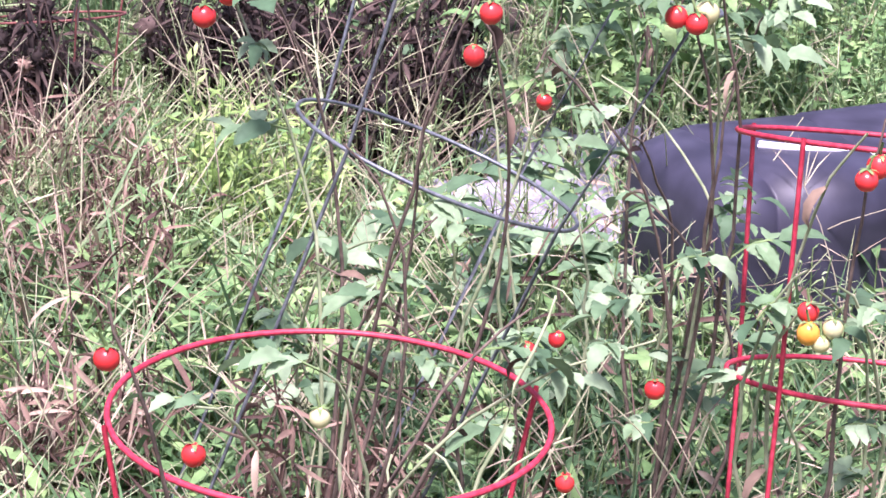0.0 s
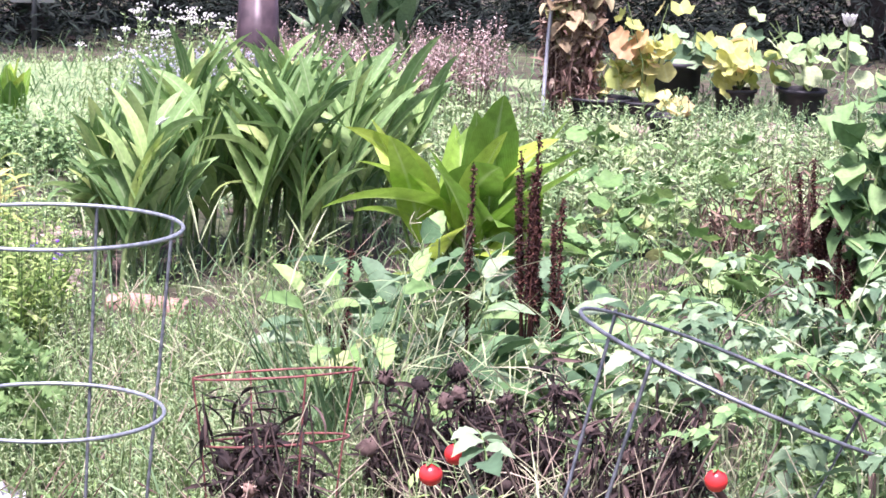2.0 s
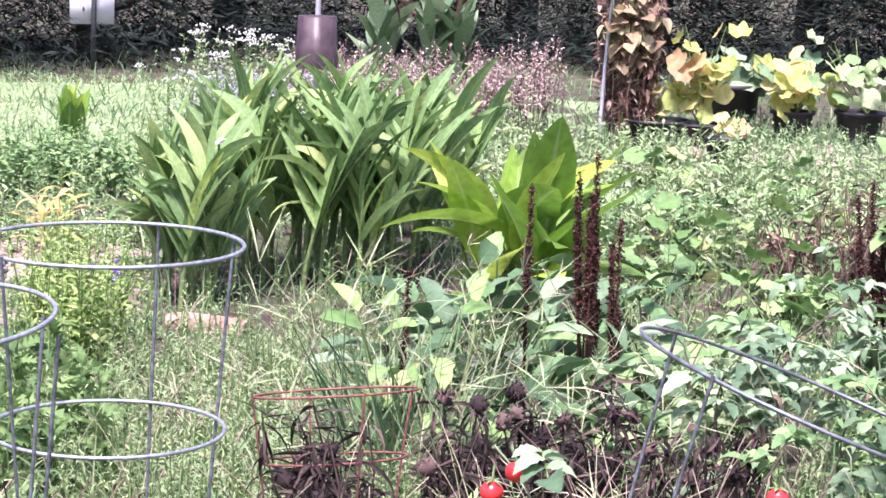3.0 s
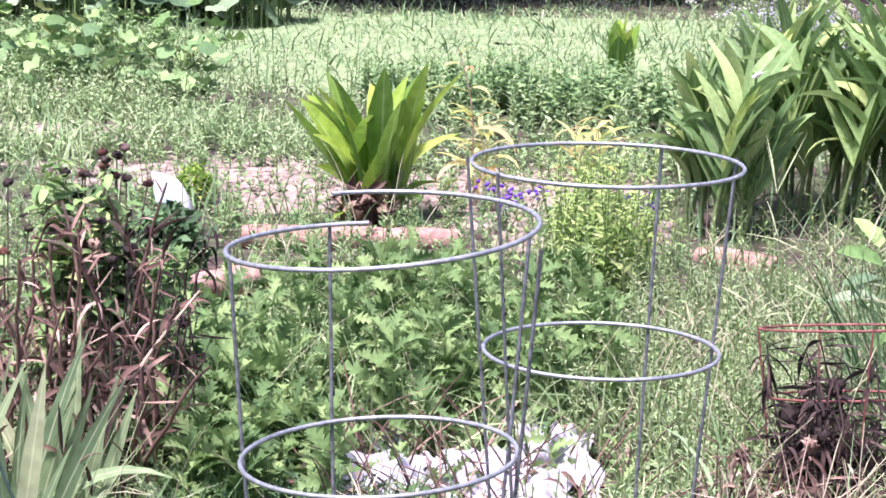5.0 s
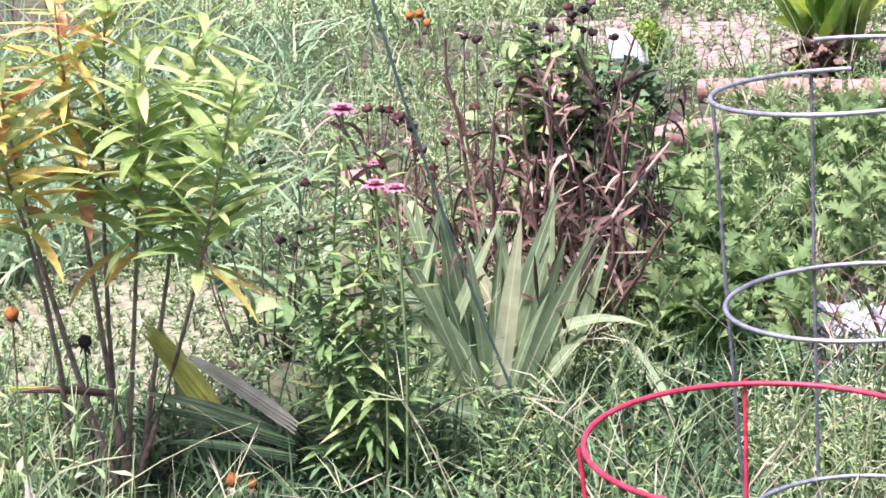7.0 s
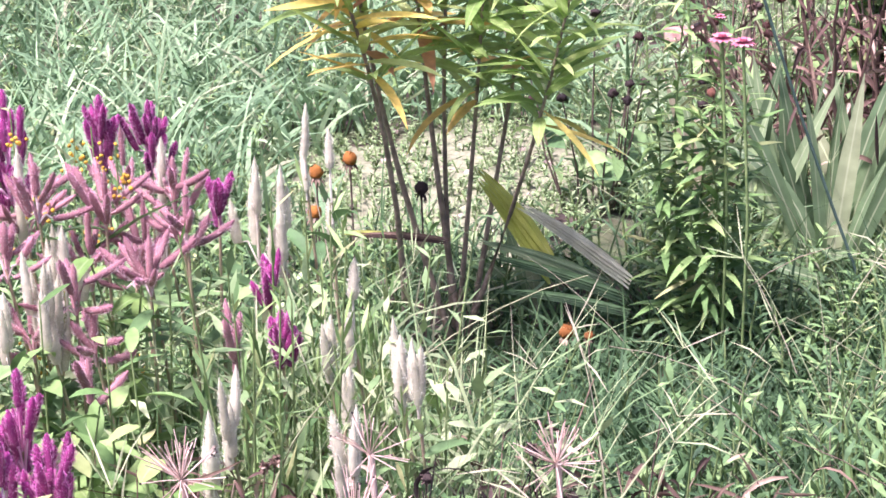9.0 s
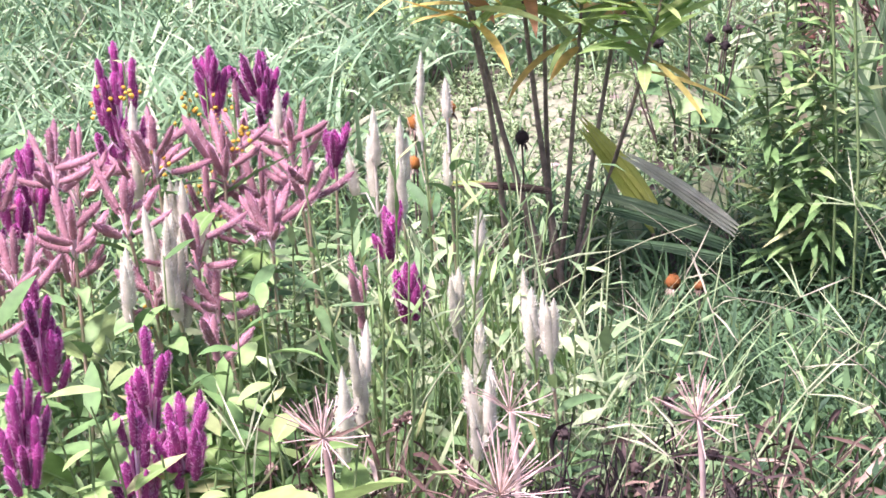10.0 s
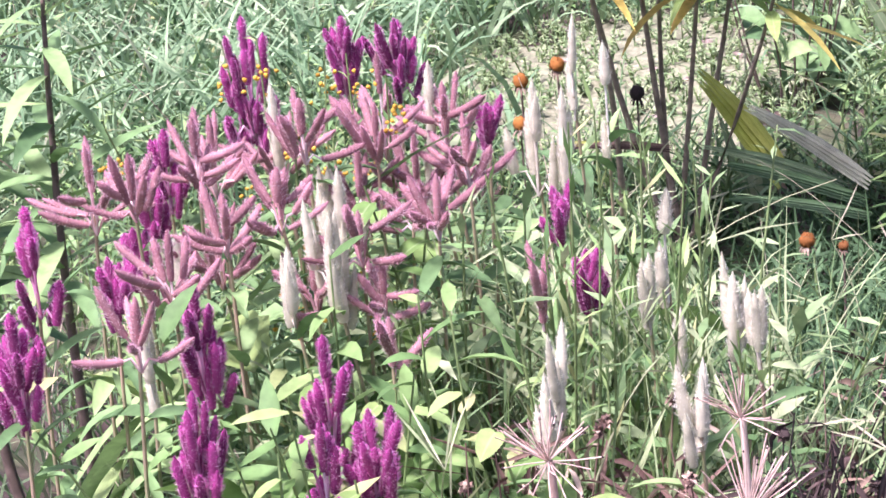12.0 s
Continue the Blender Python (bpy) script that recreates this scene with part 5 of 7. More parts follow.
broad_climber((4.72, 12.42, 0.35), 170, 0.17, 0.74, 0.095, M_TANLEAF, "dried tan leaves hanging on a dead vine", "dried_vine", "heart")
s = Shape()
tubes(s, np.array([(4.52, 12.42, -0.05), (4.55, 12.44, 0.5), (4.6, 12.45, 1.1)]), 0.012, 7)
single("garden_stake", s, M_POLE, "pale weathered stake holding a dried vine", "stake")


# ---- pole with baffle, sign, cannas ----
def guard_pole(at):
    t = thing("nest_box_pole", at, "grey metal pole with a brown predator guard", "pole")
    x, y, z = at
    s = Shape()
    tubes(s, np.array([(x, y, -0.1), (x, y, 0.8), (x + 0.01, y, 1.7)]), 0.011, 10)
    part("pole", s, M_POLE, t)
    n = 28
    a = np.linspace(0, 2 * np.pi, n, endpoint=False)
    flute = 1 + 0.035 * np.cos(a * 7)
    rows = [np.stack([x + r * flute * np.cos(a), y + r * flute * np.sin(a), np.full(n, zz)], 1) for r, zz in [(0.088, 0.775), (0.078, 0.985), (0.074, 0.985), (0.084, 0.775)]]
    i, j = np.meshgrid(np.arange(3), np.arange(n), indexing="ij")
    s = Shape()
    s.add(np.concatenate(rows), np.stack([i * n + j, i * n + (j + 1) % n, (i + 1) * n + (j + 1) % n, (i + 1) * n + j], -1).reshape(-1, 4))
    s.add(np.concatenate([rows[1], [[x, y, 0.992]]]), np.stack([np.arange(n), (np.arange(n) + 1) % n, np.full(n, n)], 1))
    part("guard", s, M_BAFFLE, t, "brown sheet-metal guard")


guard_pole((1.985, 8.93, 0))


def box_shape(s, c, h, mat=0, bevel=0.004):
    bm = bmesh.new()
    bmesh.ops.create_cube(bm, size=1, matrix=Matrix.Translation(c) @ Matrix.Diagonal((2 * h[0], 2 * h[1], 2 * h[2], 1)))
    bmesh.ops.bevel(bm, geom=bm.edges[:], offset=bevel, segments=2, affect="EDGES")
    bmesh.ops.triangulate(bm, faces=bm.faces[:])
    s.add([v.co[:] for v in bm.verts], [[v.index for v in f.verts] for f in bm.faces], mat)
    bm.free()


sign = thing("plot_sign", (2.13, 16.85, 0), "blank white sign board on a dark post", "sign")
s = Shape()
box_shape(s, (2.13, 16.79, 0.5), (0.018, 0.018, 0.6))
part("post", s, M_POST, sign)
s = Shape()
box_shape(s, (2.12, 16.82, 0.52), (0.165, 0.006, 0.16), 0, 0.005)
part("board", s, M_WHITE, sign)


def canna(at, stalks, height):
    t = thing("canna_plant", at, "clump of blue-green cannas with brown dead stalks", "plant")
    for k in range(stalks):
        s = Shape()
        foot = np.array(at) + [U(-0.35, 0.35), U(-0.15, 0.15), 0]
        n = 7
        p = foot + np.linspace(0.05, 0.8, n)[:, None] * np.array([U(-0.05, 0.05), 0, height])
        tubes(s, np.stack([foot, p[-1]]), 0.012, 5, 1)
        blades(s, p, U(0, 6.283) + np.arange(n) * 2.4, U(0.9, 1.35, n), U(0.3, 0.45, n), U(0.09, 0.14, n), U(-0.7, 0, n), 5, "lance", 0.2, U(-0.4, 0.4, n), 0)
        part("stalk", s, [M_BLUE, M_STEM], t)
    s = Shape()
    n = 40
    p = np.array(at) + np.stack([U(-0.3, 0.35, n), U(-0.1, 0.1, n), U(0.35, 0.8, n)], 1)
    blades(s, p, U(0, 6.283, n), U(0.8, 1.5, n), U(0.15, 0.4, n), U(0.02, 0.05, n), U(-2, 0, n), 4, "lance", 0.4, U(-1, 1, n))
    part("withered_foliage", s, M_BROWN, t, "brown dried stalks")


canna((4.5, 16.3, 0), 9, 0.5)
s = Shape()
tubes(s, np.array([(5.99, 11.45, 0.1), (5.99, 11.45, 0.68)]), 0.006, 5, 1)
for k in range(9):
    blades(s, np.array([[5.99, 11.45, 0.68]]), k * 0.7, 1.2, 0.085, 0.05, -0.5, 5, "oval", -0.5, 0, 0)
single("white_poppy", s, [M_PETALW, M_STEM], "single white cup-shaped flower on a thin stalk", "flower")


# ---- leafy flower stalks ----
def leafy_stalks(name, base, tips, per, leaf, width, label, materials, el=(0.1, 0.8), bend=(-0.9, 0.0), low=0.15, old=0.0, radius=0.006, kind="lance", parts=("stalk", "leaves", "yellow_leaves"), taper=0.4):
    """A plant of several stalks, each dressed with leaves; old: the lower share that has turned."""
    t = thing(name, base, label, "plant")
    for tip, foot in tips:
        tip, foot = np.array(tip, float), np.array(foot, float)
        f = np.linspace(0, 1, 7)[:, None]
        bow = np.array([U(-0.05, 0.05), U(-0.04, 0.04), 0])
        path = foot + f * (tip - foot) + np.sin(f * np.pi) * bow
        s = Shape()
        tubes(s, path, np.linspace(radius, radius * 0.3, 7), 6)
        stalk = part(parts[0], s, materials[1], t)
        g = low + (1 - low) * (np.arange(per) + U(0, 1, per)) / per
        p = foot + g[:, None] * (tip - foot) + np.sin(g * np.pi)[:, None] * bow
        az = np.arange(per) * 2.4 + U(-0.4, 0.4, per)
        size = U(0.75, 1.2, per) * (1 - taper * g**3)
        turned = (g < low + 2 * old * (1 - low)) & (U(0, 1, per) < (0.5 if old > 0.5 else 0.38)) if old else np.zeros(per, bool)
        for pick, label_part, m in ((~turned, parts[1], materials[0]), (turned, parts[2], M_ORANGE)):
            if pick.any():
                s = Shape()
                e = U(*el, per)[pick] - (0.35 if m is M_ORANGE else 0)
                blades(s, p[pick], az[pick], e, leaf * size[pick], width * size[pick], U(*bend, per)[pick], 5, kind, 0.25, U(-0.4, 0.4, pick.sum()), 0)
                part(label_part, s, m, stalk)
    return t


# ---- irises, coneflowers, dead leaves ----
def iris(at, n, size, label, width=(0.02, 0.034)):
    """Fans of flat sword leaves, each fan in its own plane."""
    t = thing("iris_clump", at, label, "plant", "iris clumps")
    base = np.array(at, float)
    fans = max(1, n // 7)
    for k in range(n):
        s = Shape()
        f = k % fans
        centre = base + [0.2 * math.cos(f * 2.4) * math.sqrt(f / fans), 0.16 * math.sin(f * 2.4) * math.sqrt(f / fans), 0]
        lean = (k // fans - 3) / 3.0 + U(-0.15, 0.15) + (centre[0] - base[0]) * 1.5
        foot = centre + [lean * 0.03, U(-0.015, 0.015), 0]
        limp = U(0, 1) < 0.16
        blades(s, foot[None], (0.0 if lean > 0 else math.pi) + U(-0.5, 0.5), 1.53 - abs(lean) * U(0.15, 0.5), size * U(0.65, 1.1) * (1 - 0.15 * abs(lean)), U(*width), U(-1.9, -1.1) if limp else U(-0.3, 0.05), 8, "sword", 0.12, (1.2 + U(-0.5, 0.4)) * (1 if lean > 0 else -1), 0)
        part("leaf", s, M_IRIS, t)


iris((-0.69, 4.4, 0), 38, 0.5, "fan-shaped iris clump with green and straw-coloured leaves", (0.026, 0.042))
iris((-1.2, 4.05, 0), 4, 0.3, "sparse iris clump in long grass")
s = Shape()
n = 90
p = np.stack([U(-0.98, -0.42, n), U(4.35, 4.75, n), U(0.02, 0.42, n)], 1)
blades(s, p, U(0, 6.283, n), U(0.6, 1.5, n), U(0.06, 0.18, n), U(0.004, 0.011, n), U(-1.8, 0.2, n), 5, "lance", 0.5, U(-1.4, 1.4, n))
single("dead_leaves", s, M_BROWN, "brown curled dead leaves hanging in the iris clump", "dead leaves", "stuff")
s = Shape()
n = 26
p = np.stack([U(-0.7, -0.25, n), U(4.2, 4.6, n), U(0.0, 0.06, n)], 1)
blades(s, p, U(0, 6.283, n), U(0.0, 0.5, n), U(0.2, 0.4, n), U(0.025, 0.045, n), U(-0.8, 0.2, n), 5, "lance", 0.2, U(-0.6, 0.6, n))
single("fallen_leaves", s, M_IRIS, "flattened pale iris leaves on the ground", "leaves", "stuff")


def coneflowers(at, n, rx, height, label, leaves=60):
    t = thing("coneflower_clump", at, label, "plant", "coneflower clumps")
    x, y, _ = at
    a, r = U(0, 6.283, n), np.sqrt(U(0, 1, n))
    foot = np.stack([x + 0.4 * rx * r * np.cos(a), y + 0.4 * rx * r * np.sin(a), 0 * a], 1)
    top = np.stack([x + rx * r * np.cos(a), y + rx * r * np.sin(a), height * U(0.45, 1.03, n) * (1.08 - 0.3 * r)], 1)
    for q in np.stack([foot, (foot + top) / 2 + RNG.normal(0, 0.015, foot.shape), top], 1):
        s = Shape()
        tubes(s, q, np.array([0.0028, 0.0022, 0.0016]), 4)
        part("stem", s, M_TWIG, t)
    s = Shape()
    i, f = RNG.integers(0, n, leaves), U(0.2, 0.85, leaves)
    blades(s, foot[i] * (1 - f[:, None]) + top[i] * f[:, None], U(0, 6.283, leaves), U(-0.5, 0.7, leaves), U(0.06, 0.11, leaves), U(0.025, 0.045, leaves), U(-1.6, -0.4, leaves), 4, "oval", 0.3, U(-0.6, 0.6, leaves))
    part("leaves", s, M_MUG, t)
    for k in range(n):
        s = Shape()
        balls(s, [top[k]], (0.0115, 0.0115, 0.009), BALL2, 0, 0.2)
        m = 46
        az, el = U(0, 6.283, m), U(-0.3, 1.4, m)
        blades(s, np.repeat(top[k][None], m, 0), az, el, U(0.012, 0.021, m), 0.003, 0, 1, "grass")
        part("seed_head", s, M_DARK if k % 3 else M_RUST, t)


C = "dried coneflowers with dark round seed heads"
coneflowers((-0.6, 5.1, 0), 66, 0.14, 0.81, C, 280)
for x, y, h in [(-0.64, 5.0, 0.72), (-0.6, 5.1, 0.7), (-0.5, 5.12, 0.5), (-0.44, 5.3, 0.26)]:
    leafy_stalks("mint_plant", (x, y, 0), [((x + U(-0.09, 0.09), y + U(-0.08, 0.08), h * U(0.85, 1.05)), (x + U(-0.03, 0.03), y, 0)) for k in range(8)], 30, 0.075, 0.034, "leafy green plant among dried coneflowers", (M_WEED, M_STEM), (-0.5, 0.6), (-1.2, -0.2), 0.3, 0.0, 0.003, "oval")
# first clump takes near-black M_DARK for the shadow behind the irises
withered_clump((-0.5, 4.9, 0), 4, 0.2, 0.62, "dead brown flower stalks in the shadow behind irises", 16, M_DARK, 0.014, 15, 0.009, 0.003)
withered_clump((-0.72, 4.85, 0), 3, 0.18, 0.55, "dead brown flower stalks in the shadow behind irises", 10, M_BROWN, 0.012, 12, 0.009, 0.003)
withered_clump((-0.98, 5.0, 0), 3, 0.2, 0.5, "rosy brown dead flower stalks behind irises", 12, M_ROSY, 0.014, 15, 0.009, 0.003)
coneflowers((-0.83, 5.2, 0), 8, 0.1, 0.66, C, 30)
coneflowers((-1.08, 5.25, 0), 7, 0.1, 0.64, C, 20)
coneflowers((-0.95, 4.9, 0), 7, 0.1, 0.55, C, 20)
coneflowers((-1.25, 4.7, 0), 9, 0.14, 0.5, C, 20)


def dead_scape(foot, knee, tip, n=11):
    """A thick dry flower stalk, bent over, with papery hanging leaves."""
    t = thing("dead_flower_stalk", foot, "rosy brown dead flower stalk with papery leaves", "dead plant", "dead flower stalks")
    foot, knee, tip = (np.array(x, float) for x in (foot, knee, tip))
    f = np.linspace(0, 1, 9)[:, None]
    path = foot * (1 - f) ** 2 + 2 * knee * f * (1 - f) + tip * f**2 + RNG.normal(0, 0.005, (9, 3))
    s = Shape()
    tubes(s, path, np.linspace(0.006, 0.003, 9), 6)
    part("stem", s, M_ROSY, t)
    s = Shape()
    g = U(0.3, 1, n)
    p = np.stack([np.interp(g, f[:, 0], path[:, c]) for c in range(3)], 1)
    blades(s, p, U(0, 6.283, n), U(-0.6, 1.3, n), U(0.04, 0.1, n), U(0.005, 0.012, n), U(-1.6, 0.2, n), 6, "lance", 0.5, U(-1.2, 1.2, n))
    part("withered_leaves", s, M_ROSY, t)


for foot, knee, tip in [((-0.6, 4.55, 0), (-0.5, 4.5, 0.35), (-0.33, 4.5, 0.56)), ((-0.66, 4.55, 0), (-0.7, 4.5, 0.4), (-0.68, 4.45, 0.62)), ((-0.62, 4.6, 0), (-0.58, 4.5, 0.3), (-0.5, 4.45, 0.47)), ((-0.7, 4.6, 0), (-0.68, 4.55, 0.35), (-0.6, 4.55, 0.5)), ((-0.82, 4.6, 0), (-0.9, 4.55, 0.35), (-1.02, 4.5, 0.62)), ((-0.85, 4.7, 0), (-0.92, 4.65, 0.4), (-0.98, 4.6, 0.55)), ((-0.55, 4.7, 0), (-0.42, 4.6, 0.2), (-0.3, 4.55, 0.38)), ((-0.62, 4.75, 0), (-0.64, 4.7, 0.45), (-0.58, 4.7, 0.66)), ((-0.5, 4.75, 0), (-0.46, 4.7, 0.35), (-0.38, 4.66, 0.48))]:
    dead_scape(foot, knee, tip)
for k in range(16):
    x, y = -0.62 + U(-0.16, 0.2), 4.72 + U(-0.12, 0.16)
    dead_scape((x, y, 0), (x + U(-0.08, 0.1), y, U(0.25, 0.4)), (x + U(-0.14, 0.16), y - 0.03, U(0.42, 0.82)), 16)


def zinnia(at, r, label="pink zinnia flower on a leafy stem"):
    t = thing("zinnia", (at[0], at[1], 0), label, "flower", "pink zinnias")
    s = Shape()
    tubes(s, np.array([(at[0], at[1], 0), (at[0] + 0.01, at[1], at[2] / 2), at]), 0.003, 5)
    part("stem", s, M_STEM, t)
    s = Shape()
    for k, (n, el, L) in enumerate([(12, 0.05, r), (10, 0.5, r * 0.8), (7, 1.0, r * 0.5)]):
        blades(s, np.repeat(np.array(at)[None], n, 0), np.arange(n) * 6.283 / n + k, el, L, r * 0.5, -0.4, 3, "oval", 0.1)
    part("petals", s, M_PETALP, t)


zinnia((-0.91, 4.05, 0.712), 0.034)
zinnia((-0.80, 3.78, 0.632), 0.026)
zinnia((-0.76, 3.76, 0.63), 0.024)
zinnia((-0.815, 3.85, 0.655), 0.012)

s = Shape()
f = np.linspace(0, 1, 9)[:, None]
tubes(s, np.array([-0.527, 4.08, -0.05]) + f * np.array([-0.42, 0.12, 1.24]) + np.sin(f * np.pi) * np.array([-0.02, 0, -0.02]), 0.0032, 7)
single("garden_stake", s, solid("green_coated_rod", (0.02, 0.05, 0.035), (0.04, 0.08, 0.06), 60, 0.5), "thin dark green plant stake leaning in weeds", "stake")


M_BARESTEM = solid("bare_milkweed_stem", (0.16, 0.125, 0.085), (0.31, 0.25, 0.17), 60, 0.8)
b = (-1.36, 3.98, 0)
leafy_stalks("milkweed", b, [((-1.129, 3.906, 0.923), (-1.31, 3.904, 0)), ((-1.214, 3.779, 0.862), (-1.333, 3.900, 0)), ((-1.027, 3.725, 0.833), (-1.317, 3.905, 0)), ((-1.294, 3.859, 0.971), (-1.341, 3.897, 0))], 66, 0.19, 0.029, "tall milkweed with fresh narrow green leaves", (M_LIMEWEED, M_BARESTEM), (-0.2, 0.9), (-0.8, 0.1), 0.55, 0.05, 0.006)
b = (-1.45, 4.0, 0)
leafy_stalks("milkweed", b, [((-1.382, 3.831, 0.955), (-1.325, 3.893, 0)), ((-1.464, 3.698, 0.955), (-1.34, 3.879, 0)), ((-1.464, 3.591, 0.874), (-1.426, 3.870, 0))], 54, 0.2, 0.029, "tall milkweed with yellow and orange narrow leaves", (M_LIMEWEED, M_BARESTEM), (-0.1, 0.9), (-0.8, 0.1), 0.62, 0.8, 0.007)
b = (-0.87, 3.88, 0)
leafy_stalks("snapdragon", b, [((-0.87, 3.83, 0.72), b), ((-0.79, 3.84, 0.64), (-0.82, 3.86, 0)), ((-0.93, 3.86, 0.55), (-0.9, 3.88, 0)), ((-0.84, 3.78, 0.5), b), ((-0.78, 3.95, 0.5), (-0.8, 3.92, 0))], 100, 0.095, 0.015, "leafy green snapdragon plant with narrow leaves", (M_WEED, M_STEM), (-0.3, 0.8), (-0.9, 0.0), 0.1, 0.0, 0.004)
b = (-1.844, 2.563, 0)
leafy_stalks("milkweed", b, [((-1.886, 2.711, 0.846), b), ((-2.029, 2.745, 0.747), (-1.997, 2.647, 0)), ((-2.032, 2.626, 0.737), (-2.048, 2.616, 0))], 40, 0.17, 0.03, "dark-stemmed milkweed with long green leaves", (M_MUG, M_TWIG), (0.0, 0.7), (-1.2, -0.2), 0.45, 0.0, 0.009)


# ---- cut ribbed leaves lying in the grass ----
t = thing("fallen_palm_leaves", (-1.15, 4.05, 0), "broad ribbed yellow-green leaves lying in the grass", "leaves")
M_RIBBED = leafy("ribbed_leaf", [(0.0, (0.48, 0.55, 0.1)), (1.0, (0.6, 0.64, 0.15))], 0.55, 0.35, 0.3, 25, 6.0)
M_BLEACH = leafy("bleached_leaf", [(0.0, (0.48, 0.52, 0.37)), (1.0, (0.6, 0.62, 0.46))], 0.6, 0.3, 0.3, 25, 6.0)
for foot, tip, w, m in [((-1.139, 3.9, 0.136), (-1.291, 3.92, 0.331), 0.05, M_RIBBED), ((-0.982, 3.86, 0.143), (-1.214, 3.9, 0.279), 0.028, M_BLEACH), ((-1.027, 3.89, 0.122), (-1.284, 3.88, 0.207), 0.024, M_IRIS), ((-0.99, 3.87, 0.105), (-1.25, 3.88, 0.17), 0.022, M_DEEP), ((-0.98, 3.84, 0.09), (-1.25, 3.87, 0.11), 0.018, M_DEEP), ((-1.315, 3.8, 0.224), (-1.506, 3.78, 0.232), 0.014, M_BROWN), ((-1.4, 3.8, 0.226), (-1.52, 3.78, 0.236), 0.012, M_RIBBED)]:
    s = Shape()
    for r in (-1.5, -0.5, 0.5, 1.5):
        a = np.array(foot) + np.array([0.35, 0, 0.9]) * r * w * 0.28
        d = np.array(tip) + np.array([0.3, 0.1, 0.8]) * r * w * 0.16 - a
        blades(s, a[None], math.atan2(d[1], d[0]), math.atan2(d[2], math.hypot(d[0], d[1])) + 0.1, np.linalg.norm(d) * U(0.88, 1.05), w * 0.44, -0.25, 9, "lance", 0.5, -1.2 + 0.12 * r)
    part("leaf", s, m, t)


# ---- white plastic, jug, paper, shrub ----
M_TORN = solid("grey_lavender_film", (0.16, 0.15, 0.18), (0.4, 0.38, 0.43), 30, 0.6, 0, 1.0, 6)
# dirt-mottled white, its tones lowered for the shade under the weeds
M_BAG = solid("dirty_shaded_white_film", (0.36, 0.35, 0.38), (0.6, 0.59, 0.64), 38, 0.6, 0, 1.0, 6)


def crumpled(s, c, w, d, h, seed):
    n = 26
    g = np.linspace(-1, 1, n)
    gx, gy = np.meshgrid(g, g)
    z = np.zeros_like(gx)
    for i in range(n):
        for j in range(n):
            z[i, j] = h * (0.5 + noise.noise(Vector((gx[i, j] * 2 + seed, gy[i, j] * 2, seed)))) * (1 - 0.6 * max(abs(gx[i, j]), abs(gy[i, j])) ** 3) + 0.5 * h * abs(noise.noise(Vector((gx[i, j] * 2.5, gy[i, j] * 2.5, seed)))) + 0.15 * h * abs(noise.noise(Vector((gx[i, j] * 7, gy[i, j] * 7, seed)))) + 0.5 * h * (gy[i, j] + 1) / 2
    v = np.stack([c[0] + w * gx * (1 + 0.15 * np.sin(gy * 5 + seed)), c[1] + d * gy * (1 + 0.15 * np.cos(gx * 4 + seed)), c[2] + np.maximum(z, 0.004)], -1)
    i, j = np.meshgrid(np.arange(n - 1), np.arange(n - 1), indexing="ij")
    a = (i * n + j).ravel()
    s.add(v, np.stack([a, a + 1, a + n + 1, a + n], 1))


for k, (x, y, w, d, h) in enumerate([(0.1, 4.48, 0.12, 0.14, 0.08), (0.36, 4.55, 0.1, 0.2, 0.09), (0.05, 4.78, 0.12, 0.16, 0.12), (0.27, 4.85, 0.13, 0.16, 0.1), (0.47, 4.95, 0.08, 0.18, 0.12), (0.34, 5.46, 0.13, 0.1, 0.06), (0.45, 5.28, 0.08, 0.14, 0.06), (0.08, 5.22, 0.04, 0.05, 0.06), (0.28, 4.3, 0.1, 0.08, 0.05)]):
    s = Shape()
    crumpled(s, (x, y, 0.015), w, d, h * 0.65, k * 3.7 + 1)
    single("plastic_bag", s, M_BAG, "crumpled white plastic bag lying under weeds", "bag", "", "crumpled white bags")
for k, (x, y, w, d, h) in enumerate([(1.958, 4.242, 0.1, 0.12, 0.07), (1.955, 3.927, 0.13, 0.12, 0.05), (1.994, 3.775, 0.1, 0.12, 0.06), (1.665, 3.576, 0.1, 0.08, 0.04), (2.198, 4.199, 0.12, 0.1, 0.07), (1.803, 3.744, 0.1, 0.09, 0.05), (1.767, 3.963, 0.08, 0.09, 0.05), (1.841, 3.669, 0.09, 0.07, 0.04), (1.190, 3.564, 0.06, 0.05, 0.04)]):
    s = Shape()
    crumpled(s, (x, y, 0.05), w, d, h * 0.7, k * 2.1 + 9)
    single("plastic_bag", s, M_TORN, "torn piece of white plastic sheet under tomato plants", "bag", "", "crumpled white bags")
s = Shape()
n = 300
p = patch(n, 0.25, 4.75, 0.4, 0.7)
p[:, 2] += U(0.0, 0.12, n)
blades(s, p, U(0, 6.283, n), U(-0.4, 1.0, n), U(0.03, 0.09, n), U(0.004, 0.018, n), U(-1.8, 0.3, n), 4, "lance", 0.5, U(-1.4, 1.4, n))
straws(s, patch(90, 0.25, 4.65, 0.35, 0.5), 0.15, 0.4, 0, 0.0026)
n = 90
p = spread(n, (18, 32), (2.9, 4.0))
p[:, 2] += U(0.02, 0.16, n)
blades(s, p, U(0, 6.283, n), U(-0.4, 1.0, n), U(0.04, 0.1, n), U(0.006, 0.02, n), U(-1.8, 0.3, n), 4, "lance", 0.5, U(-1.4, 1.4, n))
single("leaf_litter", s, M_ROSY, "brown leaf litter and twigs on white plastic", "dead leaves", "stuff")
s = Shape()
crumpled(s, (-1.86, 10.35, 0.01), 0.06, 0.05, 0.05, 4.4)
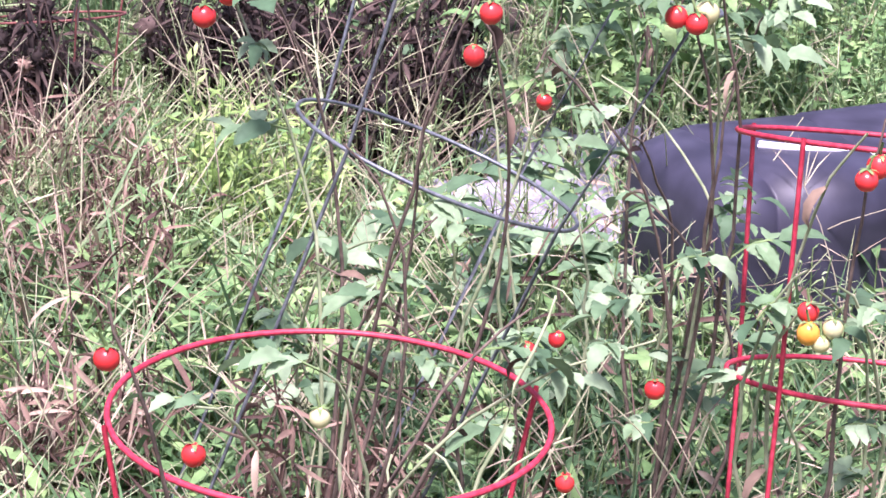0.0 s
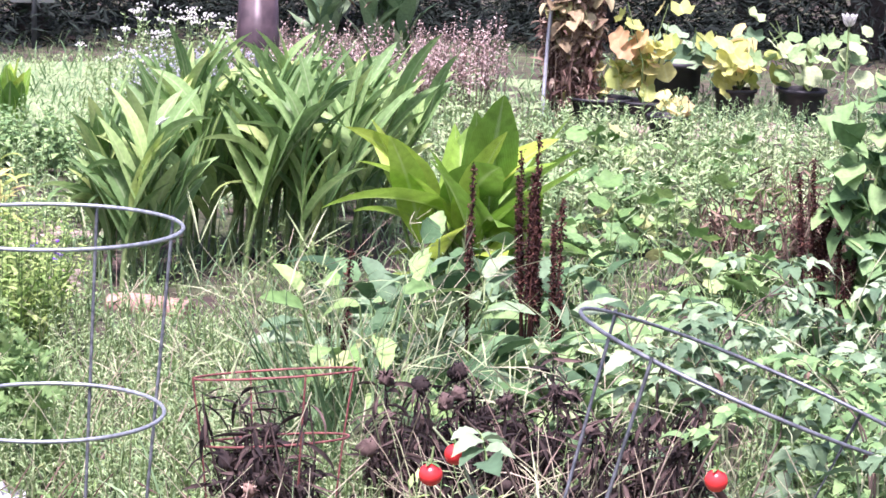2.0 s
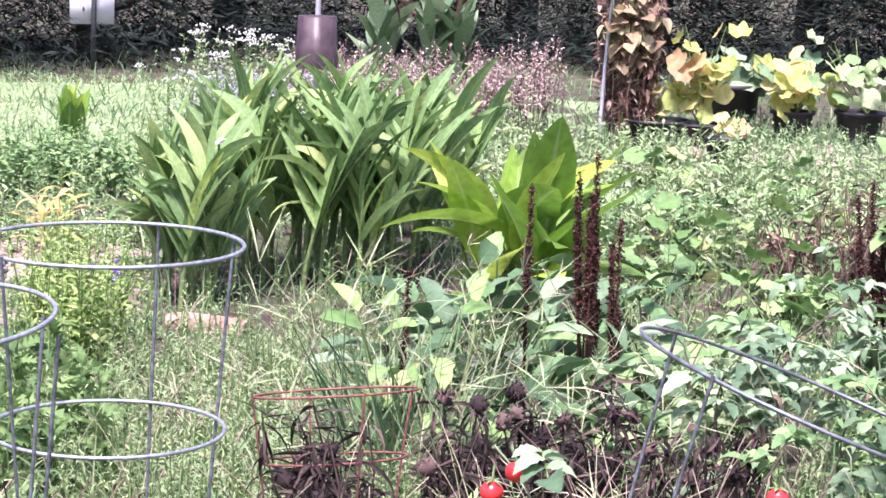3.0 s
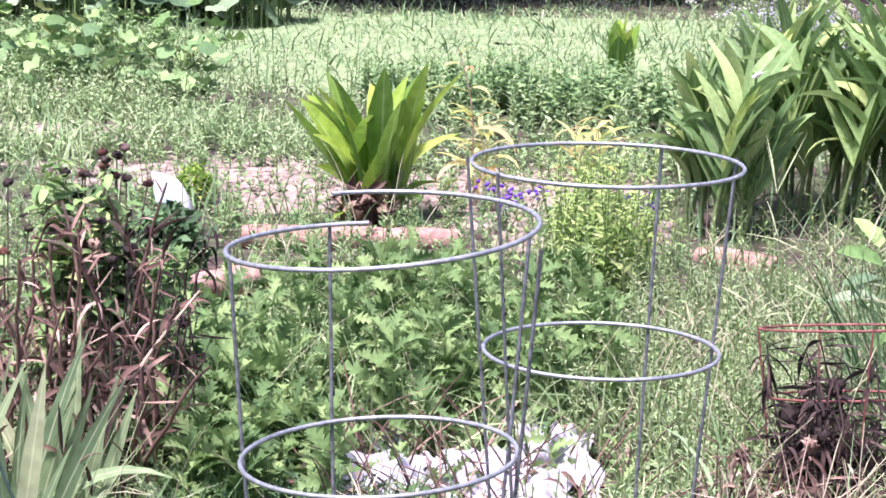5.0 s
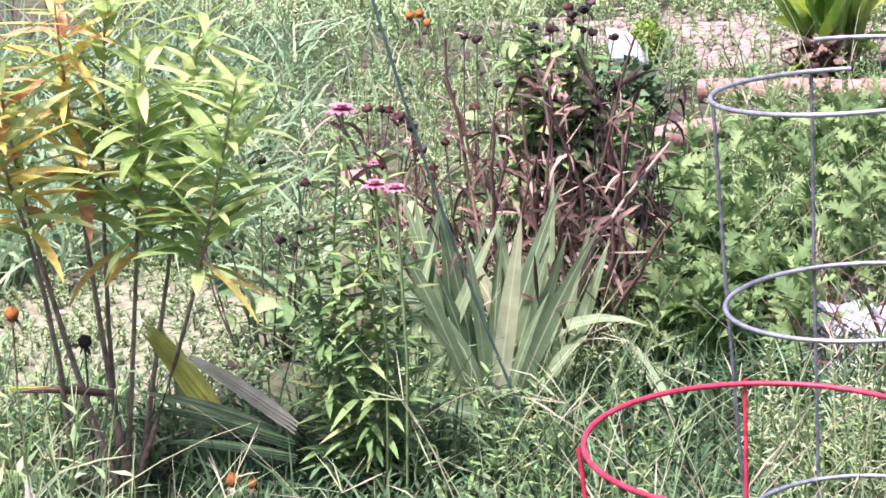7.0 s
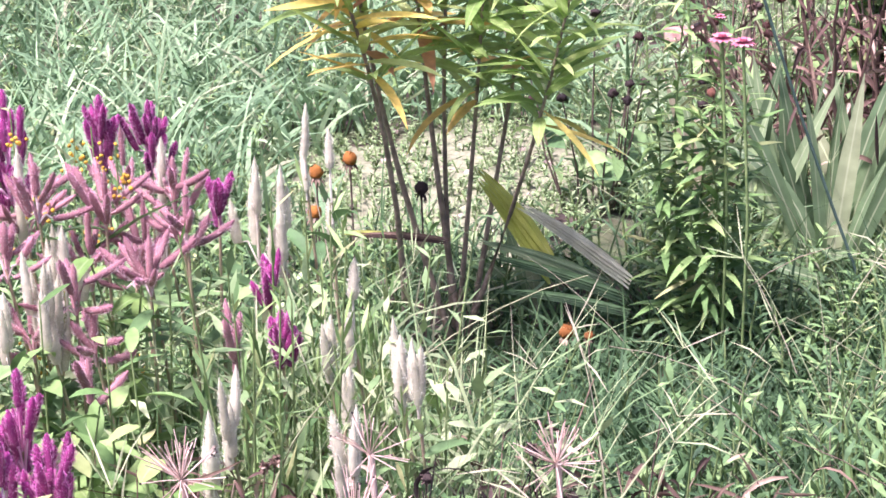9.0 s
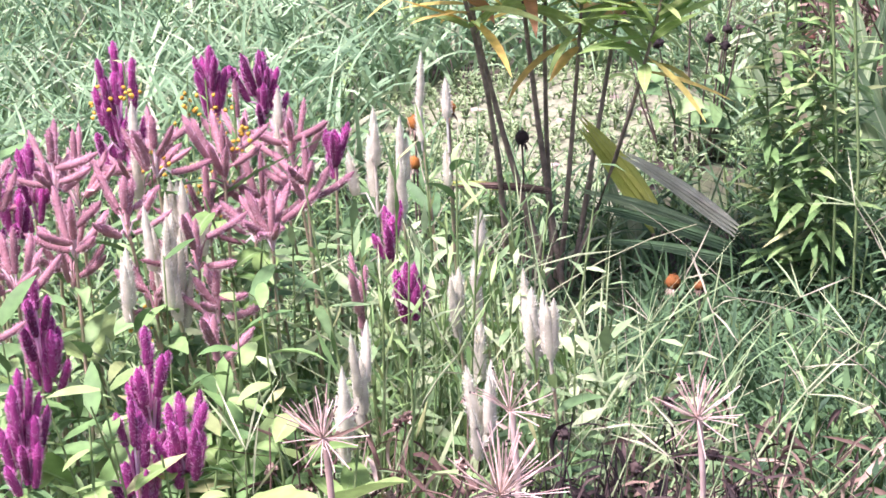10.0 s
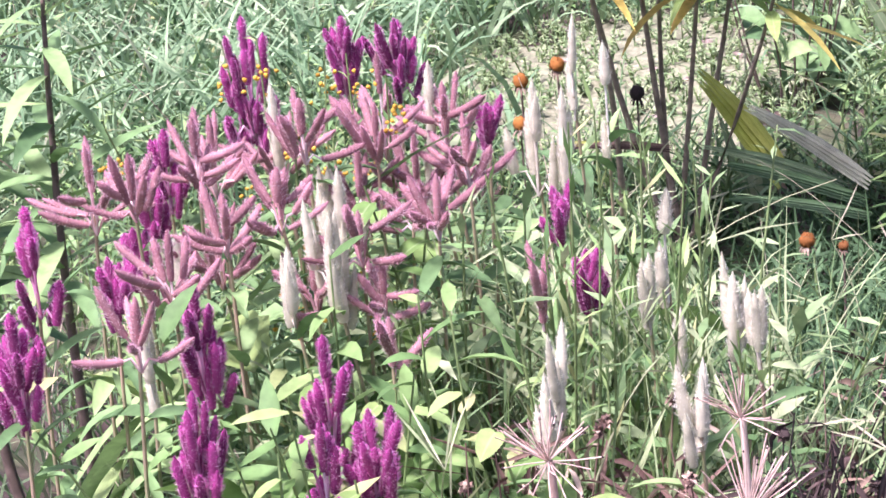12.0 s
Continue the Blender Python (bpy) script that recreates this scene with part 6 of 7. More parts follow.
single("paper_scrap", s, M_WHITE, "scrap of white paper on bare soil", "paper")

jug = thing("plastic_jug", (-0.67, 8.1, 0), "white plastic jug stuck upside down beside a shrub", "jug")
n = 24
a = np.linspace(0, 2 * np.pi, n, endpoint=False)
sq = (np.abs(np.cos(a)) ** 4 + np.abs(np.sin(a)) ** 4) ** -0.25
rows = [np.stack([-0.69 + 0.45 * (0.12 - zz) + r * sq * np.cos(a), 8.08 + r * sq * np.sin(a), np.full(n, zz + 0.02) - 0.3 * r * sq * np.cos(a) * (zz > 0.15)], 1) for r, zz in [(0.03, 0.0), (0.054, 0.02), (0.053, 0.08), (0.05, 0.12), (0.045, 0.155), (0.026, 0.16)]]
s = Shape()
i, j = np.meshgrid(np.arange(5), np.arange(n), indexing="ij")
s.add(np.concatenate(rows), np.stack([i * n + j, i * n + (j + 1) % n, (i + 1) * n + (j + 1) % n, (i + 1) * n + j], -1).reshape(-1, 4))
s.add(np.concatenate([rows[-1], [rows[-1].mean(0)]]), np.stack([np.arange(n), (np.arange(n) + 1) % n, np.full(n, n)], 1))
part("body", s, M_WHITE, jug)
s = Shape()
s.add([(-0.73, 8.022, 0.09), (-0.675, 8.02, 0.09), (-0.69, 8.026, 0.14), (-0.742, 8.028, 0.15)], [[0, 1, 2, 3]])
part("label", s, solid("faded_blue_print", (0.4, 0.62, 0.72), (0.62, 0.74, 0.8), 30, 0.6), jug, "faded light blue label")


def small_shrub(at, r, material, label, n=900, leaf=0.02):
    t = thing("shrub", at, label, "shrub", "small shrubs")
    x, y, _ = at
    s = Shape()
    k = 9
    az = U(0, 6.283, k)
    tip = np.stack([x + np.cos(az) * r * 0.7, y + np.sin(az) * r * 0.7, r * U(0.8, 1.5, k)], 1)
    for q in tip:
        s = Shape()
        tubes(s, np.stack([np.array([x, y, 0]), q]), 0.004, 4)
        part("branch", s, M_TWIG, t)
    v = RNG.normal(0, 1, (n, 3))
    v /= np.linalg.norm(v, axis=1, keepdims=True)
    p = np.array([x, y, r]) + v * r * U(0.6, 1.05, n)[:, None] * (1 + 0.12 * np.sin(v[:, :1] * 7))
    s = Shape()
    blades(s, p, U(0, 6.283, n), U(-0.5, 1.2, n), leaf * U(0.7, 1.3, n), leaf * 0.55, U(-0.8, 0.2, n), 2, "oval", 0, U(-1, 1, n))
    part("crown", s, material, t)


small_shrub((-0.62, 8.5, 0), 0.075, M_LIME, "small round bright green shrub")
small_shrub((-0.6, 7.05, 0), 0.12, M_DEEP, "small dark leafy shrub beside edging stones", 700, 0.05)
small_shrub((0.02, 7.97, 0), 0.08, M_BROWN, "dried brown leaves round a turmeric plant", 260, 0.07)
leafy_stalks("corn_plant", (0.4, 8.6, 0), [((0.37, 8.6, 0.6), (0.4, 8.6, 0)), ((0.44, 8.62, 0.34), (0.42, 8.6, 0)), ((0.5, 8.7, 0.3), (0.48, 8.7, 0)), ((0.95, 9.0, 0.3), (0.93, 9.0, 0)), ((0.86, 8.95, 0.26), (0.88, 8.97, 0))], 14, 0.2, 0.03, "thin yellowed corn stalk in bare soil", (M_YELLOW, M_STRAW), (0.3, 1.0), (-2.0, -0.6), 0.1, 0.0, 0.006)


# ---- celosia ----
def bristle(s, path, r, n, low, high, core, pointed=False):
    """One woolly flower spike: a dark tapered core under a halo of short pale bristles."""
    f = np.linspace(0, 1, len(path))
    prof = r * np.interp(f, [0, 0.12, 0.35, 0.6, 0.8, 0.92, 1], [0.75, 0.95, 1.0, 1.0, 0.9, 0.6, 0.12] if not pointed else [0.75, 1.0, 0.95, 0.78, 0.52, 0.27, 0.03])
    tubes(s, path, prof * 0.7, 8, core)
    for mat, lo, hi, thick in ((low, 0.0, 0.8, 1.0), (high, 0.6, 1.0, 1.3)):
        k = int(n * (hi - lo) * thick)
        g, a = U(lo, hi, k), U(0, 6.283, k)
        p = np.stack([np.interp(g, f, path[:, c]) for c in range(3)], 1)
        d = np.stack([np.interp(g, f, np.gradient(path[:, c])) for c in range(3)], 1)
        d /= np.linalg.norm(d, axis=1, keepdims=True)
        e = np.cross(d, [0.3, 0.9, 0.1])
        e /= np.linalg.norm(e, axis=1, keepdims=True)
        out = np.cos(a)[:, None] * e + np.sin(a)[:, None] * np.cross(d, e)
        p = p + out * (np.interp(g, f, prof) * 0.62)[:, None]
        way = out * 0.9 + d * 0.6
        blades(s, p, np.arctan2(way[:, 1], way[:, 0]), np.arctan2(way[:, 2], np.hypot(way[:, 0], way[:, 1])), U(0.5, 1.0, k) * np.interp(g, f, prof) * (0.75 if pointed else 0.9), 0.0011, 0.2, 1, "grass", 0, U(-1.5, 1.5, k), mat)


M_MAGLOW = leafy("magenta_spike_base", [(0.0, (0.55, 0.16, 0.36)), (0.6, (0.82, 0.42, 0.64)), (1.0, (0.95, 0.74, 0.87))], 0.8, 0.42)
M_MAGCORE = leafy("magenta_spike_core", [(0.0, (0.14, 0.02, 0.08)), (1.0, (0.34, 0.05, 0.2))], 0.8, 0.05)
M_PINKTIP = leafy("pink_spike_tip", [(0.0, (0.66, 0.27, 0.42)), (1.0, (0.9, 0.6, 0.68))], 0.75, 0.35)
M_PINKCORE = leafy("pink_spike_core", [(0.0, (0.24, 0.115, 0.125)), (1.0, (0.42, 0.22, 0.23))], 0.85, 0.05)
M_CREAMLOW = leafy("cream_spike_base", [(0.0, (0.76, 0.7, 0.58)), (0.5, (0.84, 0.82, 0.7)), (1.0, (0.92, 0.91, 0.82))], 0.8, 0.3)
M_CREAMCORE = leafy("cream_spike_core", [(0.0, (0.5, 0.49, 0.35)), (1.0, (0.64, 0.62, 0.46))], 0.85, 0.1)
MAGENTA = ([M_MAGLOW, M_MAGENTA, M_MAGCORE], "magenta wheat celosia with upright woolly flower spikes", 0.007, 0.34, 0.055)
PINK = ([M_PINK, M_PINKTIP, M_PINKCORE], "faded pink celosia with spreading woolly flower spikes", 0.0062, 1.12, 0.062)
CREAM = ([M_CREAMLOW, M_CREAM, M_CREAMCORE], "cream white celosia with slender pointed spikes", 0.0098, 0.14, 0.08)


def celosia(at, tall, reach, n, look_of):
    mats, label, r, fan, spike = look_of
    at = np.array(at, float)
    foot = np.array([at[0] + U(-0.05, 0.05), at[1] + U(0.0, 0.08), 0])
    t = thing("celosia", foot, label, "flower", "celosia flowers")
    s = Shape()
    f = np.linspace(0, 1, 6)[:, None]
    tubes(s, foot + f * (at - foot) + np.sin(f * np.pi) * [U(-0.02, 0.02), U(-0.02, 0.02), 0], np.linspace(0.003, 0.002, 6), 5)
    part("stem", s, M_CELSTEM, t)
    s = Shape()
    k = 9
    g = U(0.5, 0.97, k)
    blades(s, foot + g[:, None] * (at - foot), U(0, 6.283, k), U(-0.2, 0.9, k), U(0.04, 0.09, k), U(0.01, 0.022, k), U(-1.2, -0.2, k), 5, "lance", 0.45, U(-0.4, 0.4, k))
    part("leaves", s, M_MUG, t)
    many = n + 1 if fan < 0.2 else int(n * (2.8 if fan < 0.5 else 1.5)) + 1
    f = np.linspace(0, 1, 8)[:, None]
    for i in range(many):
        length = U(0.65, 1.05) * spike
        a = i * 2.4 + U(-0.5, 0.5)
        round_ = np.array([math.cos(a), math.sin(a), 0.0])
        if i == 0:
            out, root = U(0, 0.1), at + [0, 0, tall - length]
        else:
            out = fan * U(0.25, 1.25)
            root = at + round_ * reach * U(0.15, 0.9) * (1.3 if fan < 0.2 else 0.8) + [0, 0, U(-1.1 if fan < 0.5 else -0.45, 0.8) * max(tall - length, 0.03)]
        side = np.cumsum(np.sin(out * (1.12 - 0.3 * f)) / 7, 0) * length
        rise = np.cumsum(np.cos(out * (1.12 - 0.3 * f)) / 7, 0) * length
        path = root + round_ * (side - side[0]) + np.array([0, 0, 1.0]) * (rise - rise[0])
        s = Shape()
        tubes(s, np.stack([at - [0, 0, 0.3 * tall], (at + root) / 2, root]), 0.0014, 4, 0)
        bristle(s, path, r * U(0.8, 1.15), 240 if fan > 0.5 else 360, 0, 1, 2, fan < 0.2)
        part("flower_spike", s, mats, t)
    return t


M_BASIL = leafy("soft_broad_leaf", [(0.0, (0.12, 0.24, 0.06)), (0.5, (0.22, 0.37, 0.1)), (1.0, (0.34, 0.48, 0.16))], 0.75, 0.3, 0.15)
M_CELSTEM = solid("pink_green_stem", (0.24, 0.26, 0.12), (0.42, 0.3, 0.2), 30, 0.6)
celosia((-1.566, 2.593, 0.692), 0.120, 0.043, 11, MAGENTA)
celosia((-1.487, 2.715, 0.694), 0.083, 0.023, 5, MAGENTA)
celosia((-1.426, 2.746, 0.687), 0.077, 0.027, 6, MAGENTA)
celosia((-1.625, 2.110, 0.650), 0.098, 0.035, 4, MAGENTA)
celosia((-1.414, 2.041, 0.596), 0.099, 0.033, 6, MAGENTA)
celosia((-1.347, 1.864, 0.574), 0.091, 0.022, 6, MAGENTA)
celosia((-1.269, 2.003, 0.566), 0.097, 0.026, 5, MAGENTA)
celosia((-1.232, 1.883, 0.542), 0.091, 0.020, 4, MAGENTA)
celosia((-1.196, 1.919, 0.549), 0.040, 0.025, 5, MAGENTA)
celosia((-1.545, 1.910, 0.621), 0.095, 0.029, 5, MAGENTA)
celosia((-1.579, 2.361, 0.668), 0.079, 0.022, 3, MAGENTA)
celosia((-1.575, 2.292, 0.656), 0.072, 0.019, 3, MAGENTA)
celosia((-1.555, 2.205, 0.641), 0.048, 0.012, 2, MAGENTA)
celosia((-1.541, 2.118, 0.629), 0.038, 0.020, 3, MAGENTA)
celosia((-1.093, 2.347, 0.577), 0.043, 0.015, 3, MAGENTA)
celosia((-1.152, 2.462, 0.604), 0.037, 0.013, 2, MAGENTA)
celosia((-1.270, 2.601, 0.645), 0.056, 0.009, 2, MAGENTA)
celosia((-1.638, 2.285, 0.671), 0.082, 0.035, 6, PINK)
celosia((-1.543, 2.409, 0.668), 0.080, 0.046, 7, PINK)
celosia((-1.480, 2.462, 0.663), 0.058, 0.033, 6, PINK)
celosia((-1.366, 2.403, 0.629), 0.090, 0.038, 7, PINK)
celosia((-1.319, 2.469, 0.632), 0.078, 0.039, 7, PINK)
celosia((-1.397, 2.590, 0.662), 0.105, 0.034, 5, PINK)
celosia((-1.472, 2.239, 0.627), 0.083, 0.030, 6, PINK)
celosia((-1.288, 2.238, 0.590), 0.058, 0.017, 5, PINK)
celosia((-1.357, 2.217, 0.600), 0.064, 0.020, 4, PINK)
celosia((-1.310, 2.417, 0.621), 0.047, 0.031, 4, PINK)
celosia((-1.246, 2.130, 0.572), 0.056, 0.007, 2, PINK)
celosia((-1.126, 2.275, 0.570), 0.058, 0.014, 2, PINK)
celosia((-1.483, 2.461, 0.664), 0.108, 0.012, 2, CREAM)
celosia((-1.393, 2.374, 0.629), 0.073, 0.014, 3, CREAM)
celosia((-1.327, 2.223, 0.595), 0.099, 0.013, 3, CREAM)
celosia((-1.315, 2.525, 0.643), 0.133, 0.012, 2, CREAM)
celosia((-1.202, 2.561, 0.632), 0.113, 0.023, 5, CREAM)
celosia((-1.167, 2.559, 0.626), 0.110, 0.014, 3, CREAM)
celosia((-1.204, 2.758, 0.658), 0.108, 0.006, 1, CREAM)
celosia((-1.149, 2.704, 0.643), 0.103, 0.006, 1, CREAM)
celosia((-1.014, 2.384, 0.574), 0.104, 0.008, 2, CREAM)
celosia((-1.017, 2.304, 0.562), 0.073, 0.008, 2, CREAM)
celosia((-1.067, 2.105, 0.545), 0.055, 0.009, 3, CREAM)
celosia((-0.923, 2.279, 0.550), 0.076, 0.012, 3, CREAM)
celosia((-0.890, 2.240, 0.543), 0.087, 0.008, 2, CREAM)
celosia((-1.498, 2.190, 0.627), 0.066, 0.007, 1, CREAM)
celosia((-1.448, 1.993, 0.601), 0.077, 0.009, 2, CREAM)
celosia((-0.971, 2.224, 0.548), 0.062, 0.007, 2, CREAM)
celosia((-0.926, 2.105, 0.531), 0.060, 0.016, 4, CREAM)
celosia((-1.059, 2.029, 0.537), 0.059, 0.008, 2, CREAM)
celosia((-1.36, 2.32, 0.63), 0.085, 0.02, 4, CREAM)
celosia((-1.33, 2.2, 0.64), 0.075, 0.022, 4, CREAM)
celosia((-1.36, 2.16, 0.62), 0.07, 0.016, 2, CREAM)
for at, tall, n in [((-1.536, 2.184, 0.721), 0.06, 6), ((-1.446, 2.062, 0.675), 0.07, 6), ((-1.434, 2.182, 0.679), 0.06, 6), ((-1.402, 2.253, 0.683), 0.06, 6), ((-1.495, 2.263, 0.724), 0.07, 6), ((-1.409, 2.361, 0.724), 0.06, 6), ((-1.343, 2.412, 0.704), 0.06, 6), ((-1.248, 2.321, 0.653), 0.06, 6), ((-1.309, 2.241, 0.650), 0.05, 5), ((-1.244, 2.430, 0.673), 0.06, 6), ((-1.414, 1.908, 0.678), 0.06, 5), ((-1.295, 2.517, 0.694), 0.06, 6)]:
    celosia(at, tall, 0.028, n, PINK)
for x, y, h in [(-1.31, 2.08, 0.52), (-1.16, 2.0, 0.46), (-1.02, 2.0, 0.34), (-1.22, 1.9, 0.5), (-1.42, 2.2, 0.56), (-1.2, 2.25, 0.5), (-1.05, 2.2, 0.36), (-1.12, 1.86, 0.4), (-0.98, 1.9, 0.36)]:
    rosette((x, y, 0), 8, 0.16, h, M_BASIL, "light green broad-leaved plant below celosia flowers", (1.0, 1.5))
for x, y, z in [(-1.250, 1.827, 0.626), (-1.092, 1.791, 0.590), (-1.087, 1.955, 0.595), (-1.317, 2.292, 0.708), (-1.313, 2.074, 0.592)]:
    leafy_stalks("basil_plant", (x, y, 0), [((x, y, z), (x, y, 0)), ((x + 0.05, y + 0.05, z - 0.05), (x, y, 0))], 8, 0.065, 0.038, "broad-leaved light green basil plant below celosia flowers", (M_BASIL, M_STEM), (-0.3, 0.7), (-0.9, -0.2), 0.6, 0.0, 0.004, "oval")
for x, y, z, h in [(-1.116, 1.997, 0.571, 5), (-1.062, 2.071, 0.546, 4), (-0.991, 2.147, 0.545, 6), (-0.824, 2.295, 0.495, 5), (-0.663, 2.122, 0.490, 6), (-0.930, 1.957, 0.544, 4), (-0.840, 2.086, 0.518, 3), (-0.778, 2.049, 0.502, 4), (-0.625, 2.178, 0.454, 3)]:
    withered_clump((x, y, 0), h, 0.07, z, "dark withered flower stalks among celosias", 18, M_DARK if x > -0.89 else M_ROSY, 0.006, 26, 0.007, 0.002)
s = Shape()
sprigs(s, patch(44, -1.25, 2.45, 0.32, 0.32), 0.56, 18, 0.075, 0.018, "lance", 1, 0, 0.4, (0.0, 1.2), (-1.0, 0.2), 0.3, 0.4)
sprigs(s, patch(90, -1.15, 2.4, 0.36, 0.4), 0.44, 16, 0.08, 0.024, "lance", 1, 0, 0.2, (0.0, 1.0), (-1.0, 0.2), 0.3, 0.4)
k = 60
q = patch(k, -0.98, 2.3, 0.34, 0.35)
q[:, 2] += U(0.2, 0.4, k)
crabgrass(s, q[:30], 0.22, 3)
n = 260
q = patch(n, -1.15, 2.45, 0.32, 0.35)
q[:, 2] += U(0.15, 0.4, n)
grass(s, q, 0.12, 0.3, 0.006, 0, (0.3, 1.5), (-1.2, 0.2))
sprigs(s, patch(36, -1.03, 2.35, 0.12, 0.2), 0.62, 16, 0.075, 0.01, "lance", 1, 2, 0.45, (0.6, 1.3), (-0.4, 0.3), 0.12, 0.5)
grass(s, patch(1500, -0.74, 2.6, 0.45, 0.7), 0.1, 0.34, 0.008, 4, (0.5, 1.5), (-1.4, 0.0))
sprigs(s, patch(150, -0.72, 2.5, 0.42, 0.6), 0.26, 14, 0.06, 0.014, "lance", 1, 4, 0.2, (0.0, 1.2), (-1.0, 0.2), 0.3, 0.4)
sprigs(s, patch(36, -1.28, 2.08, 0.2, 0.15), 0.58, 14, 0.08, 0.026, "lance", 1, 2, 0.35, (-0.2, 0.9), (-1.0, 0.1), 0.25, 0.3, 0.25, 4)
grass(s, patch(420, -1.03, 2.28, 0.28, 0.34), 0.4, 0.66, 0.0042, 0, (1.15, 1.52), (-0.9, 0.0), 5)
grass(s, patch(240, -1.1, 2.1, 0.25, 0.2), 0.35, 0.56, 0.0042, 2, (1.1, 1.52), (-1.1, 0.0), 5)
sprigs(s, patch(60, -0.68, 2.75, 0.35, 0.5), 0.28, 12, 0.06, 0.016, "lance", 1, 5, 0.3, (0.2, 1.2), (-0.8, 0.2), 0.3, 0.4)
single("lanky_weeds", s, [M_PALE, M_STEM, M_WEED, M_STRAND, M_DEEP, M_MUG], "lanky pale green weeds between the celosias", "weeds", "stuff")


s = Shape()
n = 1600
q = patch(n, -0.7, 2.3, 0.38, 0.45)
q[:, 2] += U(0.05, 0.36, n)
blades(s, q, U(0, 6.283, n), U(-0.8, 1.0, n), U(0.03, 0.09, n), U(0.003, 0.009, n), U(-2.2, 0.3, n), 4, "lance", 0.5, U(-1.4, 1.4, n))
straws(s, patch(130, -0.74, 2.25, 0.36, 0.42), 0.25, 0.5, 0, 0.0018)
single("withered_debris", s, M_BROWN, "dark brown withered leaves and stalks beside celosias", "dead plants", "stuff")


# ---- golden flowers and arching straps behind the celosias ----
s = Shape()
tops = sprigs(s, patch(16, -1.47, 2.56, 0.06, 0.06), 0.68, 14, 0.05, 0.012, "lance", 1, 0, 0.4)
tops = tops - [0, 0, 0.05]
balls(s, np.repeat(tops, 12, 0) + RNG.normal(0, 0.012, (len(tops) * 12, 3)), 0.003, BALL1, 2, 0.2)
single("goldenrod", s, [M_WEED, M_STEM, leafy("golden_floret", [(0.0, (0.5, 0.28, 0.03)), (1.0, (0.75, 0.5, 0.06))], 0.8, 0.2)], "golden yellow flower sprays behind celosias", "flowers", "stuff")
t = thing("daylily_clump", (-1.85, 2.38, 0), "clump of arching green strap leaves", "plant")
for k in range(16):
    s = Shape()
    blades(s, np.array([[-1.85 + U(-0.08, 0.08), 2.38 + U(-0.06, 0.06), 0.0]]), U(-0.9, 0.9), U(1.0, 1.4), U(0.75, 1.0), U(0.02, 0.032), U(-1.7, -0.8), 9, "strap", 0.3, U(-0.3, 0.3))
    part("leaf", s, M_MUG, t)


# ---- dried umbels and orange daisies ----
def umbel(at, r, n, bend_stem=0.02):
    t = thing("dried_umbel", (at[0], at[1], 0), "dried allium seed head with fine straw rays", "flower", "dried seed heads")
    at = np.array(at, float)
    s = Shape()
    f = np.linspace(0, 1, 8)[:, None]
    tubes(s, np.array([at[0], at[1], 0]) + f * [0, 0, at[2]] + np.sin(f * 9) * [bend_stem * 0.25, 0, 0], 0.0034, 6)
    part("stem", s, M_UMBEL, t)
    v = RNG.normal(0, 1, (n, 3)) + [0, 0, 0.8]
    v /= np.linalg.norm(v, axis=1, keepdims=True)
    tip = at + v * r * U(0.75, 1.1, n)[:, None]
    s = Shape()
    tubes(s, np.stack([np.repeat(at[None], n, 0), (at + tip) / 2 + RNG.normal(0, 0.0015, tip.shape), tip], 1), 0.0007, 3)
    part("ray_sphere", s, M_UMBEL, t, kind="stuff")
    s = Shape()
    keep = tip[U(0, 1, n) < 0.3]
    if len(keep):
        balls(s, keep, 0.0013, BALL1, 0, 0.2)
        part("seed_sphere", s, M_DARK, t, kind="stuff")


M_UMBEL = leafy("umbel_straw", [(0.0, (0.5, 0.34, 0.28)), (1.0, (0.72, 0.58, 0.48))], 0.8, 0.1)
umbel((-0.707, 2.145, 0.540), 0.054, 44)
umbel((-0.992, 1.798, 0.647), 0.05, 40)
umbel((-0.831, 1.829, 0.589), 0.066, 60)
umbel((-0.862, 1.977, 0.608), 0.050, 24)


def daisy(at, r, label="faded orange blanket flower head", petal=None):
    t = thing("blanket_flower", (at[0], at[1], 0), label, "flower", "orange flowers")
    s = Shape()
    tubes(s, np.array([(at[0], at[1], 0), (at[0], at[1], at[2] * 0.6), at]), 0.002, 4)
    part("stem", s, M_TWIG, t)
    s = Shape()
    balls(s, [at], (r * 0.62, r * 0.62, r * 0.6), BALL2, 0, 0.07)
    n = 90
    blades(s, np.repeat(np.array(at)[None], n, 0), U(0, 6.283, n), U(-0.3, 1.4, n), r * U(0.68, 0.85, n), r * 0.1, -0.3, 2, "grass")
    part("head", s, petal or M_PETALO, t)
    s = Shape()
    n = 14
    blades(s, np.repeat(np.array(at)[None] - [0, 0, r * 0.2], n, 0), np.arange(n) * 0.45, U(-0.7, -0.2, n), r * U(0.9, 1.4, n), r * 0.22, U(-1.2, -0.6, n), 4, "lance")
    part("sepal_ring", s, petal or M_BROWN, t)


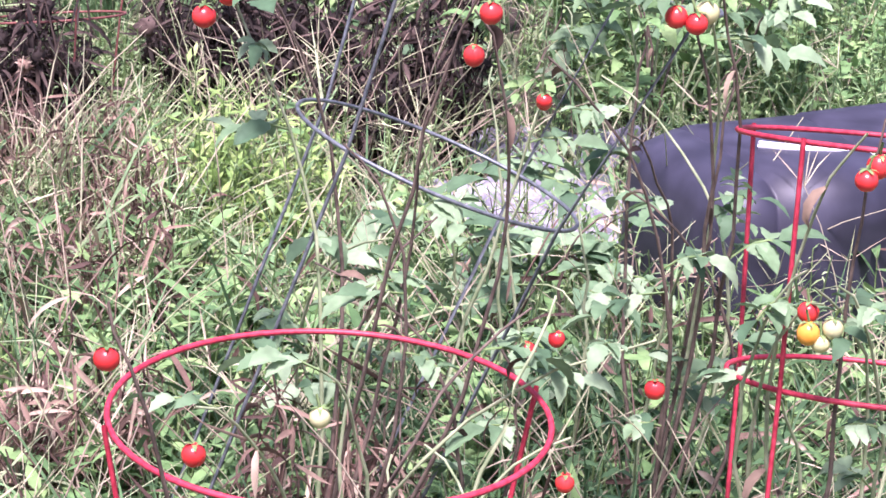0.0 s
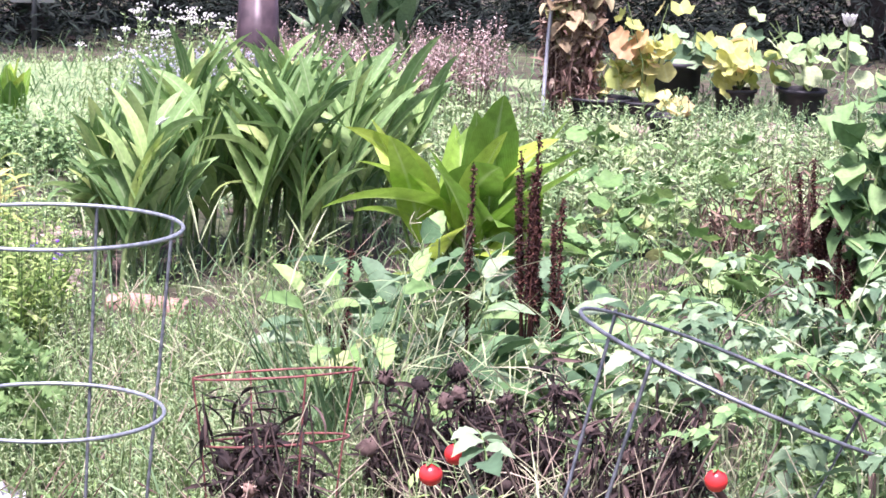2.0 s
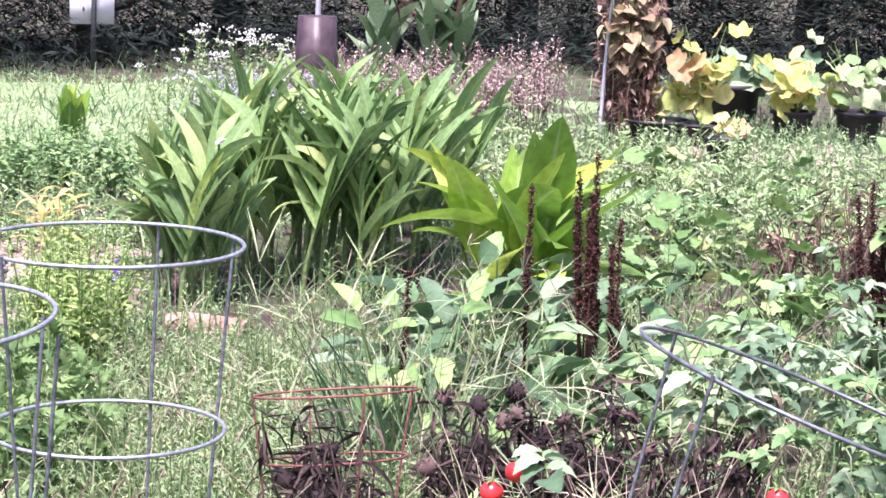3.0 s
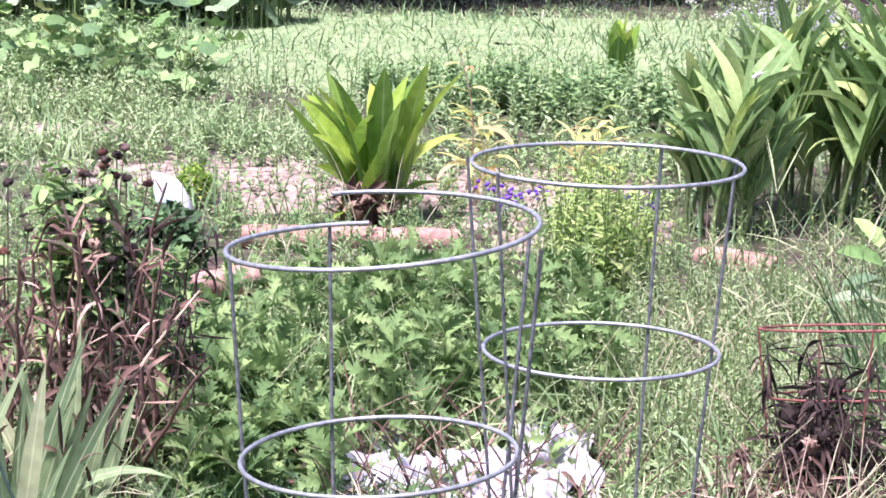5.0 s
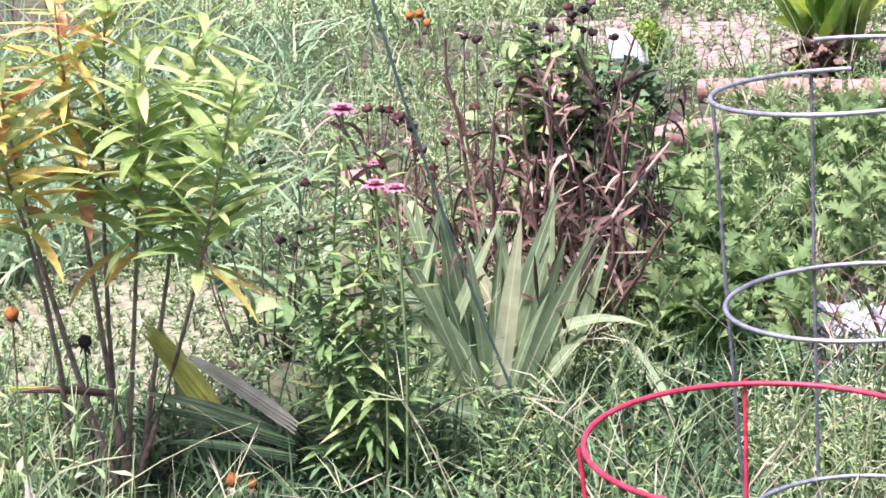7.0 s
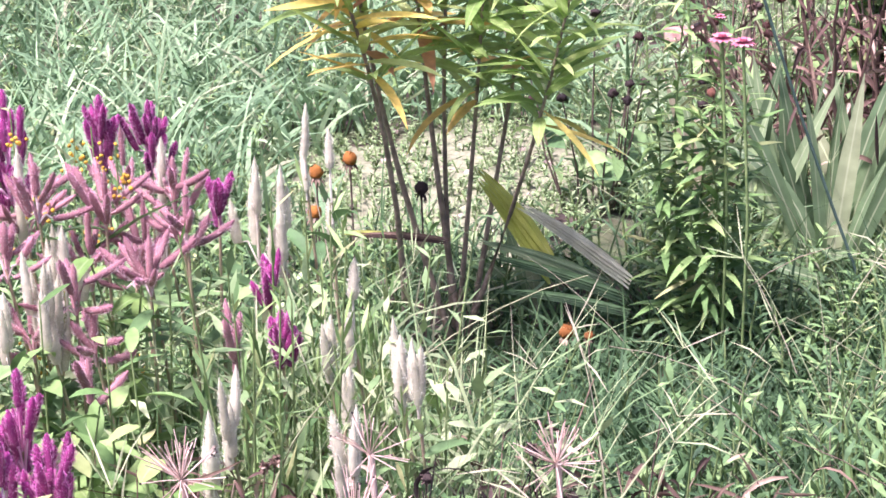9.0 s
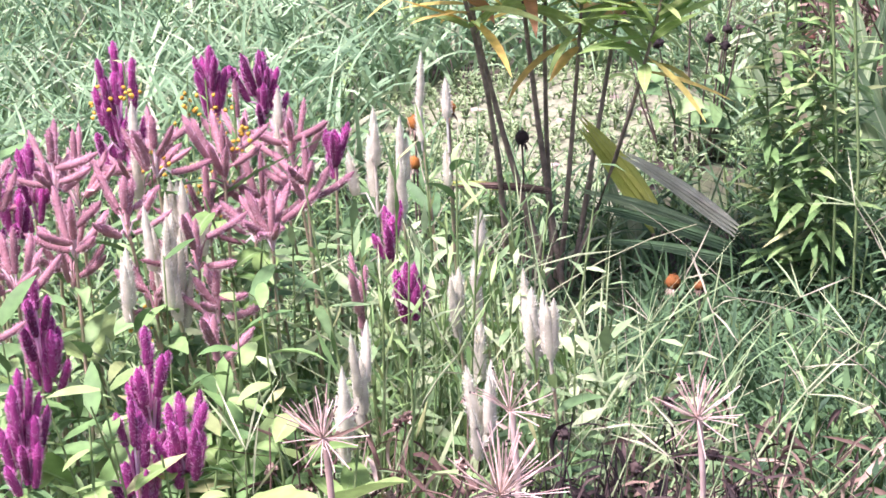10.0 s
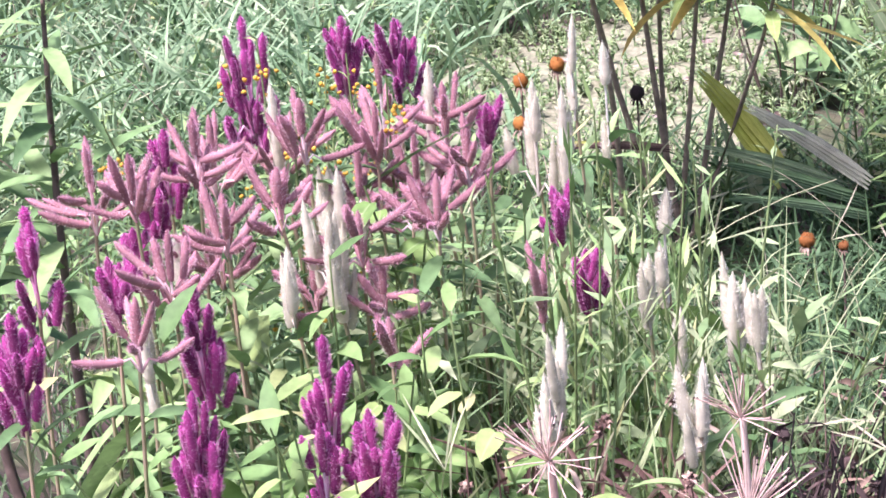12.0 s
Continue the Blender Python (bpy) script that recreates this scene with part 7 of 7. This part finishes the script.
for x, y, z in [(-1.606, 3.9, 0.315), (-1.536, 3.9, 0.346), (-1.613, 3.9, 0.234), (-1.073, 3.72, 0.09)]:
    daisy((x, y, z), 0.023)
daisy((-0.98, 3.5, 0.17), 0.014, "small withered orange blanket flower head")
daisy((-1.389, 3.88, 0.3), 0.022, "blackened spent blanket flower head", M_DARK)
for x, y, z in [(-1.54, 8.69, 0.15), (-1.50, 8.65, 0.12), (-1.57, 8.64, 0.15)]:
    daisy((x, y, z), 0.03, "small orange flower in a far weedy bed")


# ---- far edge of the garden ----
s = Shape()
n = 330
p = patch(n, -1.8, 15.3, 1.35, 0.5)
p[:, 2] += U(0.12, 0.34, n)
stamp(s, ROUND, p, U(0, 6.283, n), U(-0.7, 0.4, n), U(0.13, 0.24, n), U(-0.5, 0.5, n))
tubes(s, np.stack([p * [1, 1, 0], p], 1), 0.006, 4, 1)
single("squash_patch", s, [M_BLUE, M_STEM], "far patch of blue-green squash with round leaves", "plants", "stuff")
s = Shape()
tubes(s, np.array([(-0.82, 15.57, -0.05), (-0.81, 15.57, 1.0)]), 0.014, 7)
single("garden_stake", s, M_POLE, "thin grey stake beside a far squash patch", "stake")
crate = thing("wooden_crate", (-2.89, 10.62, 0), "weathered grey slatted crate standing in weeds", "crate")
M_GREYWOOD = solid("weathered_grey_wood", (0.2, 0.2, 0.23), (0.36, 0.36, 0.4), 30, 0.85, 0, 0.5)
for k in range(4):
    s = Shape()
    box_shape(s, (-2.89, 10.62 - 0.1, 0.08 + 0.09 * k), (0.2, 0.008, 0.032))
    part("slat", s, M_GREYWOOD, crate)
for dx in (-0.18, 0.03, 0.18):
    s = Shape()
    box_shape(s, (-2.89 + dx, 10.62 - 0.08, 0.2), (0.02, 0.012, 0.2))
    part("post", s, M_GREYWOOD, crate)

# ---- the meadow goes on all round ----
s = Shape()
grass(s, spread(9000, (46, 316), (0.7, 9.0)), 0.1, 0.3, 0.009)
single("surrounding_grass", s, M_GRASS, "unmown green grass beside the garden beds", "grass", "stuff")
